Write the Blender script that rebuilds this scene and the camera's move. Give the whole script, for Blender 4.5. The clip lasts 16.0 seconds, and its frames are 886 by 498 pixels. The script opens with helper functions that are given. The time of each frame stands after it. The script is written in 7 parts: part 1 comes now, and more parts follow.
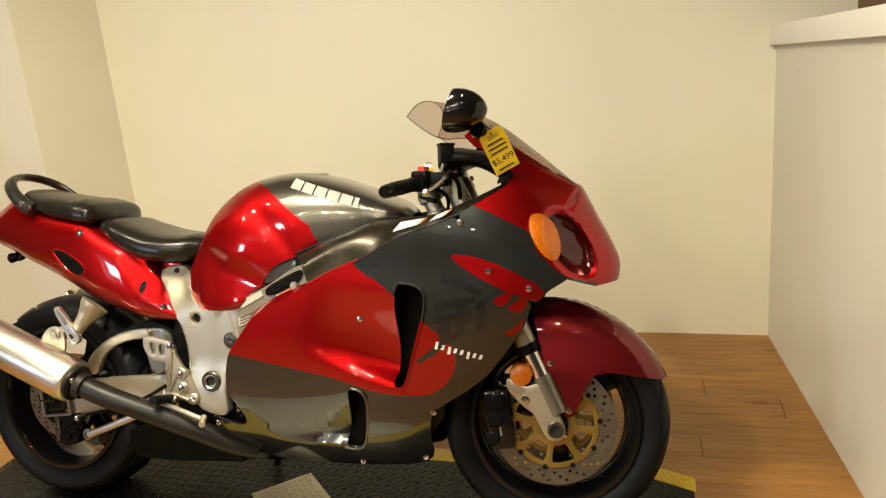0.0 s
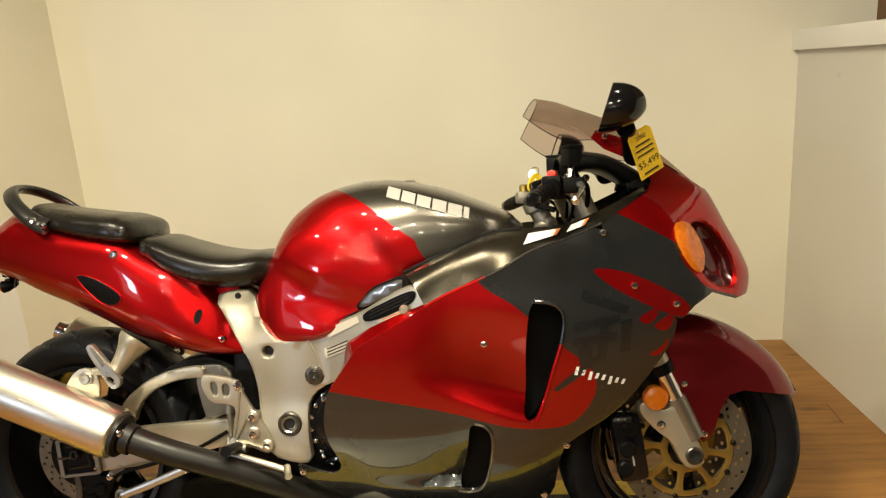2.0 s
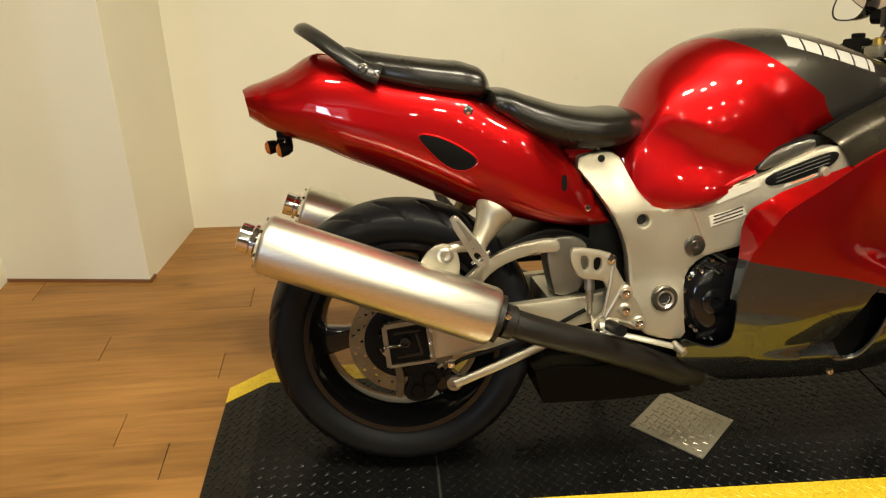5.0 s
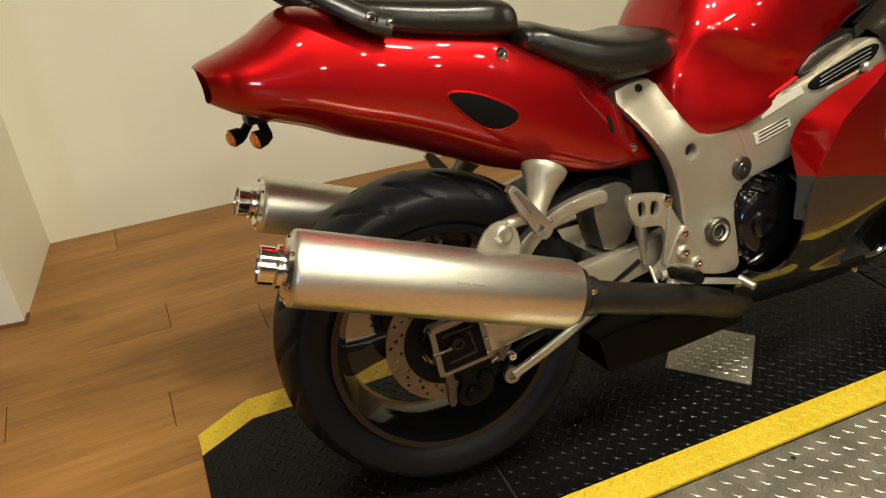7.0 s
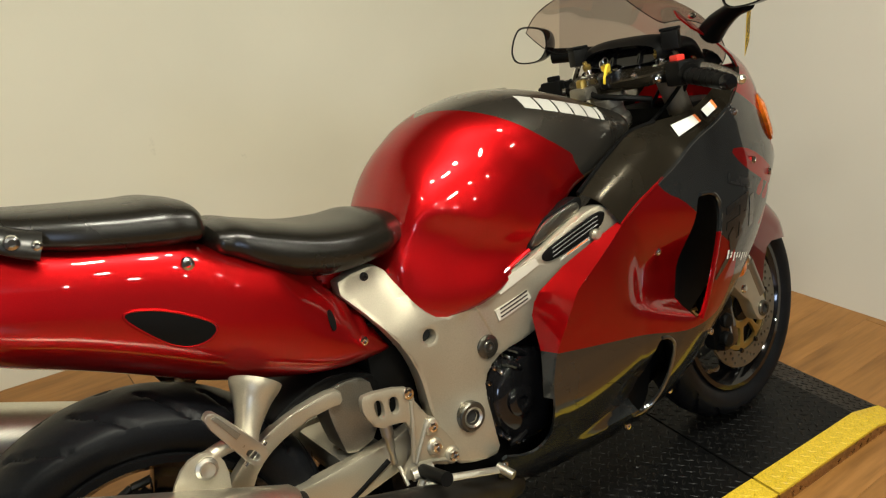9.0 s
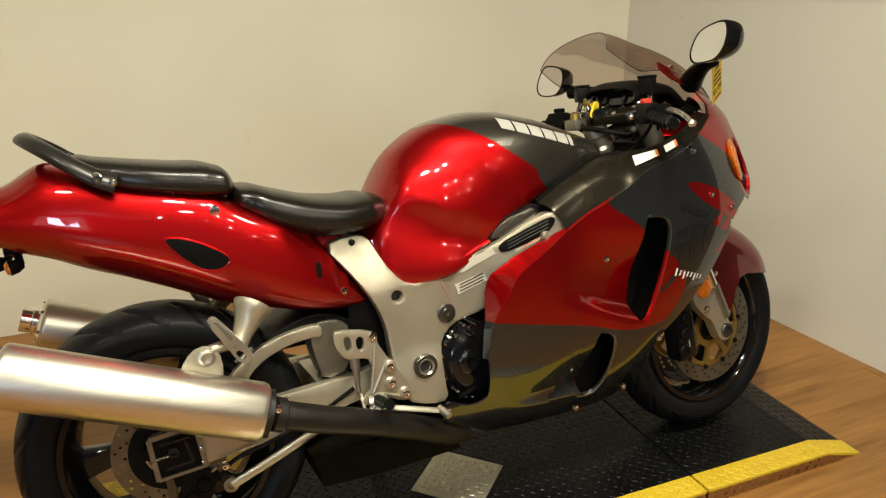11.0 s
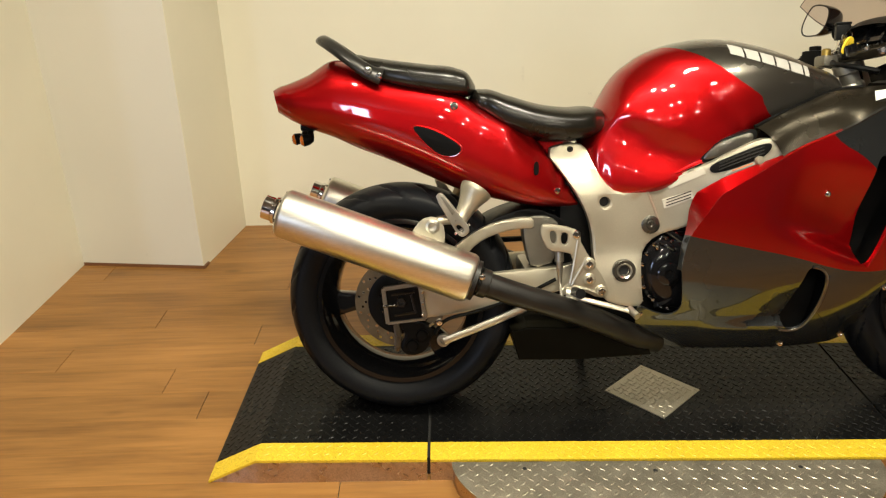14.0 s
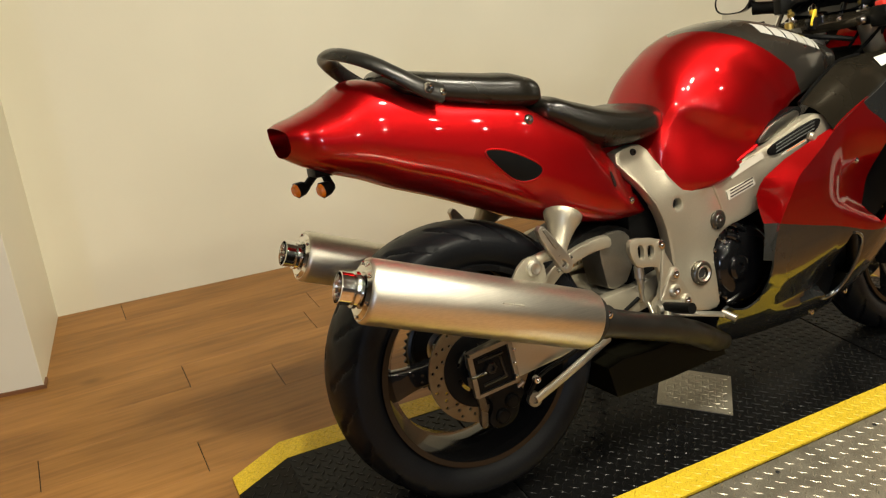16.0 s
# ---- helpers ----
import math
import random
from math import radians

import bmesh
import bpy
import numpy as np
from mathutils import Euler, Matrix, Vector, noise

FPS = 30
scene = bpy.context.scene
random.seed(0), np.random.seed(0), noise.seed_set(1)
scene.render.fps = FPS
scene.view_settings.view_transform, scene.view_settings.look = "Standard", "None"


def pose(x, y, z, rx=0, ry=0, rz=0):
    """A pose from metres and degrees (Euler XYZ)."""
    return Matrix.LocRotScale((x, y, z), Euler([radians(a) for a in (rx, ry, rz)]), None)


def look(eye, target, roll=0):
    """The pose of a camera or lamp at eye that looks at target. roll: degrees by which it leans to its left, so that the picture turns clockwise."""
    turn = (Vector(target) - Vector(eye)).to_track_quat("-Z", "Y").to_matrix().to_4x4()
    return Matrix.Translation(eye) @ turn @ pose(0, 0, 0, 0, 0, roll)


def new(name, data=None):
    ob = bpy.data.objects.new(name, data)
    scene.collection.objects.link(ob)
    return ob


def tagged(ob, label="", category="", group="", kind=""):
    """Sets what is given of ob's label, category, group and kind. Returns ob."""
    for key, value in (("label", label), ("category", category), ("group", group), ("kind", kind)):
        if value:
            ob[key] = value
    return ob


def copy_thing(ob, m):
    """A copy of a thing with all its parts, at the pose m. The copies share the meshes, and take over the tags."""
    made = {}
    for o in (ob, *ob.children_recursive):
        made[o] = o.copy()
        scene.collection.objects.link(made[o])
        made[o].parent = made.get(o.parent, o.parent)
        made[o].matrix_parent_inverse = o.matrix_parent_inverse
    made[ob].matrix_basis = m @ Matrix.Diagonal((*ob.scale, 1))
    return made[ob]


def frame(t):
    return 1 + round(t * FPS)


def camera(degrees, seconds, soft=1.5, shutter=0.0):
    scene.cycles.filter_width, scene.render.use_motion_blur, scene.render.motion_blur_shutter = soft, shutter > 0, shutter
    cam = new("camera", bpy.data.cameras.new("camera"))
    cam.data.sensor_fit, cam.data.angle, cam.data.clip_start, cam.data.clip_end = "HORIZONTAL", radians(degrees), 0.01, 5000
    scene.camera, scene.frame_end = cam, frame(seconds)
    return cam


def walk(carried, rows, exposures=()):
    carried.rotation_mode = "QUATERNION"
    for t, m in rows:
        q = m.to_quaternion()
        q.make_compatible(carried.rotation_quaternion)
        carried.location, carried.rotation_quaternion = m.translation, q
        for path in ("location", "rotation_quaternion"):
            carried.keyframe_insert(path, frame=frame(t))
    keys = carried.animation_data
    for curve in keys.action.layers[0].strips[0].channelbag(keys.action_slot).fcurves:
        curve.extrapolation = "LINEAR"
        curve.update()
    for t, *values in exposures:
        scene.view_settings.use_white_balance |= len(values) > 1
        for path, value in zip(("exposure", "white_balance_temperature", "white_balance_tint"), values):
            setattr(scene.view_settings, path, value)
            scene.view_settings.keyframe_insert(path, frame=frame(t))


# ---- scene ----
cam = camera(60.1, 16.0, soft=1.25)
PATH = [
    (0, (1.719, -1.8, 1.287), (1.224, 0.063, 0.752), -5.1),
    (0.5, (1.51, -1.927, 1.301), (1.201, -0.024, 0.769), -5.1),
    (1, (1.391, -1.887, 1.274), (1.069, 0.009, 0.725), -5.4),
    (1.5, (1.254, -1.738, 1.266), (0.991, 0.17, 0.727), -6.7),
    (2, (1.1, -1.681, 1.283), (0.928, 0.239, 0.749), -3.9),
    (2.5, (0.836, -1.752, 1.295), (0.819, 0.171, 0.744), -4.2),
    (3, (0.667, -1.728, 1.287), (0.643, 0.192, 0.725), -3.4),
    (3.5, (0.485, -1.598, 1.273), (0.425, 0.3, 0.646), -3.5),
    (4, (0.347, -1.493, 1.262), (0.285, 0.368, 0.532), -0.9),
    (4.5, (0.107, -1.502, 1.262), (0.27, 0.33, 0.475), -0.8),
    (5, (-0.071, -1.478, 1.238), (0.118, 0.321, 0.383), -0.6),
    (5.2, (-0.115, -1.434, 1.215), (0.031, 0.344, 0.312), -1.9),
    (7.3, (-0.455, -1.013, 1.212), (0.317, 0.514, 0.176), -4.6),
    (7.5, (-0.445, -0.989, 1.213), (0.407, 0.526, 0.224), -5.5),
    (8, (-0.331, -1.018, 1.217), (0.59, 0.472, 0.252), -6.1),
    (8.5, (-0.208, -1.038, 1.246), (0.802, 0.442, 0.358), -4.7),
    (9, (-0.128, -1.024, 1.272), (0.905, 0.491, 0.476), -3.6),
    (9.2, (-0.089, -1.088, 1.255), (0.899, 0.496, 0.537), -4.9),
    (11.3, (-0.035, -1.572, 1.321), (0.701, 0.142, 0.599), 0.2),
    (11.5, (0.023, -1.626, 1.307), (0.686, 0.118, 0.587), -0.9),
    (12, (0.26, -1.803, 1.286), (0.688, -0.001, 0.531), -1.0),
    (12.5, (0.295, -1.886, 1.273), (0.647, -0.034, 0.603), -1.0),
    (13, (0.252, -1.887, 1.267), (0.498, -0.031, 0.563), -0.4),
    (13.5, (0.181, -1.865, 1.261), (0.205, -0.005, 0.528), -1.3),
    (14, (0.084, -1.825, 1.234), (0.107, 0.018, 0.456), -1.4),
    (14.5, (-0.195, -1.731, 1.238), (0.185, 0.084, 0.489), -0.9),
    (15, (-0.472, -1.63, 1.223), (0.16, 0.107, 0.457), 0.3),
    (15.5, (-0.633, -1.408, 1.157), (0.041, 0.276, 0.316), -2.1),
    (16, (-0.734, -1.214, 1.203), (0.131, 0.406, 0.412), -2.1),
]
EXPOSURE = [(0.0, 0.28, 6250, 14), (1.5, 0.26, 6250, 14), (2.5, 0.10, 6250, 13), (3.5, 0.06, 6250, 12), (4.2, 0.00, 6250, 12), (5.0, 0.16, 6200, 12), (7.3, -0.10, 5800, 12), (8.5, -0.24, 5700, 12), (9.2, 0.00, 5600, 12), (11.5, -0.08, 5900, 12), (12.8, -0.22, 5900, 12), (14.0, 0.23, 5900, 14), (15.0, 0.10, 5900, 14), (16.0, 0.06, 5900, 14)]
walk(cam, [(t, look(eye, target, roll)) for t, eye, target, roll in PATH], EXPOSURE)

# ---- world and light ----
world = bpy.data.worlds.new("world")
scene.world = world
world.use_nodes = True
sky = world.node_tree.nodes.new("ShaderNodeTexSky")
sky.sky_type, sky.sun_disc, sky.sun_elevation, sky.sun_rotation = "NISHITA", False, radians(35), radians(200)
world.node_tree.links.new(sky.outputs[0], world.node_tree.nodes["Background"].inputs[0])
world.node_tree.nodes["Background"].inputs[1].default_value = 0.1

FLOOR_Z, CEIL_Z = -0.06, 2.75
BULBS = [(-0.95, -0.86, 15), (0.02, -0.72, 27), (0.33, -0.98, 27), (0.64, -0.72, 28), (1.45, -0.86, 12), (-0.35, -2.8, 22), (0.45, -2.95, 16), (0.95, -2.75, 16), (1.85, -2.8, 12), (-1.5, -5.7, 22), (-0.5, -5.6, 22), (0.5, -5.7, 22), (1.5, -5.7, 22), (2.5, -5.7, 14)]


def lamp_area(name, m, size, power, colour, size_y=None):
    d = bpy.data.lights.new(name, "AREA")
    d.energy, d.color, d.size = power, colour, size
    d.shape = "DISK" if size_y is None else "RECTANGLE"
    if size_y is not None:
        d.size_y = size_y
    ob = new(name, d)
    ob.matrix_world = m
    return ob


for bx, by, watts in BULBS:
    lamp_area("ceiling_bulb_light", pose(bx, by, CEIL_Z - 0.075), 0.13, watts, (1.0, 0.895, 0.62))
lamp_area("window_daylight", look((-3.93, -5.9, 1.85), (0, -5.9, 1.85)), 1.0, 75.0, (0.74, 0.84, 1.0), 0.9)


# ---- materials ----
def pm(name, col, rough=0.5, metal=0.0, var=0.12, scale=12.0, bump=0.0, bscale=250.0, coat=0.0, rvar=0.08, stretch=(1, 1, 1), grit=0.0, trans=0.0, ior=1.45, spec=0.5, edge=None):
    """A surface with colour variation at two scales, uneven gloss and a fine relief."""
    m = bpy.data.materials.new(name)
    m.use_nodes = True
    nt = m.node_tree
    n, l = nt.nodes, nt.links
    b = n["Principled BSDF"]
    tc = n.new("ShaderNodeTexCoord")
    mp = n.new("ShaderNodeMapping")
    mp.inputs["Scale"].default_value = stretch
    l.new(tc.outputs["Object"], mp.inputs[0])
    big = n.new("ShaderNodeTexNoise")
    big.inputs["Scale"].default_value, big.inputs["Detail"].default_value = scale, 5
    small = n.new("ShaderNodeTexNoise")
    small.inputs["Scale"].default_value, small.inputs["Detail"].default_value = bscale, 3
    l.new(mp.outputs[0], big.inputs[0])
    l.new(mp.outputs[0], small.inputs[0])
    mix = n.new("ShaderNodeMix")
    mix.data_type = "RGBA"
    mix.inputs[6].default_value = (*[c * (1 - var) for c in col], 1)
    mix.inputs[7].default_value = (*[min(1, c * (1 + var)) for c in col], 1)
    l.new(big.outputs[0], mix.inputs[0])
    out = mix.outputs[2]
    if grit > 0:
        mix2 = n.new("ShaderNodeMix")
        mix2.data_type, mix2.blend_type = "RGBA", "MULTIPLY"
        ramp = n.new("ShaderNodeMapRange")
        ramp.inputs[1].default_value, ramp.inputs[2].default_value = 0.35, 0.65
        ramp.inputs[3].default_value, ramp.inputs[4].default_value = 1 - grit, 1 + grit * 0.3
        l.new(small.outputs[0], ramp.inputs[0])
        mix2.inputs[0].default_value = 1.0
        l.new(out, mix2.inputs[6])
        l.new(ramp.outputs[0], mix2.inputs[7])
        out = mix2.outputs[2]
    l.new(out, b.inputs["Base Color"])
    rr = n.new("ShaderNodeMapRange")
    rr.inputs[1].default_value, rr.inputs[2].default_value = 0.3, 0.7
    rr.inputs[3].default_value, rr.inputs[4].default_value = max(0.0, rough - rvar), min(1, rough + rvar)
    l.new(big.outputs[0], rr.inputs[0])
    l.new(rr.outputs[0], b.inputs["Roughness"])
    b.inputs["Metallic"].default_value = metal
    b.inputs["Coat Weight"].default_value = coat
    b.inputs["Coat Roughness"].default_value = 0.018
    b.inputs["Coat IOR"].default_value = 1.5
    b.inputs["Transmission Weight"].default_value = trans
    b.inputs["IOR"].default_value = ior
    b.inputs["Specular IOR Level"].default_value = spec
    if edge:
        b.inputs["Specular Tint"].default_value = (*edge, 1)
    if bump > 0:
        bp = n.new("ShaderNodeBump")
        bp.inputs["Strength"].default_value, bp.inputs["Distance"].default_value = bump, 0.002
        l.new(small.outputs[0], bp.inputs["Height"])
        l.new(bp.outputs[0], b.inputs["Normal"])
    return m


def glow(name, col, strength):
    m = bpy.data.materials.new(name)
    m.use_nodes = True
    b = m.node_tree.nodes["Principled BSDF"]
    b.inputs["Base Color"].default_value = (0.8, 0.8, 0.8, 1)
    b.inputs["Emission Color"].default_value = (*col, 1)
    b.inputs["Emission Strength"].default_value = strength
    return m


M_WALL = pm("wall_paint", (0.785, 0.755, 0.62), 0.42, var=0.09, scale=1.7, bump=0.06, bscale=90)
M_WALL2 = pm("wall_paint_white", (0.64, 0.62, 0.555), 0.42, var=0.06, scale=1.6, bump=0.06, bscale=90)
def scuffed(m, scale, low, depth):
    """Sparse faint rubbed marks over a paint."""
    n, l = m.node_tree.nodes, m.node_tree.links
    b = n["Principled BSDF"]
    src = b.inputs["Base Color"].links[0].from_socket
    tc = n.new("ShaderNodeTexCoord")
    no = n.new("ShaderNodeTexNoise")
    no.inputs["Scale"].default_value, no.inputs["Detail"].default_value, no.inputs["Roughness"].default_value = scale, 6, 0.7
    l.new(tc.outputs["Object"], no.inputs[0])
    mr = n.new("ShaderNodeMapRange")
    mr.inputs[1].default_value, mr.inputs[2].default_value = low, low + 0.05
    mr.inputs[3].default_value, mr.inputs[4].default_value = 1.0, 1.0 - depth
    l.new(no.outputs[0], mr.inputs[0])
    mx = n.new("ShaderNodeMix")
    mx.data_type, mx.blend_type = "RGBA", "MULTIPLY"
    mx.inputs[0].default_value = 1.0
    l.new(src, mx.inputs[6])
    l.new(mr.outputs[0], mx.inputs[7])
    l.new(mx.outputs[2], b.inputs["Base Color"])


scuffed(M_WALL, 7.0, 0.71, 0.13)
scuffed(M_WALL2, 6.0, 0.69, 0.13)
# unseen ceiling, coloured dark to lower bounce light and reflections
M_CEIL = pm("ceiling_dark_tone", (0.20, 0.185, 0.16), 0.8, var=0.04, scale=2)
M_SHOP = pm("shop_wall_dark_tone", (0.10, 0.09, 0.08), 0.7, var=0.2, scale=3)
# brown stands in for the shade beyond the half wall
M_FAR_SHADE = pm("far_wall_shade_brown", (0.16, 0.085, 0.04), 0.6, var=0.2, scale=4)
M_TRIM = pm("trim_paint", (0.80, 0.79, 0.75), 0.4, var=0.04, scale=4)
M_BLACKTREAD = pm("black_tread_paint", (0.005, 0.005, 0.0052), 0.30, var=0.35, scale=7, bump=0.1, bscale=300, grit=0.4, spec=0.18)
M_YELLOW = pm("yellow_edge_paint", (0.70, 0.49, 0.02), 0.45, var=0.14, scale=9, bump=0.1, bscale=260, grit=0.25)
scuffed(M_YELLOW, 55.0, 0.68, 0.7)
M_STEELTREAD = pm("bare_tread_steel", (0.44, 0.405, 0.325), 0.40, metal=0.8, var=0.18, scale=14, bump=0.15, bscale=320, grit=0.2)
M_SKIRT = pm("skirt_steel", (0.58, 0.46, 0.36), 0.30, metal=1.0, var=0.2, scale=10, bump=0.1, grit=0.2)
M_DARK = pm("dark_gap", (0.012, 0.012, 0.012), 0.8, var=0.2)


def wood(name):
    m = bpy.data.materials.new(name)
    m.use_nodes = True
    nt = m.node_tree
    n, l = nt.nodes, nt.links
    b = n["Principled BSDF"]
    geo = n.new("ShaderNodeNewGeometry")
    info = n.new("ShaderNodeObjectInfo")
    shift = n.new("ShaderNodeVectorMath")
    shift.operation = "MULTIPLY_ADD"
    comb = n.new("ShaderNodeCombineXYZ")
    for k in range(3):
        l.new(info.outputs["Random"], comb.inputs[k])
    l.new(comb.outputs[0], shift.inputs[0])
    shift.inputs[1].default_value = (37, 11, 5)
    l.new(geo.outputs["Position"], shift.inputs[2])
    mp = n.new("ShaderNodeMapping")
    mp.inputs["Scale"].default_value = (3.0, 40, 10)
    l.new(shift.outputs[0], mp.inputs[0])
    grain = n.new("ShaderNodeTexNoise")
    grain.inputs["Scale"].default_value, grain.inputs["Detail"].default_value, grain.inputs["Roughness"].default_value = 1.2, 8, 0.62
    l.new(mp.outputs[0], grain.inputs[0])
    mp2 = n.new("ShaderNodeMapping")
    mp2.inputs["Scale"].default_value = (1.1, 4.5, 1)
    l.new(shift.outputs[0], mp2.inputs[0])
    cloud = n.new("ShaderNodeTexNoise")
    cloud.inputs["Scale"].default_value, cloud.inputs["Detail"].default_value = 1.5, 4
    l.new(mp2.outputs[0], cloud.inputs[0])
    ramp = n.new("ShaderNodeValToRGB")
    ramp.color_ramp.elements[0].position, ramp.color_ramp.elements[0].color = 0.22, (0.090, 0.039, 0.010, 1)
    ramp.color_ramp.elements[1].position, ramp.color_ramp.elements[1].color = 0.72, (0.40, 0.195, 0.052, 1)
    e = ramp.color_ramp.elements.new(0.5)
    e.color = (0.275, 0.131, 0.033, 1)
    add = n.new("ShaderNodeMath")
    add.operation = "MULTIPLY_ADD"
    add.inputs[1].default_value = 0.55
    l.new(grain.outputs[0], add.inputs[0])
    half = n.new("ShaderNodeMath")
    half.operation = "MULTIPLY"
    half.inputs[1].default_value = 0.48
    l.new(cloud.outputs[0], half.inputs[0])
    l.new(half.outputs[0], add.inputs[2])
    l.new(add.outputs[0], ramp.inputs[0])
    # knots
    vor = n.new("ShaderNodeTexVoronoi")
    vor.inputs["Scale"].default_value = 1.0
    mp3 = n.new("ShaderNodeMapping")
    mp3.inputs["Scale"].default_value = (2.6, 6.5, 1)
    l.new(shift.outputs[0], mp3.inputs[0])
    l.new(mp3.outputs[0], vor.inputs[0])
    kr = n.new("ShaderNodeMapRange")
    kr.inputs[1].default_value, kr.inputs[2].default_value = 0.03, 0.13
    kr.inputs[3].default_value, kr.inputs[4].default_value = 0.55, 1.0
    l.new(vor.outputs["Distance"], kr.inputs[0])
    mul = n.new("ShaderNodeMix")
    mul.data_type, mul.blend_type = "RGBA", "MULTIPLY"
    mul.inputs[0].default_value = 1.0
    l.new(ramp.outputs[0], mul.inputs[6])
    l.new(kr.outputs[0], mul.inputs[7])
    hsv = n.new("ShaderNodeHueSaturation")
    vr = n.new("ShaderNodeMapRange")
    vr.inputs[3].default_value, vr.inputs[4].default_value = 0.95, 1.05
    l.new(info.outputs["Random"], vr.inputs[0])
    l.new(vr.outputs[0], hsv.inputs["Value"])
    l.new(mul.outputs[2], hsv.inputs["Color"])
    l.new(hsv.outputs[0], b.inputs["Base Color"])
    b.inputs["Roughness"].default_value = 0.38
    b.inputs["Specular IOR Level"].default_value = 0.3
    bp = n.new("ShaderNodeBump")
    bp.inputs["Strength"].default_value, bp.inputs["Distance"].default_value = 0.15, 0.001
    l.new(grain.outputs[0], bp.inputs["Height"])
    l.new(bp.outputs[0], b.inputs["Normal"])
    return m


M_WOOD = wood("wood_floor")


# ---- mesh helpers ----
def finish(ob, smooth=35):
    me = ob.data
    if smooth:
        me.shade_smooth()
        me.set_sharp_from_angle(angle=radians(smooth))
    return ob


def part(name, bm, material, parent=None, label="", smooth=35):
    """One bmesh as one mesh object, under a thing or part."""
    me = bpy.data.meshes.new(name)
    bmesh.ops.recalc_face_normals(bm, faces=bm.faces)
    bm.to_mesh(me)
    bm.free()
    for m in (material if isinstance(material, (list, tuple)) else [material]):
        me.materials.append(m)
    ob = new(name, me)
    if parent is not None:
        ob.parent = parent
    if label:
        tagged(ob, label)
    return finish(ob, smooth)


def box_bm(x0, x1, y0, y1, z0, z1, bevel=0.0, bm=None, m=None, seg=2):
    own = bmesh.new()
    bmesh.ops.create_cube(own, size=1)
    for v in own.verts:
        v.co = ((x0 + x1) / 2 + v.co.x * (x1 - x0), (y0 + y1) / 2 + v.co.y * (y1 - y0), (z0 + z1) / 2 + v.co.z * (z1 - z0))
    if bevel:
        bmesh.ops.bevel(own, geom=own.edges[:], offset=bevel, segments=seg, affect="EDGES", profile=0.6)
    if m is not None:
        bmesh.ops.transform(own, matrix=m, verts=own.verts)
    return join(bm, own)


def join(bm, own):
    """Adds a bmesh to another (or gives it back where there is none)."""
    if bm is None:
        return own
    tmp = bpy.data.meshes.new("tmp")
    own.to_mesh(tmp)
    own.free()
    bm.from_mesh(tmp)
    bpy.data.meshes.remove(tmp)
    return bm


def wall(name, p0, p1, z0, z1, thick, mat, label, kind="structure", bevel=0.0):
    """A wall whose seen face runs from p0 to p1, with its thickness on the left of that way."""
    d = Vector((p1[0] - p0[0], p1[1] - p0[1], 0))
    length = d.length
    ang = math.atan2(d.y, d.x)
    bm = box_bm(0, length, 0, thick, z0, z1, bevel, m=Matrix.Translation((p0[0], p0[1], 0)) @ Matrix.Rotation(ang, 4, "Z"))
    return tagged(part(name, bm, mat, None, smooth=0), label, "wall", kind=kind)


# ---- the room ----
BL, BR = (-0.807, 1.597), (2.247, 1.464)
NE = (BR[0] + (BR[0] - BL[0]) * 0.09, BR[1] + (BR[1] - BL[1]) * 0.09)
wall("wall_north", BL, NE, FLOOR_Z, CEIL_Z, 0.12, M_WALL, "cream painted wall panel behind the motorcycle")
wall("wall_pier_side", (-0.878, 1.11), BL, FLOOR_Z, CEIL_Z, 0.10, M_WALL, "cream side face of the boxed wall pier")
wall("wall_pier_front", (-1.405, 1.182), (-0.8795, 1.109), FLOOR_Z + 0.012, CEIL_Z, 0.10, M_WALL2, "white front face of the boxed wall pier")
wall("wall_west", (-1.42, 0.35), (-1.405, 1.182), FLOOR_Z, CEIL_Z, 0.12, M_WALL, "cream painted side wall")
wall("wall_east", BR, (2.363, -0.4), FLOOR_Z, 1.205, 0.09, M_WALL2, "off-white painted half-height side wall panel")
wall("wall_east_far", NE, (NE[0], -0.4), FLOOR_Z, CEIL_Z, 0.12, M_FAR_SHADE, "added wall beyond the half wall, brown for the shade there")
# unseen walls closing the shop behind, coloured dark to keep reflections low
wall("wall_shop_1", (-4.0, 0.35), (-1.54, 0.35), FLOOR_Z, CEIL_Z, 0.12, M_SHOP, "unseen shop wall, toned dark")
wall("wall_shop_2", (2.485, -0.4), (5.5, -0.4), FLOOR_Z, CEIL_Z, 0.12, M_SHOP, "unseen shop wall, toned dark")
wall("wall_shop_3", (5.5, -0.4), (5.5, -9.0), FLOOR_Z, CEIL_Z, 0.12, M_SHOP, "unseen shop wall, toned dark")
wall("wall_shop_4", (5.62, -9.0), (-4.12, -9.0), FLOOR_Z, CEIL_Z, 0.12, M_SHOP, "unseen shop wall, toned dark")
wall("wall_shop_5", (-4.0, -9.0), (-4.0, -7.0), FLOOR_Z, CEIL_Z, 0.12, M_SHOP, "unseen shop wall beside the window, toned dark")
wall("wall_shop_6", (-4.0, -4.8), (-4.0, 0.47), FLOOR_Z, CEIL_Z, 0.12, M_SHOP, "unseen shop wall beside the window, toned dark")
wall("wall_shop_7", (-4.0, -7.0), (-4.0, -4.8), FLOOR_Z, 1.05, 0.12, M_SHOP, "unseen shop wall below the window, toned dark")
wall("wall_shop_8", (-4.0, -7.0), (-4.0, -4.8), 2.65, CEIL_Z, 0.12, M_SHOP, "unseen shop wall above the window, toned dark")
win = tagged(new("window_1"), "white framed window letting in daylight", "window", kind="structure")
M_GLASS = pm("clear_glass", (0.95, 0.97, 0.97), 0.02, trans=1.0, var=0.01, rvar=0.0, ior=1.45)
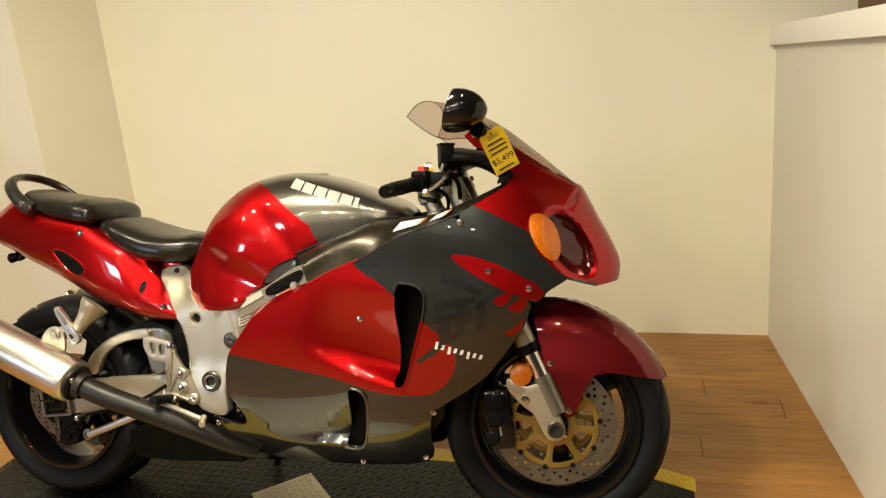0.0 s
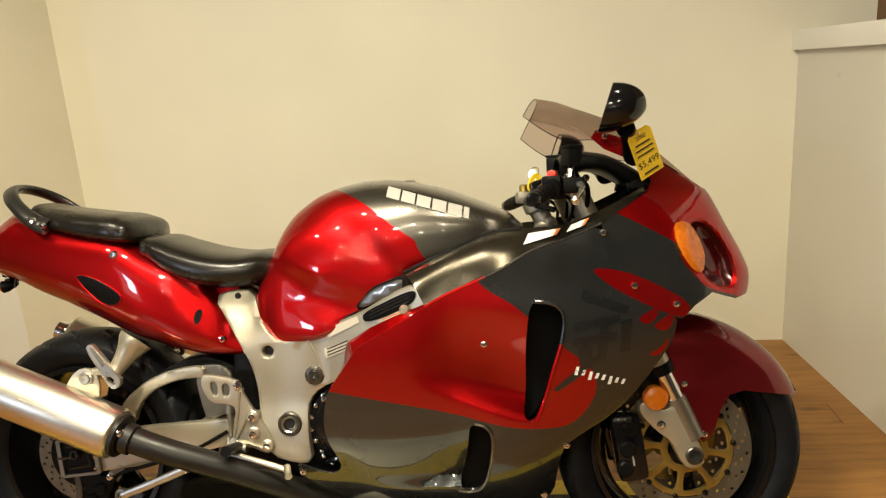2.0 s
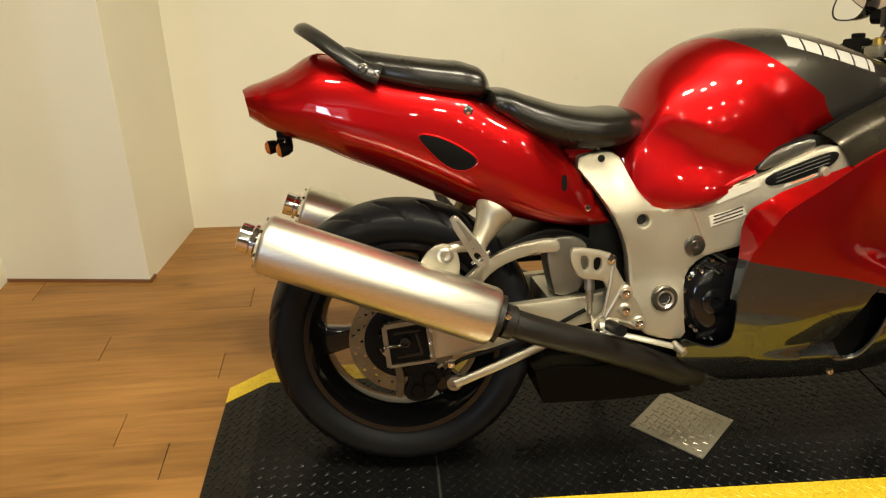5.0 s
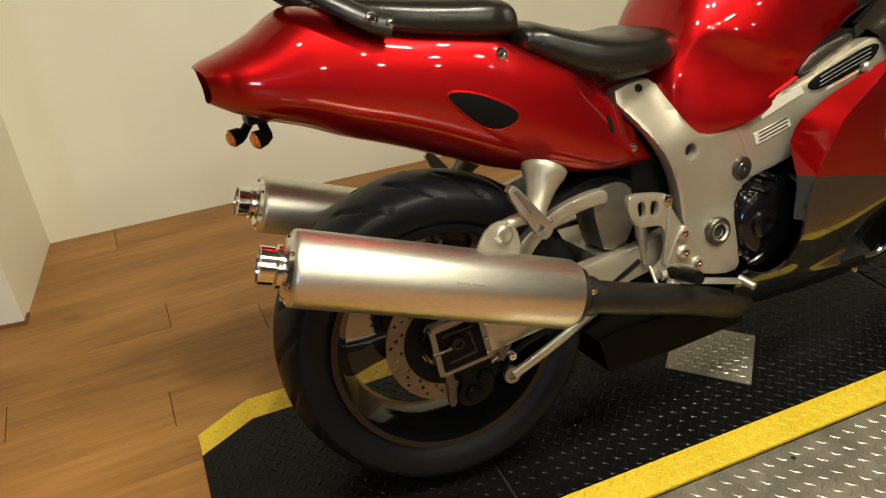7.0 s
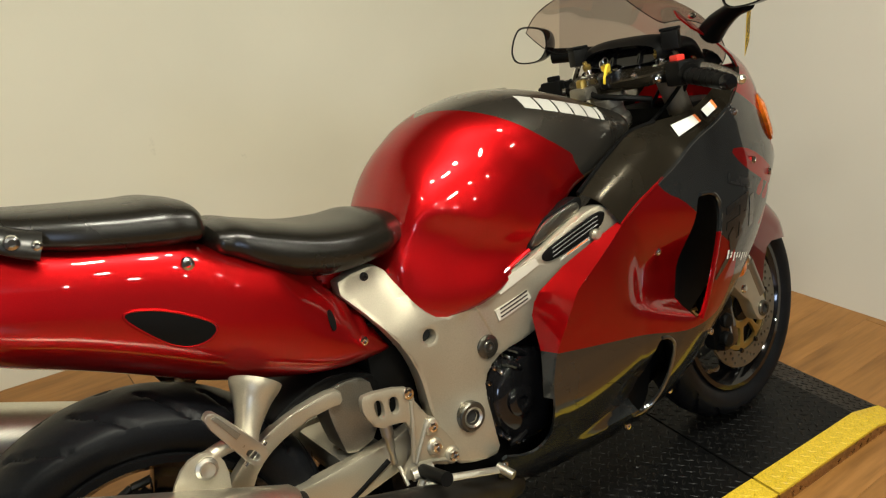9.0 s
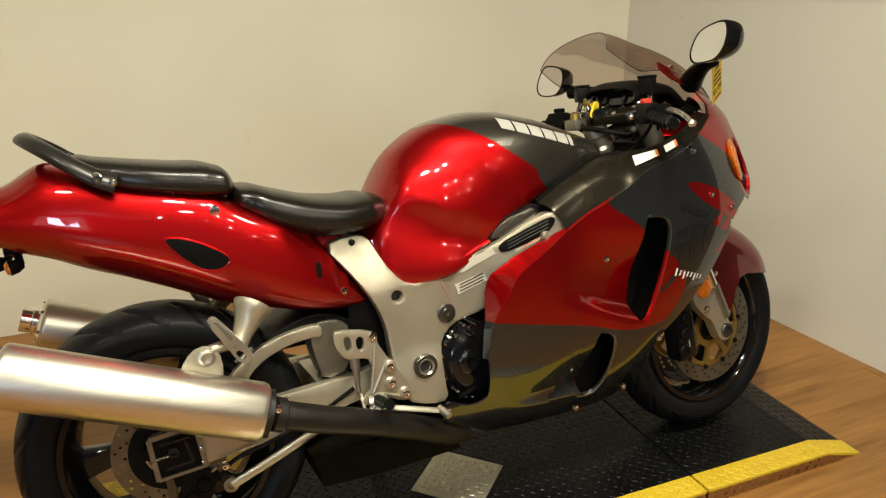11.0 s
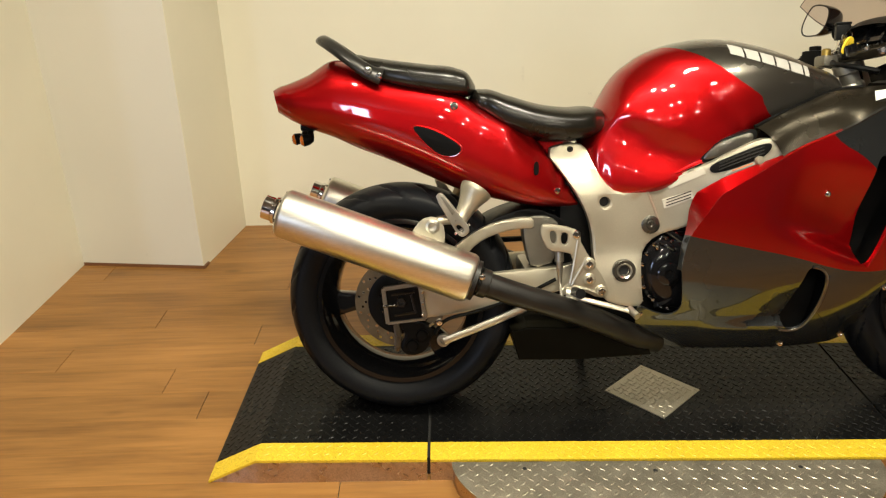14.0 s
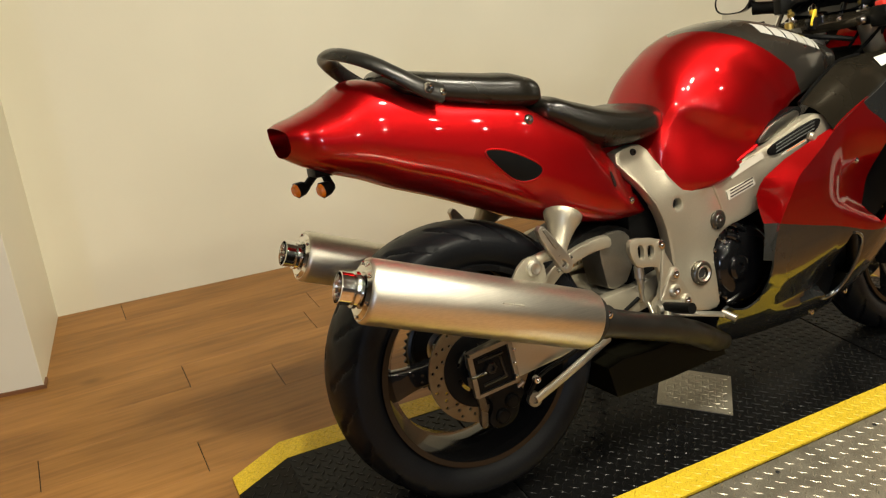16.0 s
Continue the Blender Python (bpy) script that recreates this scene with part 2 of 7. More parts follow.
fr = None
for y0, y1, z0, z1 in ((-7.0, -4.8, 1.05, 1.12), (-7.0, -4.8, 2.58, 2.65), (-7.0, -6.93, 1.12, 2.58), (-4.87, -4.8, 1.12, 2.58), (-5.93, -5.87, 1.12, 2.58), (-6.93, -4.87, 1.82, 1.87)):
    fr = box_bm(-4.08, -4.02, y0, y1, z0, z1, 0.004, fr)
part("window_frame", fr, M_TRIM, win)
pane = part("pane", box_bm(-4.052, -4.046, -6.93, -4.87, 1.12, 2.58), M_GLASS, win)
pane.visible_shadow = False
tagged(part("ceiling", box_bm(-4.2, 5.7, -9.2, 1.8, CEIL_Z, CEIL_Z + 0.1), M_CEIL, None, smooth=0), "plain unseen ceiling, toned dark to cut bounce light", "ceiling", kind="structure")
# lamp housings
M_LAMPBODY = pm("lamp_white_metal", (0.8, 0.8, 0.78), 0.4)


def lathe(profile, seg=32, m=None, bm=None, closed=False):
    """Turns (r, h) pairs about the z axis."""
    own = bmesh.new()
    rings = []
    for r, h in profile:
        rings.append([own.verts.new((r * math.cos(2 * math.pi * k / seg), r * math.sin(2 * math.pi * k / seg), h)) for k in range(seg)] if r > 1e-6 else [own.verts.new((0, 0, h))])
    pairs = list(zip(rings, rings[1:])) + ([(rings[-1], rings[0])] if closed else [])
    for a, b_ in pairs:
        for k in range(seg):
            q = [a[k % len(a)], a[(k + 1) % len(a)], b_[(k + 1) % len(b_)], b_[k % len(b_)]]
            q = [v for i, v in enumerate(q) if v not in q[:i]]
            if len(q) > 2:
                own.faces.new(q)
    if m is not None:
        bmesh.ops.transform(own, matrix=m, verts=own.verts)
    return join(bm, own)


lamp0 = None
for bx, by, _ in BULBS:
    if lamp0 is None:
        lamp0 = tagged(new("ceiling_lamp"), "round white surface-mounted ceiling lamp", "lamp", "ceiling lamps")
        part("housing", lathe([(0.0, 0.0), (0.085, 0.0), (0.09, -0.01), (0.085, -0.065), (0.075, -0.07), (0.07, -0.06), (0.0, -0.055)], 28), M_LAMPBODY, lamp0)
        lamp0.location = (bx, by, CEIL_Z)
    else:
        copy_thing(lamp0, pose(bx, by, CEIL_Z))

# ledge along the side wall
ew = Vector((2.62 - 2.247, -4.5 - 1.464, 0)).normalized()
ledge = box_bm(0, 1.8, -0.022, 0.0, 0, 0.074, 0.003)
ang = math.atan2(ew.y, ew.x)
ledge_ob = tagged(part("wall_rail", ledge, M_TRIM), "white painted wooden rail board fixed to the side wall", "rail", kind="structure")
ledge_ob.matrix_world = Matrix.Translation((2.243, 1.46, 1.143)) @ Matrix.Rotation(ang, 4, "Z") @ Matrix.Rotation(radians(-2.6), 4, "Y")
# thin strip under the pier
strip = wall("baseboard", (-1.40, 1.176), (-0.872, 1.103), FLOOR_Z, FLOOR_Z + 0.0115, 0.05, pm("strip_wood", (0.16, 0.07, 0.03), 0.5), "thin brown wooden strip under the wall pier")

# ---- floor ----
floor = tagged(part("floor", box_bm(-4.2, 5.7, -9.2, 1.9, FLOOR_Z - 0.14, FLOOR_Z - 0.003), M_DARK, None, smooth=0), "warm orange-brown wood plank floor with knots", "floor", kind="structure")
PW, PL = 0.14, 1.22
JOINTS = {22: -0.535, 23: -0.915, 24: -0.244, 25: -0.492, 26: -0.04}  # board ends, row by row
plank_mesh = None
sides_bm = bmesh.new()
rng = random.Random(4)
row = 0
y = 0.455 - 22 * PW
while y < 1.62:
    x = -1.6 - rng.random() * PL
    if row in JOINTS:
        x = JOINTS[row] - 2 * PL
    join(sides_bm, box_bm(-4.2, x - 0.0011, y, y + PW, FLOOR_Z - 0.003, FLOOR_Z, 0.0))
    while x < 2.6:
        if plank_mesh is None:
            bm = box_bm(0.0011, PL - 0.0011, 0.0, PW, -0.003, 0.0, 0.0)
            bmesh.ops.bevel(bm, geom=[e for e in bm.edges if all(v.co.z > -0.001 for v in e.verts)], offset=0.0004, segments=1, affect="EDGES")
            pl = part("plank", bm, M_WOOD, floor, smooth=0)
            plank_mesh = pl.data
        else:
            pl = new("plank", plank_mesh)
            pl.parent = floor
        pl.location = (x, y, FLOOR_Z)
        x += PL
    join(sides_bm, box_bm(x + 0.0011, 5.7, y, y + PW, FLOOR_Z - 0.003, FLOOR_Z, 0.0))
    y += PW
    row += 1
tagged(part("floor_sides", sides_bm, M_WOOD, floor, smooth=0), kind="stuff")
tagged(part("floor_rear", box_bm(-4.2, 5.7, -9.2, 0.455 - 22 * PW, FLOOR_Z - 0.003, FLOOR_Z), M_WOOD, floor, smooth=0), kind="stuff")

# ---- the low lift platform ----
PT = pose(0, 0.045, 0, 0, 0, -1.4) @ Matrix.Rotation(radians(0.75), 4, "Y")
X0, X1, X2, X3 = -0.375, 0.062, 1.29, 1.725
RAMP0, RAMP1 = -0.50, 1.865
HN, YN, HF, YF = 0.303, 0.232, 0.335, 0.265  # near and far edges of the strips
H = 0.062


def top_z(x):
    """The deck's height: level between the ramps, then down to the floor."""
    if x < X0:
        return -H * (X0 - x) / (X0 - RAMP0)
    if x > X3:
        return -(H - 0.025) * (x - X3) / (RAMP1 - X3)
    return 0.0


def deck(xs, y0, y1, lift, mat, name, parent, label=""):
    """A strip of deck plate with a vertical skirt to the floor at its outer edges."""
    bm = bmesh.new()
    top = [[bm.verts.new((x, yy, top_z(x) + lift)) for yy in (y0, y1)] for x in xs]
    low = [[bm.verts.new((x, yy, min(top_z(x) + lift - 0.006, top_z(x) - 0.006))) for yy in (y0, y1)] for x in xs]
    for g, sgn in ((top, 1), (low, -1)):
        for a, b_ in zip(g, g[1:]):
            bm.faces.new([a[0], b_[0], b_[1], a[1]])
    for i in range(len(xs) - 1):
        for k in (0, 1):
            bm.faces.new([top[i][k], top[i + 1][k], low[i + 1][k], low[i][k]])
    for i in (0, -1):
        bm.faces.new([top[i][0], top[i][1], low[i][1], low[i][0]])
    return part(name, bm, mat, parent, label, smooth=0)


def treads(x0, x1, y0, y1, lift, mat, name, parent, pitch=0.031, skip=None):
    """Raised lozenges of tread plate, alternately turned."""
    verts, faces = [], []
    ln, wd, ht = 0.0125, 0.0042, 0.0016
    nx, ny = int((x1 - x0) / pitch * 2), int((y1 - y0) / pitch * 2)
    for i in range(nx):
        for j in range(ny):
            if (i + j) % 2:
                continue
            cx, cy = x0 + (i + 0.5) * pitch / 2, y0 + (j + 0.5) * pitch / 2
            if skip and skip(cx, cy):
                continue
            s = 1 if i % 2 else -1
            c45 = 0.7071
            base = len(verts)
            for u, v, h in ((-ln, 0, 0), (0, -wd, 0), (ln, 0, 0), (0, wd, 0), (-ln * 0.6, 0, ht), (0, -wd * 0.35, ht), (ln * 0.6, 0, ht), (0, wd * 0.35, ht)):
                px_, py_ = cx + (u * c45 - v * s * c45), cy + (u * s * c45 + v * c45)
                verts.append((px_, py_, top_z(px_) + lift + h))
            for f in ((4, 5, 6, 7), (0, 1, 5, 4), (1, 2, 6, 5), (2, 3, 7, 6), (3, 0, 4, 7)):
                faces.append([base + k for k in f])
    me = bpy.data.meshes.new(name)
    me.from_pydata(verts, [], faces)
    me.materials.append(mat)
    ob = new(name, me)
    ob.parent = parent
    return tagged(ob, kind="stuff")


lift = tagged(new("lift_platform"), "low black tread-plate motorcycle lift platform with yellow painted edges", "platform")
lift.matrix_world = PT
SECT = ((RAMP0, X0, X1 - 0.004), (X1 + 0.004, None, X2 - 0.004), (X2 + 0.004, X3, RAMP1))
HATCH = (0.697, 0.0, 0.136)
for s in SECT:
    xs = [v for v in s if v is not None]
    deck(xs, -YN, YF, 0.0, M_BLACKTREAD, "deck_plate", lift, "black painted tread-plate deck")
    for y0, y1 in ((-HN, -YN), (YF, HF)):
        deck(xs, y0, y1, 0.0015, M_YELLOW, "edge_strip", lift, "yellow painted tread-plate edge")
    for sgn in (-1, 1):
        bm = bmesh.new()
        yy = (HF if sgn > 0 else -HN) - sgn * 0.004
        t = [bm.verts.new((x, yy, top_z(x) - 0.006)) for x in xs]
        b_ = [bm.verts.new((x, yy + sgn * 0.012, -H - 0.02)) for x in xs]
        ti = [bm.verts.new((x, yy - sgn * 0.01, top_z(x) - 0.006)) for x in xs]
        bi = [bm.verts.new((x, yy - sgn * 0.002, -H - 0.02)) for x in xs]
        for A, B in ((t, b_), (ti, bi), (t, ti), (b_, bi)):
            for k in range(len(xs) - 1):
                bm.faces.new([A[k], A[k + 1], B[k + 1], B[k]])
        for k in (0, -1):
            bm.faces.new([t[k], ti[k], bi[k], b_[k]])
        skirt = part("skirt", bm, M_SKIRT, lift, "worn reddish-brown reflecting tread-plate side skirt", smooth=0)
        if sgn < 0:
            vs_, fs_ = [], []
            for i in range(int((xs[-1] - xs[0]) / 0.0165)):
                for j in range(3):
                    cx, cz = xs[0] + 0.010 + i * 0.0165, -0.016 - 0.0165 * j
                    if (i + j) % 2 or cz < -H - 0.004 or top_z(cx) + cz < -H + 0.004:
                        continue
                    k45 = 0.0085 * (1 if i % 2 else -1)
                    yk = yy + 0.012 * sgn * (-cz / (H + 0.02)) - 0.0004
                    zc = top_z(cx) + cz
                    base = len(vs_)
                    vs_ += [(cx - 0.0085, yk, zc - k45), (cx + 0.003, yk, zc - k45 * 0.35), (cx + 0.0085, yk, zc + k45), (cx - 0.003, yk, zc + k45 * 0.35), (cx, yk - 0.0010, zc)]
                    fs_ += [(base, base + 1, base + 4), (base + 1, base + 2, base + 4), (base + 2, base + 3, base + 4), (base + 3, base, base + 4)]
            me = bpy.data.meshes.new("skirt_treads")
            me.from_pydata(vs_, [], fs_)
            me.materials.append(M_SKIRT)
            ob = new("skirt_treads", me)
            ob.parent = skirt
            tagged(ob, kind="stuff")
    in_hatch = lambda cx, cy: abs(cx - HATCH[0]) + abs(cy - HATCH[1]) < HATCH[2] + 0.008
    treads(xs[0] + 0.004, xs[-1] - 0.004, -YN + 0.004, YF - 0.004, 0.0, M_BLACKTREAD, "deck_treads", lift, skip=in_hatch)
    for y0, y1 in ((-HN + 0.004, -YN - 0.002), (YF + 0.002, HF - 0.004)):
        treads(xs[0] + 0.004, xs[-1] - 0.004, y0, y1, 0.0015, M_YELLOW, "edge_treads", lift)
core = bmesh.new()
core = box_bm(X0, X3, -HN + 0.02, HF - 0.02, -H - 0.03, -0.0075, 0, core)
part("under_frame", core, M_DARK, lift, smooth=0)
# bare steel access plate
bm = bmesh.new()
hx, hy, hr = HATCH
vs = [bm.verts.new((hx + dx * hr, hy + dy * hr, 0.003)) for dx, dy in ((-1, 0), (0, -1), (1, 0), (0, 1))]
f = bm.faces.new(vs)
r = bmesh.ops.extrude_face_region(bm, geom=[f])
bmesh.ops.translate(bm, verts=[v for v in r["geom"] if isinstance(v, bmesh.types.BMVert)], vec=(0, 0, -0.003))
hatch = part("access_plate", bm, M_STEELTREAD, lift, "bare steel diamond-shaped tread plate", smooth=0)
treads(hx - hr, hx + hr, hy - hr, hy + hr, 0.003, M_STEELTREAD, "plate_treads", hatch, pitch=0.026, skip=lambda cx, cy: abs(cx - hx) + abs(cy - hy) > hr - 0.012)
for dx, dy in ((-1, 0), (0, -1), (1, 0), (0, 1)):
    part("screw", lathe([(0, 0.0022), (0.003, 0.0018), (0.0045, 0.0)], 10, Matrix.Translation((hx + dx * (hr - 0.012), hy + dy * (hr - 0.012), 0.003))), M_STEELTREAD, hatch)

# silver step plate against the platform's edge, with a bowed front
step = tagged(new("step_plate"), "bare silver tread-plate step with a bowed front edge, against the platform", "step")
step.matrix_world = PT
SXM, SXH, SYB, SYD, SZ = 0.655, 0.535, -0.309, 0.325, -0.002


def step_edge(n=56):
    out = []
    for k in range(n + 1):
        t = math.pi * k / n
        c, q = math.cos(t), math.sin(t)
        out.append((SXM + math.copysign(abs(c) ** (2 / 1.8), c) * SXH, SYB - SYD * q ** (2 / 1.8)))
    return out


bm = bmesh.new()
ring = step_edge()
f = bm.faces.new([bm.verts.new((x, y, SZ)) for x, y in ring])
r = bmesh.ops.extrude_face_region(bm, geom=[f])
bmesh.ops.translate(bm, verts=[v for v in r["geom"] if isinstance(v, bmesh.types.BMVert)], vec=(0, 0, -0.004))
part("plate", bm, M_STEELTREAD, step, smooth=0)
bm = bmesh.new()
inner = [(SXM + (x - SXM) * 0.992, SYB + (y - SYB) * 0.985) for x, y in ring]
hi = [bm.verts.new((x, y, SZ - 0.004)) for x, y in inner]
lo = [bm.verts.new((x, y, FLOOR_Z - 0.004)) for x, y in inner]
for k in range(len(ring) - 1):
    bm.faces.new([hi[k], hi[k + 1], lo[k + 1], lo[k]])
bm.faces.new([hi[-1], hi[0], lo[0], lo[-1]])
bm.faces.new(lo)
part("side_band", bm, M_SKIRT, step, "brown-reflecting bent steel side band", smooth=30)


def in_step(cx, cy, g=0.016):
    u, v = abs(cx - SXM) / (SXH - g), (SYB - cy) / (SYD - g)
    return v > 0.03 and u ** 1.8 + v ** 1.8 < 1


tz = top_z
top_z = lambda x: SZ
treads(SXM - SXH, SXM + SXH, SYB - SYD, SYB, 0.0, M_STEELTREAD, "treads", step, pitch=0.036, skip=lambda cx, cy: not in_step(cx, cy))
top_z = tz
for bx, by in ((0.30, -0.335), (0.62, -0.345), (0.98, -0.335), (0.65, -0.60)):
    part("screw", lathe([(0, 0.0022), (0.004, 0.0018), (0.006, 0.0)], 12, Matrix.Translation((bx, by, SZ))), M_DARK, step)

# ---- the motorcycle: paints and metals ----
M_RED = pm("candy_red_paint", (0.44, 0.0055, 0.006), 0.39, metal=0.9, var=0.10, scale=5, coat=1.0, bscale=900, grit=0.12, rvar=0.03, edge=(0.45, 0.05, 0.05))
# the candy red again, darkened for the shade on the front fender
M_RED_SHADED = pm("candy_red_shaded", (0.17, 0.006, 0.009), 0.40, metal=0.85, var=0.10, scale=5, coat=1.0, bscale=900, grit=0.12, rvar=0.03)
M_HOLLOW = pm("hollow_dark_red", (0.055, 0.003, 0.004), 0.16, metal=0.4, coat=0.6, var=0.1)
M_GREY = pm("gunmetal_grey_paint", (0.052, 0.056, 0.058), 0.26, metal=0.75, var=0.08, scale=5, coat=1.0, bscale=900, grit=0.12, rvar=0.03, edge=(0.3, 0.3, 0.3))
M_CAST = pm("dull_cast_alloy", (0.26, 0.245, 0.205), 0.40, metal=0.85, var=0.15, scale=18, bump=0.08, bscale=400, grit=0.15)
M_TANKGREY = pm("warm_grey_metallic_paint", (0.145, 0.135, 0.116), 0.29, metal=0.9, var=0.08, scale=5, coat=1.0, bscale=900, grit=0.12, rvar=0.03)
M_INNER = pm("satin_brown_grey_plastic", (0.038, 0.032, 0.022), 0.24, metal=0.7, var=0.12, scale=8, bump=0.03)
M_SEAT = pm("black_seat_vinyl", (0.0095, 0.0085, 0.0065), 0.26, var=0.2, scale=6, bump=0.08, bscale=500, grit=0.1, rvar=0.03)
M_BLACK = pm("black_plastic", (0.0045, 0.0045, 0.0045), 0.38, var=0.25, scale=15, bump=0.1, bscale=400, spec=0.10)
M_GLOSSBLACK = pm("gloss_black", (0.005, 0.005, 0.0055), 0.09, var=0.2, scale=9, spec=0.5, rvar=0.04)
M_SATINBLACK = pm("satin_black_rail", (0.020, 0.019, 0.017), 0.28, metal=0.3, var=0.15, scale=12, spec=0.6)
M_RUBBER = pm("tyre_rubber", (0.0065, 0.007, 0.0085), 0.42, var=0.25, scale=18, bump=0.12, bscale=300, grit=0.3, spec=0.14)
M_FRAME = pm("satin_silver_frame", (0.47, 0.43, 0.335), 0.36, metal=0.72, var=0.08, scale=10, bump=0.06, bscale=500, grit=0.08)
M_ALU = pm("polished_aluminium", (0.50, 0.475, 0.41), 0.34, metal=0.9, var=0.08, scale=16, bump=0.04, bscale=350, rvar=0.08)
M_BRIGHT = pm("bright_lever_alloy", (0.72, 0.69, 0.62), 0.24, metal=0.95, var=0.06, scale=20)
M_BRUSHED = pm("brushed_muffler_steel", (0.74, 0.71, 0.62), 0.37, metal=1.0, var=0.06, scale=6, bump=0.08, bscale=420, stretch=(0.05, 1, 1), rvar=0.05, grit=0.08)
M_CHROME = pm("chrome", (0.80, 0.79, 0.77), 0.10, metal=1.0, var=0.05, scale=20, rvar=0.05)
M_GOLD = pm("gold_anodised", (0.40, 0.285, 0.075), 0.35, metal=0.85, var=0.10, scale=20)
M_DISC = pm("brake_disc_steel", (0.175, 0.160, 0.125), 0.36, metal=0.8, var=0.12, scale=30, bump=0.05)
M_REARDISC = pm("brown_disc_steel", (0.17, 0.14, 0.09), 0.36, metal=0.8, var=0.25, scale=40, bump=0.05)
M_GUN = pm("dark_zinc_bolt", (0.10, 0.095, 0.080), 0.30, metal=0.85, var=0.2, scale=60)
M_PIPE = pm("heat_dulled_pipe", (0.010, 0.009, 0.0075), 0.42, metal=0.15, var=0.3, scale=20, bump=0.1)
M_AMBER = pm("amber_lens", (0.58, 0.145, 0.004), 0.25, var=0.2, scale=60, coat=0.5)
M_GUARD = pm("olive_black_guard", (0.0042, 0.0038, 0.0022), 0.48, var=0.3, scale=14, bump=0.1, spec=0.06)
M_LABEL = pm("pale_worn_label", (0.50, 0.47, 0.40), 0.5, var=0.1, scale=30)
M_DECALWHITE = pm("silver_white_decal", (0.42, 0.41, 0.38), 0.4, var=0.08)
M_WHITE = pm("white_decal", (0.80, 0.80, 0.77), 0.35, var=0.03)
M_DECAL = pm("grey_label", (0.26, 0.25, 0.23), 0.5, var=0.3, scale=240)
M_DARKDECAL = pm("dark_emblem", (0.022, 0.024, 0.026), 0.28, metal=0.6, var=0.1, coat=1.0)
M_ORANGE = pm("orange_mark", (0.75, 0.20, 0.05), 0.4, var=0.05)
M_REDPLASTIC = pm("red_switch_plastic", (0.75, 0.035, 0.02), 0.35, var=0.05)
M_TAGYELLOW = pm("yellow_card", (0.85, 0.60, 0.02), 0.6, var=0.06, scale=30)
M_INK = pm("ink", (0.03, 0.02, 0.015), 0.6)
M_TAIL = pm("red_tail_lens", (0.30, 0.01, 0.01), 0.10, coat=0.7, trans=0.3)
M_MIRROR = pm("mirror_glass", (0.86, 0.86, 0.86), 0.02, metal=1.0, var=0.01, rvar=0.01)
M_SMOKE = bpy.data.materials.new("smoked_screen")
M_SMOKE.use_nodes = True
_n, _l = M_SMOKE.node_tree.nodes, M_SMOKE.node_tree.links
_tr = _n.new("ShaderNodeBsdfTransparent")
_tr.inputs[0].default_value = (0.71, 0.62, 0.58, 1)
_gl = _n.new("ShaderNodeBsdfGlossy")
_gl.inputs["Roughness"].default_value = 0.05
_gl.inputs[0].default_value = (0.7, 0.7, 0.7, 1)
_fr = _n.new("ShaderNodeFresnel")
_fr.inputs[0].default_value = 1.3
_mx = _n.new("ShaderNodeMixShader")
_fm = _n.new("ShaderNodeMath")
_fm.operation = "MULTIPLY"
_fm.inputs[1].default_value = 0.35
_l.new(_fr.outputs[0], _fm.inputs[0])
_l.new(_fm.outputs[0], _mx.inputs[0])
_l.new(_tr.outputs[0], _mx.inputs[1])
_l.new(_gl.outputs[0], _mx.inputs[2])
_l.new(_mx.outputs[0], _n["Material Output"].inputs[0])

from mathutils.geometry import delaunay_2d_cdt

bike = tagged(new("motorcycle"), "red-grey sport motorcycle with twin mufflers, on its side stand", "motorcycle")
bike.matrix_world = Matrix.Translation((0, 0, 0.008)) @ Matrix.Rotation(radians(0.8), 4, "Y") @ Matrix.Rotation(radians(-11.5), 4, "X")
MIRROR = Matrix.Diagonal((1, -1, 1, 1))
# the front end turns about the raked steering axis
STEER = radians(5.0)
HEAD = Vector((1.205, 0, 0.93))
AXIS = Vector((-math.sin(radians(24)), 0, math.cos(radians(24))))
TURNED = Matrix.Translation(HEAD) @ Matrix.Rotation(STEER, 4, AXIS) @ Matrix.Translation(-HEAD)


def interp(keys):
    """A smooth function through (x, y) pairs."""
    xs = np.array([k[0] for k in keys], float)
    ys = np.array([k[1] for k in keys], float)
    d = np.gradient(ys, xs) if len(xs) > 2 else np.full(2, (ys[1] - ys[0]) / (xs[1] - xs[0]))

    def f(x):
        if x <= xs[0]:
            return float(ys[0])
        if x >= xs[-1]:
            return float(ys[-1])
        i = int(np.searchsorted(xs, x) - 1)
        h = xs[i + 1] - xs[i]
        t = (x - xs[i]) / h
        return float((2 * t ** 3 - 3 * t ** 2 + 1) * ys[i] + (t ** 3 - 2 * t ** 2 + t) * h * d[i] + (-2 * t ** 3 + 3 * t ** 2) * ys[i + 1] + (t ** 3 - t ** 2) * h * d[i + 1])
    return f


def chaikin(pts, times=2, closed=True):
    for _ in range(times):
        out = []
        n = len(pts)
        for i in range(n if closed else n - 1):
            a, b = pts[i], pts[(i + 1) % n]
            out += [tuple(0.75 * a[k] + 0.25 * b[k] for k in range(len(a))), tuple(0.25 * a[k] + 0.75 * b[k] for k in range(len(a)))]
        pts = out if closed else [pts[0]] + out + [pts[-1]]
    return pts


def dense(pts, step, closed=True):
    out = []
    n = len(pts)
    for i in range(n if closed else n - 1):
        a, b = pts[i], pts[(i + 1) % n]
        k = max(1, int(math.dist(a, b) / step))
        out += [tuple(a[c] + (b[c] - a[c]) * j / k for c in range(len(a))) for j in range(k)]
    return out if closed else out + [pts[-1]]


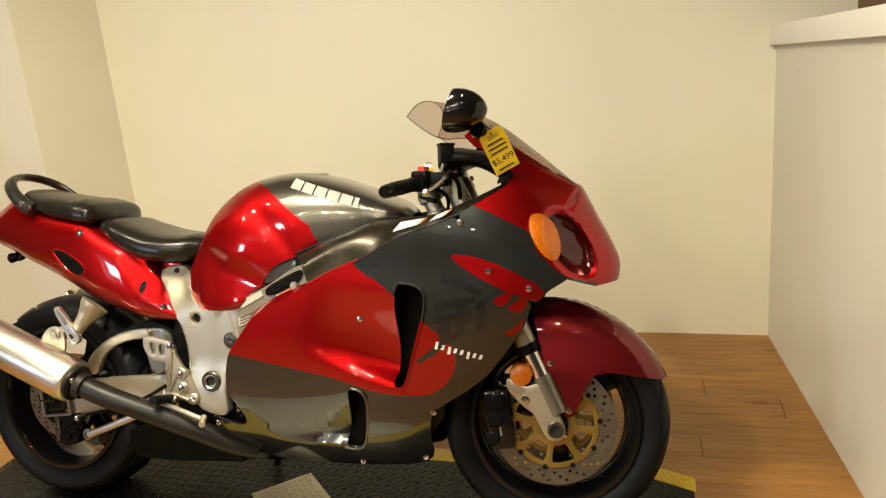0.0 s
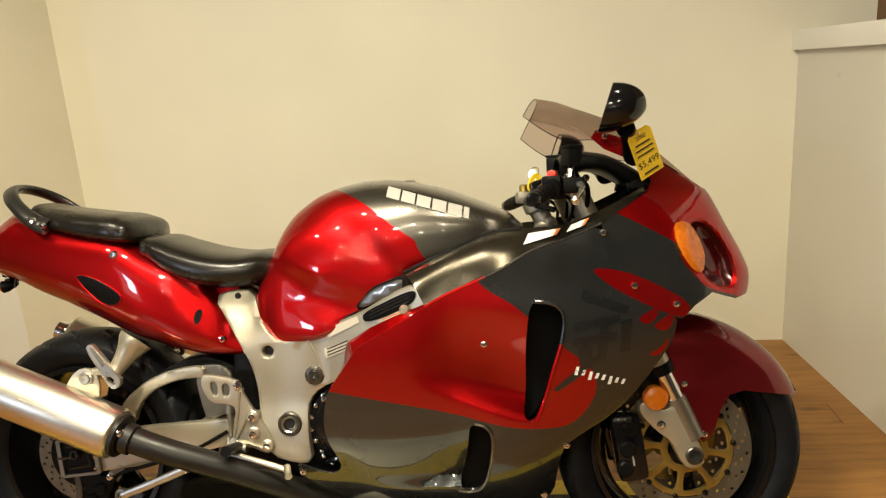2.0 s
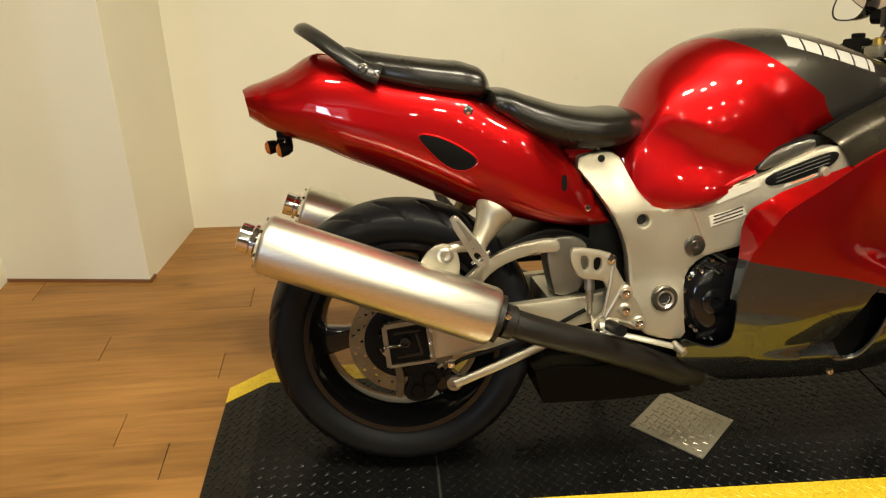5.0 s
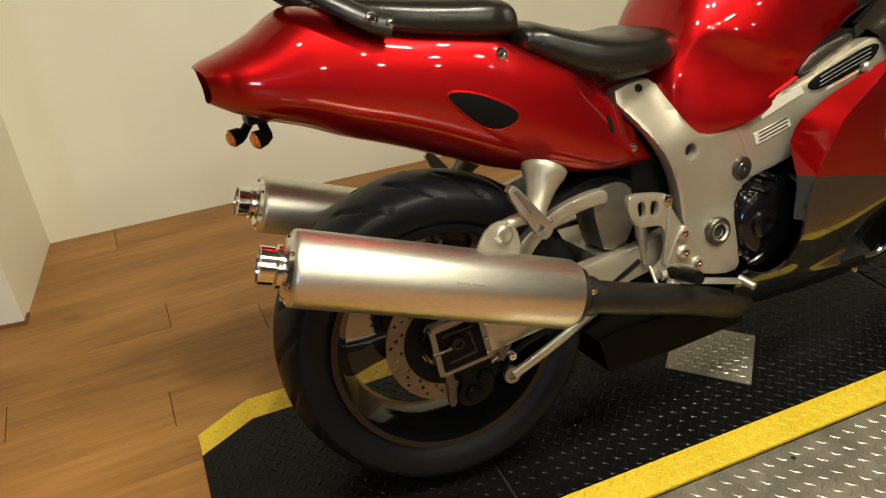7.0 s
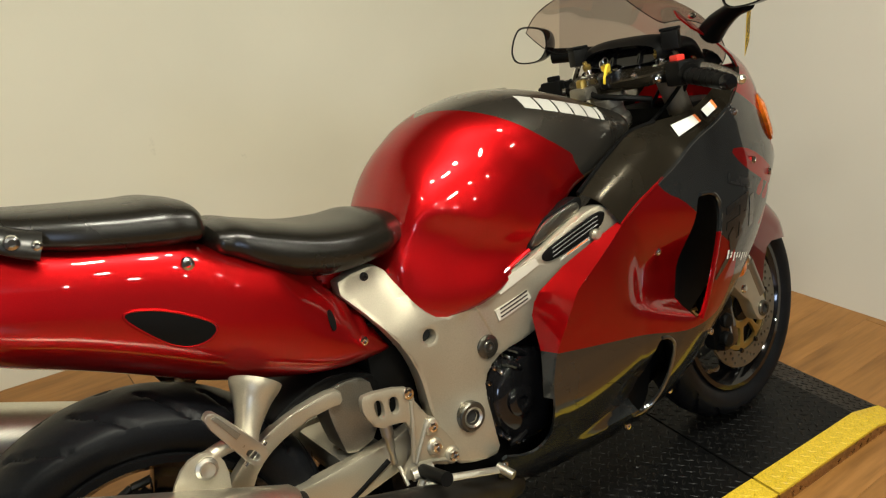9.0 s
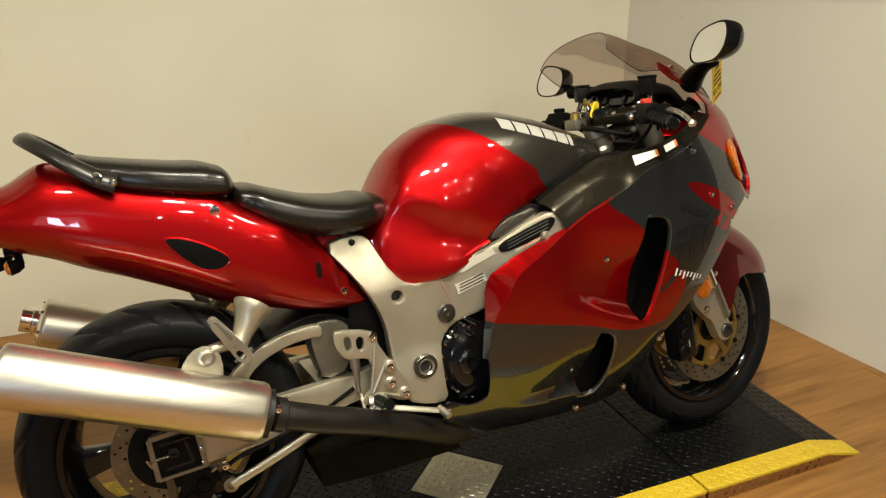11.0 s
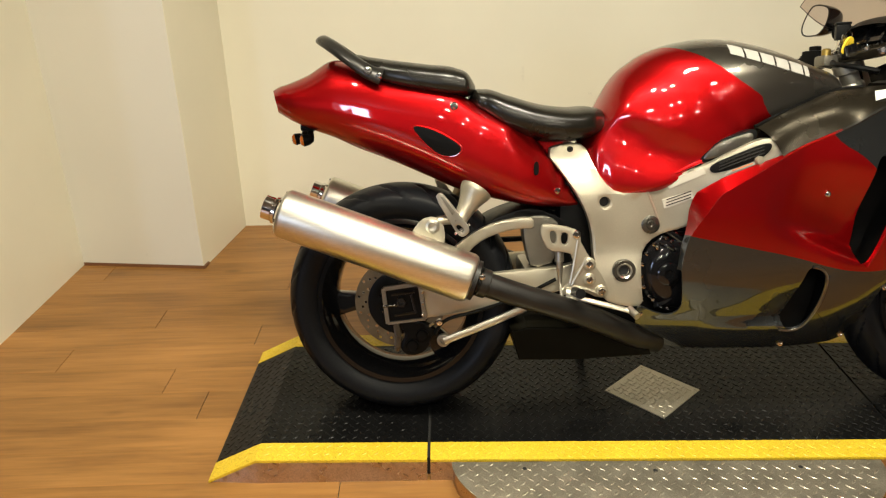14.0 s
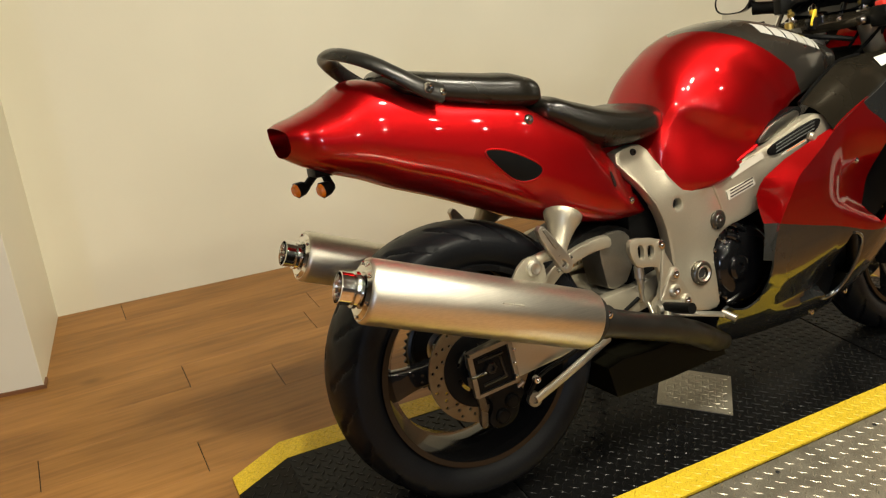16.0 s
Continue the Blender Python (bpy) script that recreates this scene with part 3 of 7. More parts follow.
def inside(p, poly):
    x, y = p
    hit = False
    j = len(poly) - 1
    for i in range(len(poly)):
        xi, yi = poly[i]
        xj, yj = poly[j]
        if (yi > y) != (yj > y) and x < (xj - xi) * (y - yi) / (yj - yi) + xi:
            hit = not hit
        j = i
    return hit


def thicken(bm, thick):
    """Gives an open skin an inner side and a rim."""
    bm.normal_update()
    skin = bm.faces[:]
    rim = [e for e in bm.edges if len(e.link_faces) == 1]
    inner = {v: bm.verts.new(v.co - v.normal * thick) for v in bm.verts[:]}
    for f in skin:
        g = bm.faces.new([inner[v] for v in reversed(f.verts)])
        g.material_index = f.material_index
    for e in rim:
        f = e.link_faces[0]
        a, b = e.verts
        lp = next(l for l in f.loops if l.edge == e)
        if lp.vert == a:
            a, b = b, a
        g = bm.faces.new([a, b, inner[b], inner[a]])
        g.material_index = f.material_index


def sheet(outline, place, cell=0.012, holes=(), zones=(), to=None, thick=0.0, sides=(1,), m=None, bm=None, round_=1):
    """A curved panel: an outline in the plane, cut by holes and paint zones, filled with fine triangles and laid on the surface place(u, v).
    to: turns a point of the drawing into the surface's own (u, v)."""
    to = to or (lambda p: p)
    loops = [chaikin(list(outline), round_) if round_ else list(outline)] + [chaikin(list(h), 2) for h in holes]
    loops = [dense([to(p) for p in dense(lp, cell)], cell) for lp in loops]
    zl = [dense([to(p) for p in dense(chaikin(list(z), 1), cell)], cell) for z, _ in zones]
    verts, edges = [], []
    for lp in loops + zl:
        b = len(verts)
        verts += [Vector(p) for p in lp]
        edges += [(b + i, b + (i + 1) % len(lp)) for i in range(len(lp))]
    us, vs = [p[0] for p in loops[0]], [p[1] for p in loops[0]]
    u0, u1, v0, v1 = min(us), max(us), min(vs), max(vs)
    for i in range(int((u1 - u0) / cell) + 1):
        for j in range(int((v1 - v0) / cell) + 1):
            p = (u0 + (i + 0.5 + 0.25 * (j % 2)) * cell, v0 + (j + 0.5) * cell)
            if inside(p, loops[0]) and not any(inside(p, h) for h in loops[1:]):
                verts.append(Vector(p))
    vo, _, fo, *_ = delaunay_2d_cdt(verts, edges, [], 0, 1e-6)
    out = bm if bm is not None else bmesh.new()
    for side in sides:
        own = bmesh.new()
        new_v = []
        for p in vo:
            x, y, z = place(p[0], p[1])
            new_v.append(own.verts.new((x, y * side, z)))
        for f in fo:
            c = (sum(vo[k][0] for k in f) / len(f), sum(vo[k][1] for k in f) / len(f))
            if not inside(c, loops[0]) or any(inside(c, h) for h in loops[1:]):
                continue
            face = own.faces.new([new_v[k] for k in f])
            for zp, (_, idx) in zip(zl, zones):
                if inside(c, zp):
                    face.material_index = idx
        bmesh.ops.dissolve_degenerate(own, dist=1e-5, edges=own.edges)
        bmesh.ops.delete(own, geom=[v for v in own.verts if not v.link_faces], context="VERTS")
        bmesh.ops.recalc_face_normals(own, faces=own.faces)
        # outside is away from the middle plane
        if sum(f.normal.y * f.calc_center_median().y for f in own.faces) < 0:
            bmesh.ops.reverse_faces(own, faces=own.faces)
        if thick:
            thicken(own, thick)
        if m is not None:
            bmesh.ops.transform(own, matrix=m, verts=own.verts)
        join(out, own)
    return out


def plate(outline, a0, a1, holes=(), cell=0.02, bevel=0.0, sides=(1,), m=None, round_=2, bm=None, offset=None):
    """A flat plate in the side plane between the distances a0 and a1 (right is minus)."""
    out = bm if bm is not None else bmesh.new()
    for side in sides:
        own = sheet(outline, lambda u, v: (u, a1 + (offset(u, v) if offset else 0), v), cell, holes, round_=round_)
        faces = own.faces[:]
        r = bmesh.ops.extrude_face_region(own, geom=faces)
        bmesh.ops.translate(own, verts=[v for v in r["geom"] if isinstance(v, bmesh.types.BMVert)], vec=(0, a0 - a1, 0))
        if bevel:
            rim = [e for e in own.edges if len(e.link_faces) == 2 and e.calc_face_angle(0) > 1.0]
            bmesh.ops.bevel(own, geom=rim, offset=bevel, segments=2, affect="EDGES", profile=0.6)
        if side < 0:
            bmesh.ops.transform(own, matrix=MIRROR, verts=own.verts)
        if m is not None:
            bmesh.ops.transform(own, matrix=m, verts=own.verts)
        join(out, own)
    return out


def tube(path, radius, seg=14, m=None, bm=None, smooth_path=True, flat=(1.0, 1.0), up=None):
    """A round (or flattened) bar along a path; radius may be one number or one a point."""
    pts = [Vector(p) for p in path]
    rad = [radius] * len(pts) if isinstance(radius, (int, float)) else list(radius)
    if smooth_path and len(pts) > 2:
        joined = chaikin([(*p, r) for p, r in zip(pts, rad)], 3, closed=False)
        pts, rad = [Vector(p[:3]) for p in joined], [p[3] for p in joined]
    own = bmesh.new()
    rings = []
    ref = Vector(up) if up else None
    for i, p in enumerate(pts):
        t = (pts[min(i + 1, len(pts) - 1)] - pts[max(i - 1, 0)]).normalized()
        if ref is None:
            ref = t.orthogonal()
        n = (ref - t * ref.dot(t)).normalized()
        ref = n if up is None else ref
        b = t.cross(n)
        rings.append([own.verts.new(p + (n * math.cos(a) * flat[0] + b * math.sin(a) * flat[1]) * rad[i]) for a in [2 * math.pi * k / seg for k in range(seg)]])
    for a, b in zip(rings, rings[1:]):
        for k in range(seg):
            own.faces.new([a[k], a[(k + 1) % seg], b[(k + 1) % seg], b[k]])
    own.faces.new(rings[0][::-1])
    own.faces.new(rings[-1])
    if m is not None:
        bmesh.ops.transform(own, matrix=m, verts=own.verts)
    return join(bm, own)


def along(p, q):
    """A pose at p whose z axis points to q."""
    d = Vector(q) - Vector(p)
    return Matrix.Translation(p) @ d.to_track_quat("Z", "Y").to_matrix().to_4x4()


def bolt(x, a, z, r=0.009, parent=None, mat=None, m=None, name="bolt"):
    """A hexagon-socket button head facing sideways."""
    s = -1 if a < 0 else 1
    mm = Matrix.Translation((x, a, z)) @ Matrix.Rotation(radians(90 if s < 0 else -90), 4, "X")
    bm = lathe([(r, -0.006), (r, 0.001), (r * 0.85, 0.0042), (r * 0.48, 0.0048), (r * 0.45, 0.001), (0, 0.001)], 14, mm)
    if m is not None:
        bmesh.ops.transform(bm, matrix=m, verts=bm.verts)
    return part(name, bm, mat or M_CHROME, parent)


class Body:
    """A lofted form along x: top, bottom and half width with rounded (super-elliptic) sections."""

    def __init__(self, rows, n_up=2.3, n_low=2.3):
        self.x0, self.x1 = rows[0][0], rows[-1][0]
        self.top, self.bot, self.w, self.mid = [interp([(r[0], r[k]) for r in rows]) for k in (1, 2, 3, 4)]
        self.nu = n_up if callable(n_up) else (lambda x: n_up)
        self.nl = n_low if callable(n_low) else (lambda x: n_low)

    def at(self, x, t):
        """t: 0 at the top, 1 at the bottom, on the right side."""
        mid, w = self.mid(x), max(0.0005, self.w(x))
        th = t * math.pi
        c, s = math.cos(th), math.sin(th)
        n = self.nu(x) if c >= 0 else self.nl(x)
        h = (self.top(x) - mid) if c >= 0 else (mid - self.bot(x))
        return x, -w * abs(s) ** (2 / n), mid + math.copysign(h * abs(c) ** (2 / n), c)

    def t(self, x, z):
        mid = self.mid(x)
        up = z >= mid
        h = max(1e-4, (self.top(x) - mid) if up else (mid - self.bot(x)))
        n = self.nu(x) if up else self.nl(x)
        k = min(1.0, abs(z - mid) / h) ** (n / 2)
        a = math.acos(k)
        return (a if up else math.pi - a) / math.pi

    def side(self, x, z, lift=0.0):
        p = self.at(x, self.t(x, z))
        return (p[0], p[1] - lift, p[2])

    def mesh(self, rings=48, seg=40, wobble=None):
        bm = bmesh.new()
        grid = []
        for i in range(rings + 1):
            u = i / rings
            x = self.x0 + (self.x1 - self.x0) * (0.5 - 0.5 * math.cos(math.pi * u))
            ring = []
            for k in range(seg):
                t = 2 * k / seg
                p = self.at(x, t if t <= 1 else 2 - t)
                q = (p[0], p[1] if t <= 1 else -p[1], p[2])
                ring.append(bm.verts.new(wobble(q) if wobble else q))
            grid.append(ring)
        for a, b in zip(grid, grid[1:]):
            for k in range(seg):
                bm.faces.new([a[k], a[(k + 1) % seg], b[(k + 1) % seg], b[k]])
        bm.faces.new(grid[0][::-1])
        bm.faces.new(grid[-1])
        return bm


# ---- fairing surface ----
F_W = interp([(0.15, 0.080), (0.20, 0.134), (0.25, 0.178), (0.30, 0.206), (0.35, 0.222), (0.45, 0.236), (0.60, 0.246), (0.72, 0.243), (0.84, 0.243), (0.89, 0.235), (0.96, 0.205), (1.02, 0.165), (1.07, 0.14)])
F_XF = interp([(0.15, 1.21), (0.25, 1.27), (0.35, 1.38), (0.45, 1.50), (0.60, 1.62), (0.68, 1.660), (0.72, 1.662), (0.765, 1.645), (0.84, 1.606), (0.88, 1.586), (0.92, 1.562), (0.96, 1.515), (1.02, 1.435), (1.07, 1.36)])
F_X0 = interp([(0.15, 0.93), (0.35, 0.98), (0.60, 1.10), (0.9, 1.10), (1.07, 1.08)])
POW = 2.2


def smooth01(t):
    t = min(1.0, max(0.0, t))
    return t * t * (3 - 2 * t)


def fair_uv(p):
    x, z = p
    x0, xf = F_X0(z), F_XF(z)
    if x <= x0:
        return (x, z)
    t = min(1.0, (x - x0) / (xf - x0))
    return (x0 + (xf - x0) * math.asin(t ** (POW / 2)) * 2 / math.pi, z)


def fair(u, z, lift=0.0, hollow=0.044):
    x0, xf = F_X0(z), F_XF(z)
    w = F_W(z)
    if u <= x0:
        x, a = u, w
    else:
        s = min(1.0, (u - x0) / (xf - x0)) * math.pi / 2
        x = x0 + (xf - x0) * math.sin(s) ** (2 / POW)
        a = w * math.cos(s)
    if x < 0.95:
        # flares towards the shoulder at the rear, tucks in along the belly
        k = smooth01((z - 0.28) / 0.14)
        a += 0.022 * (0.95 - x) / 0.2 * k - 0.016 * ((0.95 - x) / 0.3) ** 2 * (1 - k)
    # scoop running into the upper duct
    zl = 0.520 - 0.35 * (x - 0.858)
    zu = 0.700 - 0.25 * (x - 1.0)
    if 0.84 < x < 1.205 and zl - 0.02 < z < zu:
        d = 0.062 * smooth01((x - 0.85) / 0.28) * smooth01((z - zl + 0.012) / 0.045) * smooth01((zu - z) / 0.16)
        front = 1.13 + (z - 0.42) * 0.27
        a -= d * (1 - smooth01((x - front + 0.012) / 0.012))
    # and the lower one
    zl2, zu2 = 0.262 + 0.10 * (x - 0.80) * (x - 0.8), 0.43
    if 0.72 < x < 1.05 and zl2 - 0.03 < z < zu2:
        d = 0.05 * (min(1.0, (x - 0.72) / 0.27)) ** 1.6 * smooth01((z - zl2 + 0.018) / 0.03) * smooth01((zu2 - z) / 0.15)
        front = 1.012 + (z - 0.25) * 0.19
        a -= d * (1 - smooth01((x - front + 0.010) / 0.010))
    # hollow round the headlamp
    if x > 1.45:
        q = ((x - 1.545) / 0.066) ** 2 + ((z - 0.770 + (x - 1.545) * 0.80) / 0.074) ** 2
        if q < 1:
            a -= hollow * smooth01((1 - q) * 1.25)
    return (x, -max(0.0, a) - lift, z)


TOP_EDGE = [(0.900, 0.684), (0.948, 0.710), (1.010, 0.735), (1.075, 0.763), (1.112, 0.788), (1.155, 0.808), (1.211, 0.823), (1.29, 0.854)]
SEAM = [(1.29, 0.854), (1.30, 0.80), (1.318, 0.745), (1.37, 0.695), (1.457, 0.645)]
UPPER_DUCT = [(1.132, 0.689), (1.165, 0.686), (1.190, 0.673), (1.202, 0.650), (1.192, 0.595), (1.170, 0.525), (1.150, 0.455), (1.133, 0.418), (1.108, 0.424), (1.118, 0.481), (1.118, 0.560), (1.122, 0.637)]
LOWER_DUCT = [(0.990, 0.416), (1.020, 0.410), (1.040, 0.385), (1.030, 0.310), (1.012, 0.250), (0.985, 0.238), (0.955, 0.252), (0.975, 0.311), (0.985, 0.378)]
SIDE = TOP_EDGE + SEAM[1:] + [(1.446, 0.59), (1.418, 0.546), (1.384, 0.501), (1.349, 0.456), (1.308, 0.420), (1.267, 0.394), (1.215, 0.362), (1.195, 0.34), (1.185, 0.28), (1.180, 0.205), (1.150, 0.178), (1.06, 0.172), (0.96, 0.170),
        (0.768, 0.168), (0.69, 0.178), (0.607, 0.212), (0.580, 0.285), (0.584, 0.318), (0.612, 0.303), (0.640, 0.291), (0.668, 0.288), (0.690, 0.308), (0.684, 0.345), (0.672, 0.385), (0.666, 0.430), (0.673, 0.478), (0.682, 0.507), (0.717, 0.555), (0.748, 0.598), (0.756, 0.604), (0.785, 0.620), (0.840, 0.649)]
RED_ZONE = [(0.60, 0.525), (0.685, 0.504), (0.812, 0.474), (0.950, 0.443), (1.06, 0.409), (1.125, 0.400), (1.180, 0.400), (1.215, 0.406), (1.250, 0.437), (1.275, 0.487), (1.262, 0.540), (1.225, 0.568), (1.190, 0.595), (1.16, 0.62), (1.125, 0.655),
            (1.085, 0.690), (1.043, 0.712), (1.008, 0.745), (0.90, 0.78), (0.6, 0.7)]
FLASH = [(1.258, 0.760), (1.326, 0.752), (1.399, 0.722), (1.490, 0.668), (1.475, 0.635), (1.432, 0.649), (1.359, 0.685), (1.299, 0.721)]
SHARDS = ([(1.360, 0.643), (1.416, 0.672), (1.404, 0.638), (1.384, 0.626)], [(1.396, 0.622), (1.428, 0.608), (1.446, 0.628), (1.444, 0.652), (1.420, 0.640)], [(1.385, 0.560), (1.420, 0.575), (1.437, 0.600), (1.432, 0.572), (1.410, 0.552)])
for side, nm in ((1, "side_fairing"), (-1, "side_fairing")):
    bm = sheet(SIDE, fair, 0.011, (UPPER_DUCT, LOWER_DUCT), ((RED_ZONE, 1), (FLASH, 1)) + tuple((z_, 1) for z_ in SHARDS), fair_uv, 0.005, (side,))
    fairing = part(nm, bm, [M_GREY, M_RED], bike, "gunmetal and red glossy side fairing with two air ducts", smooth=40)
    s = side
    # rounded bead along the top edge
    bead = [fair(*fair_uv(p), lift=-0.002) for p in dense(chaikin(TOP_EDGE, 2, False), 0.02, False)]
    for cut, mt in ((lambda x: x <= 1.035, M_RED), (lambda x: x >= 1.015, M_GREY)):
        q = [(p[0], p[1] * s, p[2] + 0.0005) for p in bead if cut(p[0])]
        part("edge_bead", tube(q, 0.0036, 8), mt, fairing)
    # folded rear edge: a facet turning in from the ridge to the frame
    FOLD = (((0.667, 0.420), (0.664, -0.238, 0.418)), ((0.674, 0.481), (0.671, -0.238, 0.478)), ((0.682, 0.506), (0.682, -0.226, 0.500)), ((0.700, 0.532), (0.694, -0.205, 0.525)), ((0.717, 0.555), (0.702, -0.190, 0.556)), ((0.735, 0.580), (0.707, -0.195, 0.580)), ((0.752, 0.602), (0.714, -0.204, 0.600)),
            ((0.785, 0.620), (0.770, -0.215, 0.635)), ((0.840, 0.649), (0.835, -0.228, 0.664)), ((0.900, 0.684), (0.900, -0.240, 0.690)))
    bm = bmesh.new()
    rows = []
    for p, q in FOLD:
        o = fair(*fair_uv(p))
        rows.append([bm.verts.new((o[0] + (q[0] - o[0]) * t, s * (o[1] + (q[1] - o[1]) * t + 0.0006), o[2] + (q[2] - o[2]) * t)) for t in (0.0, 0.06, 0.5, 1.0)])
    for a, b in zip(rows, rows[1:]):
        for q in range(3):
            f = bm.faces.new([a[q], a[q + 1], b[q + 1], b[q]])
            f.material_index = 1 if f.calc_center_median().z > 0.503 else 0
    part("rear_fold", bm, [M_GREY, M_RED], fairing, smooth=30)
    # flat black sheets for the ducts' dark depth, a blocking liner, front lips
    for hole, (dx, dz) in ((UPPER_DUCT, (1.145, 0.555)), (LOWER_DUCT, (0.995, 0.325))):
        inner = [(dx + (p[0] - dx) * 1.35, dz + (p[1] - dz) * 1.12) for p in hole]
        bm = sheet(inner, lambda u, v: (u, -0.150, v), 0.03, sides=(s,))
        part("duct_throat", bm, M_BLACK, fairing, smooth=0)
    liner = [(0.93 + (p[0] - 0.93) * 0.93, 0.47 + (p[1] - 0.47) * 0.93) for p in SIDE]
    part("liner", sheet(liner, lambda u, v: (lambda q: (q[0], min(-0.02, max(q[1] + 0.062, -0.125)), q[2]))(fair(u, v)), 0.03, to=fair_uv, sides=(s,)), M_BLACK, fairing, "black sheet added inside the fairing to block the view through")
    path = [fair(*fair_uv(p), lift=0.001) for p in ((1.140, 0.688), (1.170, 0.686), (1.193, 0.676), (1.205, 0.65), (1.195, 0.595), (1.173, 0.525), (1.154, 0.455), (1.135, 0.413))]
    for q, mt in ((path[:5], M_GREY), (path[4:], M_RED)):
        part("duct_lip", tube([(p[0], p[1] * s, p[2]) for p in q], 0.0042, 8), mt, fairing)
    path = [fair(*fair_uv(p), lift=0.001) for p in ((1.000, 0.416), (1.024, 0.411), (1.042, 0.385), (1.033, 0.310), (1.015, 0.248), (0.985, 0.234), (0.955, 0.240))]
    part("duct_lip", tube([(p[0], p[1] * s, p[2]) for p in path], 0.0036, 8), M_TANKGREY, fairing)
    # dark emblem and light script bar
    if s > 0:
        for poly in ([(1.225, 0.640), (1.325, 0.655), (1.322, 0.640), (1.225, 0.622)], [(1.285, 0.650), (1.300, 0.650), (1.292, 0.560), (1.272, 0.552)], [(1.225, 0.605), (1.318, 0.615), (1.314, 0.598), (1.222, 0.588)],
                     [(1.23, 0.575), (1.262, 0.60), (1.26, 0.535), (1.235, 0.545)], [(1.245, 0.712), (1.345, 0.672), (1.338, 0.655), (1.24, 0.690)], [(1.328, 0.640), (1.350, 0.645), (1.345, 0.575), (1.325, 0.570)], [(1.175, 0.492), (1.258, 0.560), (1.285, 0.565), (1.225, 0.512), (1.185, 0.487)]):
            part("emblem", sheet(poly, lambda u, v: fair(u, v, 0.0012), 0.012, to=fair_uv, round_=0), M_DARKDECAL, fairing, "dark plain emblem decal")
        for k in range(8):
            x0 = 1.222 + 0.0148 * k
            z0 = 0.538 - 0.0045 * k - (0.0 if k else -0.004)
            h = 0.018 if k in (0, 2, 5) else 0.011
            part("script_bar", sheet([(x0, z0 - h), (x0 + 0.0075, z0 - h - 0.001), (x0 + 0.012, z0), (x0 + 0.0055, z0 + 0.001)], lambda u, v: fair(u, v, 0.0012), 0.01, to=fair_uv, round_=0), M_WHITE, fairing, "plain white script-shaped decal")
    for bx, bz in ((1.026, 0.593), (1.358, 0.716), (1.292, 0.834), (1.452, 0.670), (1.155, 0.200), (0.985, 0.185), (1.205, 0.352), (0.592, 0.292)):
        p = fair(*fair_uv((bx, bz)))
        bolt(p[0], p[1] * s, p[2], 0.0085, fairing)

# nose with the screen's two fingers
NOSE = [(1.29, 0.857), (1.346, 0.889), (1.395, 0.918), (1.412, 0.945), (1.392, 0.985), (1.311, 1.021), (1.284, 1.048), (1.296, 1.064), (1.345, 1.050), (1.40, 1.020), (1.46, 0.980), (1.505, 0.948), (1.545, 0.922)]
NOSE_LOW = [(1.604, 0.666), (1.54, 0.688), (1.497, 0.662), (1.468, 0.634), (1.450, 0.639), (1.362, 0.689), (1.309, 0.742), (1.292, 0.800)]
front_line = [(F_XF(z), z) for z in np.linspace(0.915, 0.672, 16)]
NOSE_RED = [(1.20, 0.93), (1.322, 0.876), (1.431, 0.819), (1.470, 0.795), (1.462, 0.770), (1.506, 0.719), (1.530, 0.697), (1.60, 0.675), (1.68, 0.64), (1.75, 0.7), (1.7, 1.1), (1.2, 1.15)]
# zone inside the nose hollow, in a darker glossy red
HOLLOW = [(1.545 + 0.056 * math.cos(a), 0.770 - 0.045 * math.cos(a) + 0.062 * math.sin(a)) for a in np.linspace(0, 2 * math.pi, 28, endpoint=False)]
bm = sheet(NOSE + front_line + NOSE_LOW, lambda u, v: fair(u, v, -0.0025), 0.011, (), ((NOSE_RED, 1), ([(p[0], p[1]) for p in FLASH], 1), (HOLLOW, 2)), fair_uv, 0.004, (1, -1), round_=0)
for v in bm.verts:
    if v.co.y > 0 and v.co.z > 0.93:
        k = smooth01((v.co.z - 0.93) / 0.1)
        v.co.z -= 0.045 * k
        v.co.y += 0.012 * k
bmesh.ops.remove_doubles(bm, verts=bm.verts, dist=0.0008)
nose = part("nose_fairing", bm, [M_GREY, M_RED, M_HOLLOW], bike, "red and gunmetal nose fairing with sunken headlamp hollows", smooth=40)
# black liner inside the nose
LINER = [(1.300, 0.862), (1.346, 0.892), (1.395, 0.922), (1.412, 0.945), (1.430, 0.958), (1.468, 0.945), (1.465, 0.900), (1.440, 0.860), (1.425, 0.730), (1.362, 0.705), (1.313, 0.748), (1.297, 0.800)]
for s in (1, -1):
    bm = sheet(LINER, lambda u, v: fair(u, v, -0.010), 0.014, to=fair_uv, thick=0.002, sides=(s,), round_=0)
    for v in bm.verts:
        k = smooth01((v.co.z - 0.93) / 0.1) if v.co.y > 0 else 0.0
        v.co.z -= 0.045 * k
        v.co.y += 0.012 * k
    part("nose_liner", bm, M_BLACK, nose, "black plastic liner inside the nose", smooth=60)
for s in (1, -1):
    bm = sheet([(1.453, 0.846), (1.475, 0.852), (1.500, 0.838), (1.520, 0.800), (1.527, 0.762), (1.517, 0.733), (1.494, 0.740), (1.470, 0.772), (1.454, 0.808)], lambda u, v: fair(u, v, 0.001 + 0.009 * smooth01(1.15 * (1 - ((v - 0.790) / 0.062) ** 2 - ((fair(u, v)[0] - 1.489 + (v - 0.790) * 0.40) / 0.040) ** 2)), 0.012), 0.006, to=fair_uv, thick=0.016, sides=(s,))
    part("turn_signal", bm, M_AMBER, nose, "amber turn signal lens set into the nose")

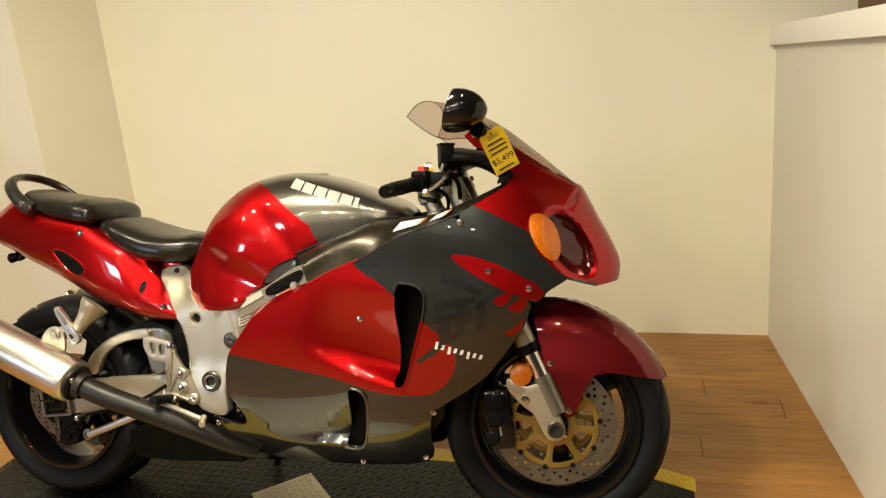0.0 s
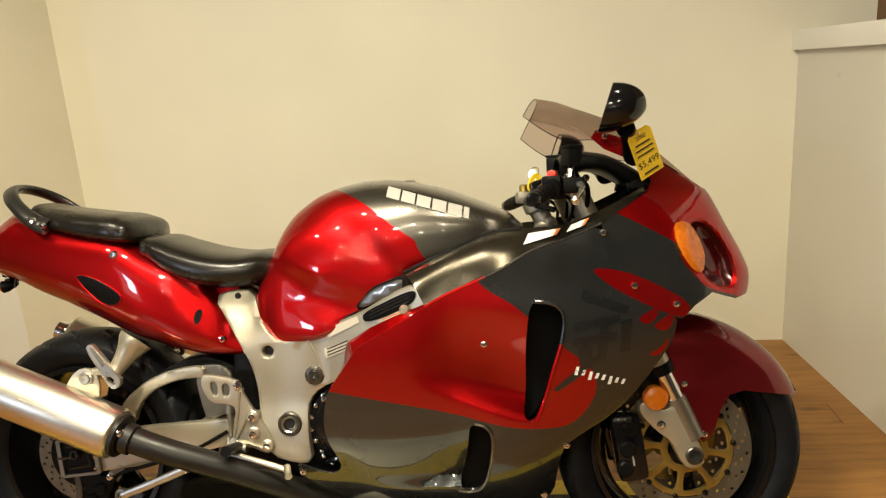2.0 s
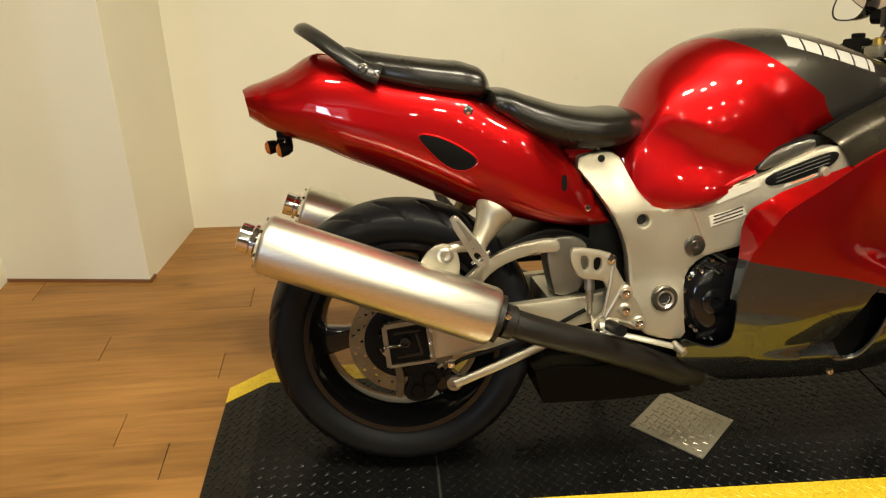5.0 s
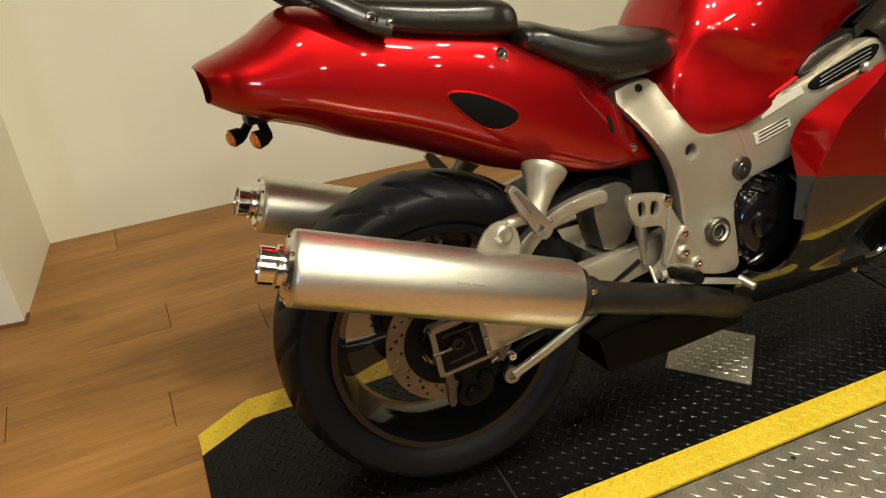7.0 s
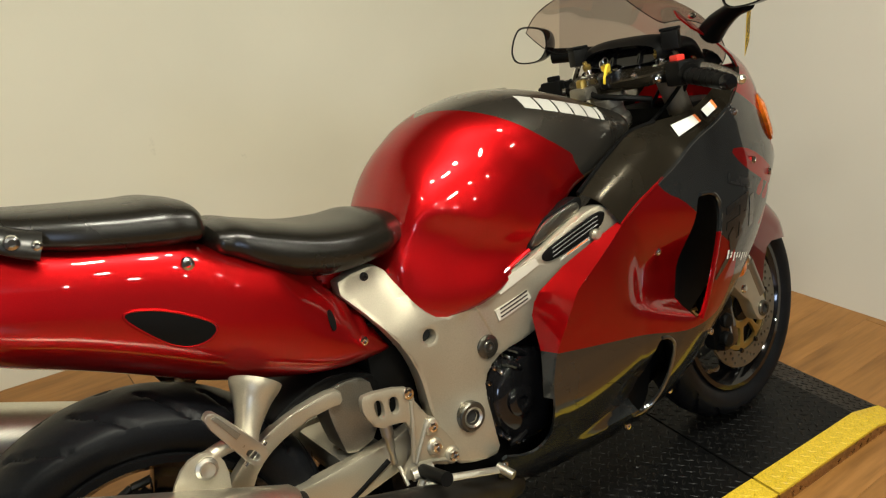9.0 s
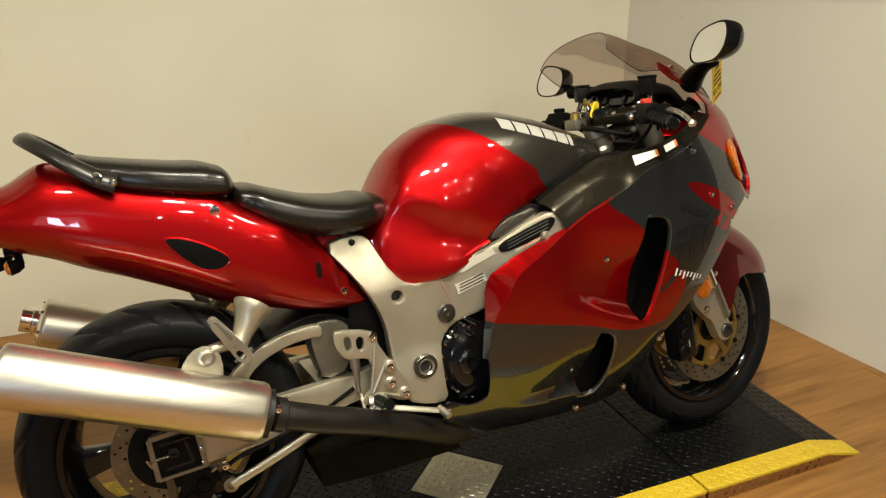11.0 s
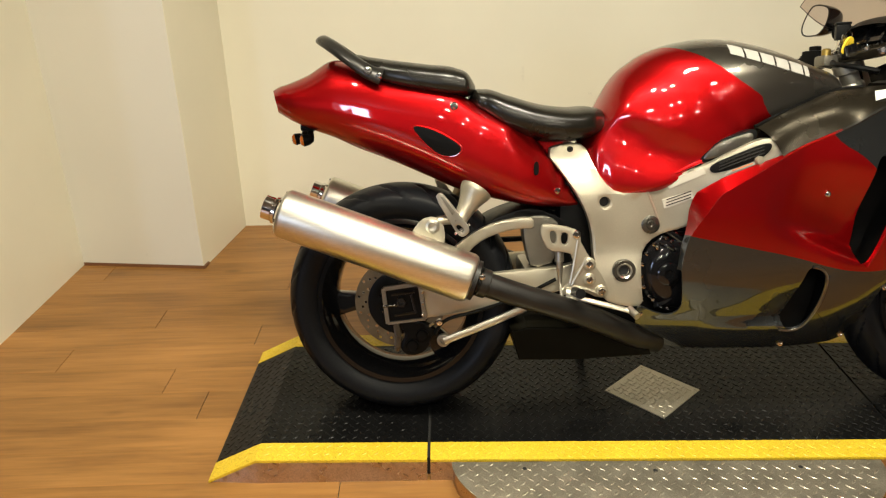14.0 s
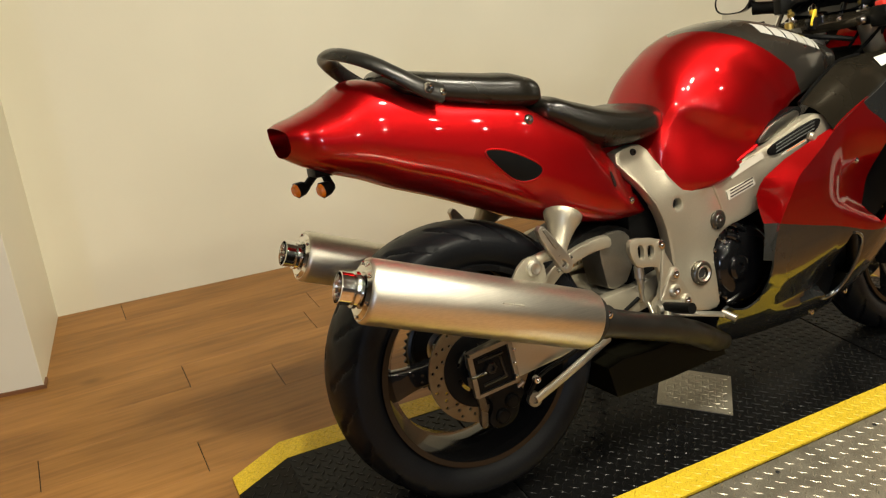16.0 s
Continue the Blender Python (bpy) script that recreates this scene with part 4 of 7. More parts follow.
# satin inner panels between fairing and tank
for s in (1, -1):
    outer = [fair(*fair_uv(p)) for p in dense(chaikin(TOP_EDGE + [(1.346, 0.889), (1.395, 0.92)], 2, False), 0.012, False)]
    inner_k = interp([(0.905, 0.755), (0.976, 0.806), (1.055, 0.838), (1.13, 0.846), (1.21, 0.852), (1.30, 0.884), (1.395, 0.93)])
    inner_a = interp([(0.905, 0.195), (0.976, 0.168), (1.055, 0.150), (1.13, 0.165), (1.21, 0.176), (1.30, 0.172), (1.395, 0.130)])
    bm = bmesh.new()
    rows = []
    for p in outer:
        q = (p[0] - 0.052 * smooth01((1.0 - p[0]) / 0.1), -inner_a(p[0]), inner_k(p[0]))
        row_ = []
        for k in range(9):
            t = k / 8
            bulge = 0.026 * math.sin(math.pi * t) * smooth01((1.16 - p[0]) / 0.14) * (0.55 + 0.45 * smooth01((p[0] - 0.90) / 0.08)) - 0.003 * math.sin(math.pi * t)
            row_.append(bm.verts.new((p[0] * (1 - t) + q[0] * t, s * (p[1] * (1 - t) + q[1] * t - bulge * 0.6), p[2] * (1 - t) + q[2] * t + bulge)))
        # down-turned inner lip
        row_.append(bm.verts.new((q[0], s * (q[1] + 0.012), q[2] - 0.05)))
        rows.append(row_)
    for a, b in zip(rows, rows[1:]):
        for k in range(9):
            bm.faces.new([a[k], a[k + 1], b[k + 1], b[k]])
    rim_ = [tuple(r[8].co) for r in rows if r[8].co.x < 1.12]
    panel = part("inner_panel", bm, M_INNER, bike, "satin brown-grey inner fairing panel", smooth=60)
    part("rubber_edge", tube([(x, y - 0.001 * s, z) for x, y, z in rim_[::3]], 0.0045, 8), M_BLACK, panel, "black rubber edging beside the tank")
    if s > 0:
        for x0, x1, mt in ((1.120, 1.185, M_WHITE), (1.185, 1.192, M_ORANGE), (1.214, 1.246, M_WHITE), (1.246, 1.254, M_ORANGE)):
            bm = bmesh.new()
            q = []
            for x, t in ((x0, 0.30), (x1, 0.30), (x1 + 0.012, 0.66), (x0 + 0.012, 0.66)):
                z_o = interp(TOP_EDGE)(x)
                o = fair(*fair_uv((x, z_o)))
                i_ = (x, -inner_a(x), inner_k(x))
                q.append(bm.verts.new((x, o[1] * (1 - t) + i_[1] * t, o[2] * (1 - t) + i_[2] * t + 0.004)))
            f = bm.faces.new(q)
            r = bmesh.ops.extrude_face_region(bm, geom=[f])
            bmesh.ops.translate(bm, verts=[v for v in r["geom"] if isinstance(v, bmesh.types.BMVert)], vec=(0, 0, 0.0012))
            part("warning_label", bm, mt, panel, "white warning label with a red end", smooth=0)

# ---- smoked screen ----
C_Z = interp([(1.180, 1.150), (1.22, 1.143), (1.27, 1.123), (1.348, 1.085), (1.44, 1.015), (1.524, 0.943), (1.562, 0.912)])
C_W = interp([(1.180, 0.161), (1.23, 0.170), (1.30, 0.156), (1.386, 0.128), (1.46, 0.098), (1.52, 0.055), (1.562, 0.006)])
C_D = interp([(1.180, 0.062), (1.215, 0.094), (1.245, 0.106), (1.30, 0.082), (1.386, 0.048), (1.46, 0.026), (1.562, 0.002)])
bm = bmesh.new()
rows = []
NU, NV = 40, 28
ROLL = Matrix.Translation((0, 0, 0.82)) @ Matrix.Rotation(radians(-5.5), 4, "X") @ Matrix.Translation((0, 0, -0.82))
for i in range(NU + 1):
    u = 1.180 + (1.562 - 1.180) * i / NU
    row_ = []
    for j in range(NV + 1):
        v = -1 + 2 * j / NV
        back = 0.042 * abs(v) ** 1.6 * (1 - i / NU) ** 3
        p = Vector((u - back, C_W(u) * math.sin(v * math.pi / 2) if abs(v) < 1 else C_W(u) * v, C_Z(u) - C_D(u) * abs(v) ** 2.2))
        row_.append(bm.verts.new(p.lerp(ROLL @ p, smooth01((1.50 - u) / 0.2))))
    rows.append(row_)
for a, b in zip(rows, rows[1:]):
    for k in range(NV):
        bm.faces.new([a[k], a[k + 1], b[k + 1], b[k]])
for v in bm.verts:
    k = smooth01((1.42 - v.co.x) / 0.2)
    v.co.y += 0.030 * k
    v.co.x -= 0.008 * k
edge_pts = [[tuple(r[0].co) for r in rows], [tuple(r[-1].co) for r in rows], [tuple(v.co) for v in rows[0]]]
screen = part("windscreen", bm, M_SMOKE, bike, "smoked brown-tinted curved windscreen", smooth=80)
screen.visible_shadow = False
for pts in edge_pts:
    part("rim", tube([pts[k] for k in range(0, len(pts), 4)] + [pts[-1]], 0.0010, 6), M_BLACK, screen, "dark polished screen edge")
for s in (1, -1):
    bolt(1.312, -0.130 * s + (0 if s > 0 else 0.012), 1.046 - (0 if s > 0 else 0.042), 0.007, nose)

# ---- tank ----
TANK = Body([(0.462, 0.72, 0.58, 0.055, 0.665), (0.478, 0.745, 0.570, 0.106, 0.672), (0.505, 0.80, 0.565, 0.125, 0.69), (0.54, 0.866, 0.560, 0.142, 0.715), (0.60, 0.922, 0.565, 0.159, 0.735), (0.66, 0.951, 0.585, 0.171, 0.750), (0.72, 0.965, 0.615, 0.174, 0.768),
             (0.79, 0.970, 0.660, 0.172, 0.790), (0.87, 0.960, 0.735, 0.166, 0.82), (0.95, 0.938, 0.765, 0.155, 0.83), (1.03, 0.907, 0.79, 0.135, 0.84), (1.10, 0.872, 0.80, 0.105, 0.835), (1.125, 0.850, 0.80, 0.06, 0.825)], interp([(0.46, 2.3), (0.72, 2.25), (0.90, 2.5), (1.12, 2.6)]), 5.0)


T_VALLEY = interp([(0.46, 0.802), (0.512, 0.772), (0.579, 0.737), (0.64, 0.704), (0.70, 0.682), (0.78, 0.672)])
T_WAIST = interp([(0.46, 0.080), (0.48, 0.097), (0.512, 0.118), (0.579, 0.139), (0.64, 0.152), (0.70, 0.160), (0.78, 0.168)])
T_PAD = interp([(0.50, 0.870), (0.56, 0.915), (0.63, 0.932), (0.70, 0.912), (0.752, 0.877), (0.79, 0.840), (0.82, 0.802), (0.84, 0.770)])


def tank_place(u, t):
    x, y, z = TANK.at(u, t)
    w, zk, zb = TANK.w(x), T_VALLEY(x), TANK.bot(x)
    fade = smooth01((0.80 - x) / 0.09) * smooth01((x - 0.478) / 0.045)
    # knee pad pressed in below a rounded ridge, down to a valley with the skirt standing out under it
    y += 0.0055 * math.exp(-((T_PAD(x) - 0.040 - z) / 0.034) ** 2) * smooth01((0.858 - x) / 0.03) * smooth01((x - 0.50) / 0.06) * min(1.0, abs(y) / 0.06)
    if z >= zk:
        k = smooth01((z - zk) / 0.055)
        yy = y if abs(y) < T_WAIST(x) else -T_WAIST(x) + (y + T_WAIST(x)) * k
    else:
        q = min(1.0, (zk - z) / max(0.01, zk - zb))
        out = 0.018 * smooth01((0.77 - x) / 0.14) * (smooth01(q / 0.72) if q < 0.72 else 1 - smooth01((q - 0.72) / 0.34))
        yy = -(T_WAIST(x) * (1 - q) + (T_WAIST(x) - 0.010) * q + out) * min(1.0, abs(y) / (0.93 * w))
    return (x, y + (yy - y) * fade, z)


t_out = [(u, 0.0) for u in np.linspace(0.464, 1.123, 40)] + [(u, 1.0) for u in np.linspace(1.123, 0.464, 40)]
RED_EDGE = [(0.40, 0.93), (0.60, 0.934), (0.643, 0.951), (0.690, 0.943), (0.764, 0.907), (0.839, 0.849), (0.901, 0.793), (0.930, 0.760), (0.96, 0.66), (0.40, 0.5)]
rz = [(0.43, 0.0), (0.62, 0.0)] + [(x, TANK.t(x, z)) for x, z in RED_EDGE[2:8]] + [(0.95, 1.1), (0.43, 1.1)]
bm = sheet(t_out, lambda u, v: tank_place(u, v), 0.009, (), ((rz, 1),), lambda p: p, 0, (1, -1), round_=0)
bmesh.ops.remove_doubles(bm, verts=bm.verts, dist=0.0006)
tank = part("fuel_tank", bm, [M_TANKGREY, M_RED], bike, "glossy red fuel tank with warm grey metallic top", smooth=50)
# rolled bead along the skirt
for s in (1, -1):
    for q, r in (([(0.474, -0.088, 0.700), (0.486, -0.098, 0.660), (0.505, -0.112, 0.622), (0.540, -0.128, 0.590), (0.600, -0.146, 0.607), (0.670, -0.158, 0.640), (0.735, -0.168, 0.672)], 0.0042),):
        part("skirt_bead", tube([(x, y * s, z) for x, y, z in q], r, 10), M_RED, tank)
        part("skirt_gasket", tube([(x, (y + 0.006) * s, z - 0.007) for x, y, z in q], 0.005, 8), M_BLACK, tank, "black seam line under the tank skirt")
# white decal blocks on the tank's flank
for k in range(6):
    x0 = 0.806 + 0.0360 * k
    wd = 0.012 if k == 5 else 0.0315
    for s in (1, -1):
        zt = lambda x: 0.953 - 0.30 * (x - 0.81)
        poly = [(x0, zt(x0) - 0.027), (x0 + wd, zt(x0 + wd) - 0.027), (x0 + wd + 0.002, zt(x0 + wd) - 0.002), (x0 + 0.002, zt(x0) - 0.002)]
        bm = sheet(poly, lambda u, v: TANK.side(u, v, 0.0012) , 0.008, sides=(s,), round_=0)
        for v in bm.verts:
            v.co.z += 0.0008
        part("white_block", bm, M_DECALWHITE, tank, "plain white decal block")
bm = lathe([(0, 0.012), (0.030, 0.012), (0.036, 0.006), (0.038, -0.01)], 28, Matrix.Translation((0.83, 0, 0.954)))
part("filler_cap", bm, M_ALU, tank, "round fuel filler cap")
# black side cover below the tank
for s in (1, -1):
    COV = [(0.727, 0.667), (0.737, 0.688), (0.768, 0.720), (0.809, 0.737), (0.852, 0.753), (0.857, 0.730), (0.842, 0.716), (0.795, 0.692), (0.750, 0.668)]
    lean_out = lambda u, v: -0.25 * (u - 0.735)
    mid_c = (sum(p[0] for p in COV) / len(COV), sum(p[1] for p in COV) / len(COV))
    cov = part("tank_side_cover", plate(COV, -0.140, -0.166, sides=(s,), bevel=0.003, offset=lean_out, round_=1), M_BLACK, bike, "grey cover in a black frame below the tank")
    part("cover_face", plate([(mid_c[0] + (x - mid_c[0]) * 0.86, mid_c[1] + (z - mid_c[1]) * 0.80) for x, z in COV], -0.150, -0.170, sides=(s,), bevel=0.004, offset=lean_out, round_=1), M_TANKGREY, cov, "grey glossy face")

# ---- tail ----
TAIL = Body([(-0.342, 0.857, 0.796, 0.070, 0.838), (-0.334, 0.862, 0.790, 0.078, 0.836), (-0.30, 0.874, 0.776, 0.090, 0.830), (-0.25, 0.894, 0.754, 0.104, 0.822), (-0.178, 0.931, 0.728, 0.116, 0.812), (-0.13, 0.922, 0.706, 0.119, 0.798), (-0.04, 0.885, 0.672, 0.124, 0.778), (0.06, 0.866, 0.630, 0.128, 0.748),
             (0.133, 0.850, 0.598, 0.131, 0.720), (0.19, 0.815, 0.580, 0.134, 0.692), (0.25, 0.785, 0.566, 0.136, 0.668), (0.33, 0.750, 0.553, 0.134, 0.646), (0.385, 0.727, 0.548, 0.124, 0.634), (0.44, 0.705, 0.547, 0.108, 0.625), (0.47, 0.695, 0.548, 0.095, 0.622)], interp([(-0.34, 2.0), (-0.20, 2.2), (-0.08, 3.2), (0.05, 4.0), (0.5, 4.0)]), interp([(-0.34, 2.4), (-0.26, 2.2), (0.12, 2.2), (0.24, 2.6), (0.32, 3.6), (0.5, 4.5)]))
# the rear stands slightly askew
ASKEW = interp([(-0.36, 0.072), (-0.20, 0.054), (-0.07, 0.030), (0.05, 0.012), (0.16, 0.0), (0.3, 0.0)])
TAIL_SEAM = interp([(0.53, 0.474), (0.558, 0.455), (0.625, 0.415), (0.700, 0.358), (0.76, 0.312)])


def seam_in(x, y, z):
    """The tail's flank, drawn in towards the frame spar and cut back under it."""
    d = TAIL_SEAM(z) - x
    cap_ = 0.052 + 0.046 * smooth01((d + 0.004) / 0.010) + 0.040 * smooth01((d - 0.004) / 0.085)
    return max(-cap_, min(cap_, y))


TAIL_BEND = lambda p: (p[0] + 0.30 * max(0.0, 0.835 - p[2]) * smooth01((-0.29 - p[0]) / 0.05) + 2.5 * p[1] ** 2 * smooth01((-0.27 - p[0]) / 0.07), seam_in(*p) + ASKEW(p[0]), p[2])


def tail_side(x, z, lift, s):
    x, y, z = TAIL.side(x, z, lift)
    return (x, seam_in(x, y, z) - (lift if seam_in(x, y, z) > y else 0.0) + ASKEW(x) * s, z)


bm = TAIL.mesh(110, 64, TAIL_BEND)
# hollow with the lamp in the blunt end
cap = max((f for f in bm.faces if len(f.verts) > 10), key=lambda f: -f.calc_center_median().x)
bmesh.ops.inset_region(bm, faces=[cap], thickness=0.007, depth=0.0)
r = bmesh.ops.extrude_discrete_faces(bm, faces=[cap])
bmesh.ops.translate(bm, verts=r["faces"][0].verts, vec=(0.035, 0, 0))
r["faces"][0].material_index = 1
tail = part("tail_cowl", bm, [M_RED, M_TAIL], bike, "glossy candy red tail cowl", smooth=50)
VENT = [(0.018, 0.768), (0.075, 0.760), (0.140, 0.724), (0.153, 0.705), (0.132, 0.687), (0.096, 0.688), (0.058, 0.720)]
for s in (1, -1):
    part("side_vent", sheet(VENT, lambda u, v: tail_side(u, v, 0.0015, s), 0.01, sides=(s,), thick=0.002, round_=2), M_BLACK, tail, "black mesh vent in the tail")
    v2 = [tail_side(x, z, 0.0005, s) for x, z in chaikin(VENT, 2)]
    part("vent_rim", tube([(p[0], p[1] * s, p[2]) for p in v2 + [v2[0]]], 0.0022, 8, smooth_path=False), M_RED, tail)
    part("slot", sheet([(0.327, 0.640), (0.341, 0.640), (0.344, 0.672), (0.330, 0.672)], lambda u, v: tail_side(u, v, 0.0015, s), 0.006, sides=(s,), round_=2, thick=0.001), M_BLACK, tail)
    p = tail_side(0.389, 0.598, 0.0, s)
    bolt(p[0], p[1] * s, p[2], 0.009, tail)
    p = tail_side(0.132, 0.811, 0.0, s)
    bolt(p[0], p[1] * s, p[2], 0.011, tail, name="seat_knob")
# two signals on short stalks under the tail
for y, dx in ((0.040, 0.016), (0.105, -0.016)):
    AT = Matrix.Translation((-0.280 + dx, y, 0.724)) @ Matrix.Rotation(radians(12), 4, "Z") @ Matrix.Rotation(radians(-100), 4, "Y")
    sig = part("tail_signal", lathe([(0.0, -0.026), (0.008, -0.024), (0.0145, -0.012), (0.0165, 0.004), (0.0, 0.004)], 18, AT), M_BLACK, tail, "small black tail turn signal")
    part("lens", lathe([(0.0150, 0.002), (0.0145, 0.006), (0.010, 0.011), (0.0, 0.013)], 18, AT), M_AMBER, sig, "amber lens")
    part("stalk", tube([(-0.250, 0.072, 0.764), (-0.258 + dx * 0.5, (y + 0.072) / 2, 0.748), (-0.262 + dx, y, 0.728)], 0.0085, 8), M_BLACK, sig)
part("plate_stay", box_bm(-0.275, -0.225, 0.045, 0.10, 0.748, 0.775, 0.006), M_BLACK, tail, "black number plate stay stub")

# ---- seats and grab rail ----
SEAT = Body([(0.172, 0.828, 0.812, 0.030, 0.822), (0.182, 0.845, 0.800, 0.085, 0.824), (0.210, 0.852, 0.782, 0.112, 0.816), (0.270, 0.836, 0.742, 0.132, 0.787), (0.350, 0.813, 0.717, 0.143, 0.764), (0.430, 0.803, 0.716, 0.140, 0.757), (0.490, 0.803, 0.724, 0.115, 0.760), (0.518, 0.791, 0.735, 0.082, 0.762), (0.530, 0.773, 0.755, 0.030, 0.764)], 3.0, 2.4)
part("rider_seat", SEAT.mesh(44, 40), M_SEAT, bike, "black vinyl rider seat, slightly worn", smooth=60)
PILL = Body([(-0.135, 0.931, 0.905, 0.030, 0.917), (-0.120, 0.941, 0.890, 0.075, 0.912), (-0.080, 0.936, 0.872, 0.100, 0.900), (-0.020, 0.927, 0.858, 0.118, 0.885), (0.070, 0.915, 0.838, 0.128, 0.870), (0.140, 0.905, 0.830, 0.128, 0.860), (0.172, 0.888, 0.833, 0.112, 0.854), (0.188, 0.863, 0.842, 0.050, 0.850)], 3.2, 2.4)
part("pillion_seat", PILL.mesh(44, 40, lambda p: (p[0], p[1] + 0.8 * ASKEW(p[0]), p[2])), M_SEAT, bike, "black vinyl pillion seat", smooth=60)
GR = [(-0.045, 0.122, 0.884), (-0.080, 0.126, 0.897), (-0.125, 0.122, 0.928), (-0.165, 0.102, 0.958), (-0.198, 0.055, 0.979), (-0.208, 0.0, 0.985)]
full = [(x, -y + ASKEW(x), z) for x, y, z in GR] + [(x, y + ASKEW(x), z) for x, y, z in GR[-2::-1]]
grab = part("grab_rail", tube(full, [0.024, 0.022] + [0.0185] * 7 + [0.022, 0.024], 14, flat=(1.0, 0.62)), M_SATINBLACK, bike, "gloss black curved pillion grab rail", smooth=60)
for s in (1, -1):
    bolt(-0.078, ASKEW(-0.078) - 0.141 * s, 0.898, 0.011, grab)
    bolt(-0.050, ASKEW(-0.05) - 0.137 * s, 0.887, 0.008, grab)

# ---- wheels ----
def tyre_bm(R, rim_r, half, groove, n=330, k=40):
    """A tyre with a rounded crown and slanted tread grooves, turning about the y axis."""
    bm = bmesh.new()
    rings = []
    for i in range(n):
        th = 2 * math.pi * i / n
        ring = []
        for j in range(k + 1):
            s = -1 + 2 * j / k
            a = abs(s)
            if a < 0.72:
                y = half * math.sin(a / 0.72 * math.radians(74)) / math.sin(math.radians(74))
                r = R - (R - rim_r) * 0.52 * (1 - math.cos(a / 0.72 * math.radians(74)))
                d = abs(((th / (2 * math.pi) * groove + a * 1.5 + (0.5 if s > 0 else 0)) % 1.0) - 0.5)
                if 0.12 < a < 0.66 and d < 0.06 + 0.05 * a:
                    r -= 0.006
            else:
                t = (a - 0.72) / 0.28
                r1 = R - (R - rim_r) * 0.52 * (1 - math.cos(math.radians(74)))
                r = r1 + (rim_r - r1) * t
                y = half * (1 + 0.03 * math.sin(math.pi * t)) - 0.018 * t * t
            ring.append(bm.verts.new((r * math.cos(th), math.copysign(y, s), r * math.sin(th))))
        rings.append(ring)
    for i in range(n):
        a, b = rings[i], rings[(i + 1) % n]
        for j in range(k):
            bm.faces.new([a[j], a[j + 1], b[j + 1], b[j]])
        bm.faces.new([a[k], a[0], b[0], b[k]])
    return bm


FLIP = Matrix.Rotation(radians(90), 4, "X")


def disc_bm(r0, r1, half, holes=0, hole_r=0.004, scallop=0.0):
    """A drilled brake disc about the y axis."""
    out = [(r1 * math.cos(2 * math.pi * k / 96), r1 * math.sin(2 * math.pi * k / 96)) for k in range(96)]
    hs = [[(r0 * math.cos(2 * math.pi * k / 60), r0 * math.sin(2 * math.pi * k / 60)) for k in range(60)]]
    for k in range(holes):
        a = 2 * math.pi * k / holes
        rr = r0 + (r1 - r0) * (0.25, 0.5, 0.75)[k % 3]
        hs.append([(rr * math.cos(a) + hole_r * math.cos(q * math.pi / 4), rr * math.sin(a) + hole_r * math.sin(q * math.pi / 4)) for q in range(8)])
    return plate(out, -half, half, hs, cell=0.02, round_=0)


def ring_windows(r0, r1, win0, win1, n, half, share=0.62, phase=0.0):
    """A carrier ring with rounded windows."""
    out = [(r1 * math.cos(2 * math.pi * k / 72), r1 * math.sin(2 * math.pi * k / 72)) for k in range(72)]
    hs = [[(r0 * math.cos(2 * math.pi * k / 40), r0 * math.sin(2 * math.pi * k / 40)) for k in range(40)]]
    for k in range(n):
        a = 2 * math.pi * (k + phase) / n
        w = math.pi / n * share
        hs.append([(rr * math.cos(b), rr * math.sin(b)) for rr, bs in ((win1, np.linspace(a - w, a + w, 6)), (win0, np.linspace(a + w * 0.9, a - w * 0.9, 5))) for b in bs])
    return plate(out, -half, half, hs, cell=0.03, round_=0, bevel=0.0012)


def rim_bm(rim_r, half):
    prof = [(rim_r + 0.006, -half), (rim_r + 0.008, -half + 0.006), (rim_r - 0.004, -half + 0.012), (rim_r - 0.016, -half + 0.022), (rim_r - 0.024, -half * 0.4), (rim_r - 0.024, half * 0.4), (rim_r - 0.016, half - 0.022), (rim_r - 0.004, half - 0.012), (rim_r + 0.008, half - 0.006), (rim_r + 0.006, half)]
    inner = [(rim_r - 0.034, half * 0.35), (rim_r - 0.034, -half * 0.35)]
    return lathe(prof + [(rim_r - 0.006, half)] + inner + [(rim_r - 0.006, -half)], 96, FLIP, closed=True)


def spoke_bm(r0, r1, w0, w1, half, angle):
    """One broad cast spoke."""
    out = [(-w0, r0), (w0, r0), (w0 * 0.8, (r0 + r1) / 2), (w1, r1), (-w1, r1), (-w0 * 0.8, (r0 + r1) / 2)]
    return plate(out, -half, half, cell=0.03, bevel=0.006, m=Matrix.Rotation(angle, 4, "Y"), round_=1)


def wheel(centre, R, rim_r, half, groove, turned, phase, label, front):
    w = new("front_wheel" if front else "rear_wheel")
    w.parent = bike
    w.matrix_local = (TURNED @ Matrix.Translation(centre)) if turned else Matrix.Translation(centre) @ Matrix.Rotation(radians(-4), 4, "Z") @ Matrix.Rotation(radians(-1.8), 4, "X")
    tagged(w, label)
    part("tyre", tyre_bm(R, rim_r + 0.004, half, groove), M_RUBBER, w, "black road tyre with slanted grooves", smooth=50)
    part("rim", rim_bm(rim_r, half - 0.006), M_GLOSSBLACK, w, "gloss black cast rim", smooth=40)
    for k in range(3):
        part("spoke", spoke_bm(0.03, rim_r - 0.018, 0.026, 0.036, 0.020, phase + k * 2 * math.pi / 3), M_GLOSSBLACK, w)
    part("hub", lathe([(0, -half + 0.004), (0.036, -half + 0.004), (0.042, -0.03), (0.048, 0), (0.042, 0.03), (0.036, half + 0.01), (0, half + 0.01)], 36, FLIP), M_GLOSSBLACK, w)
    return w


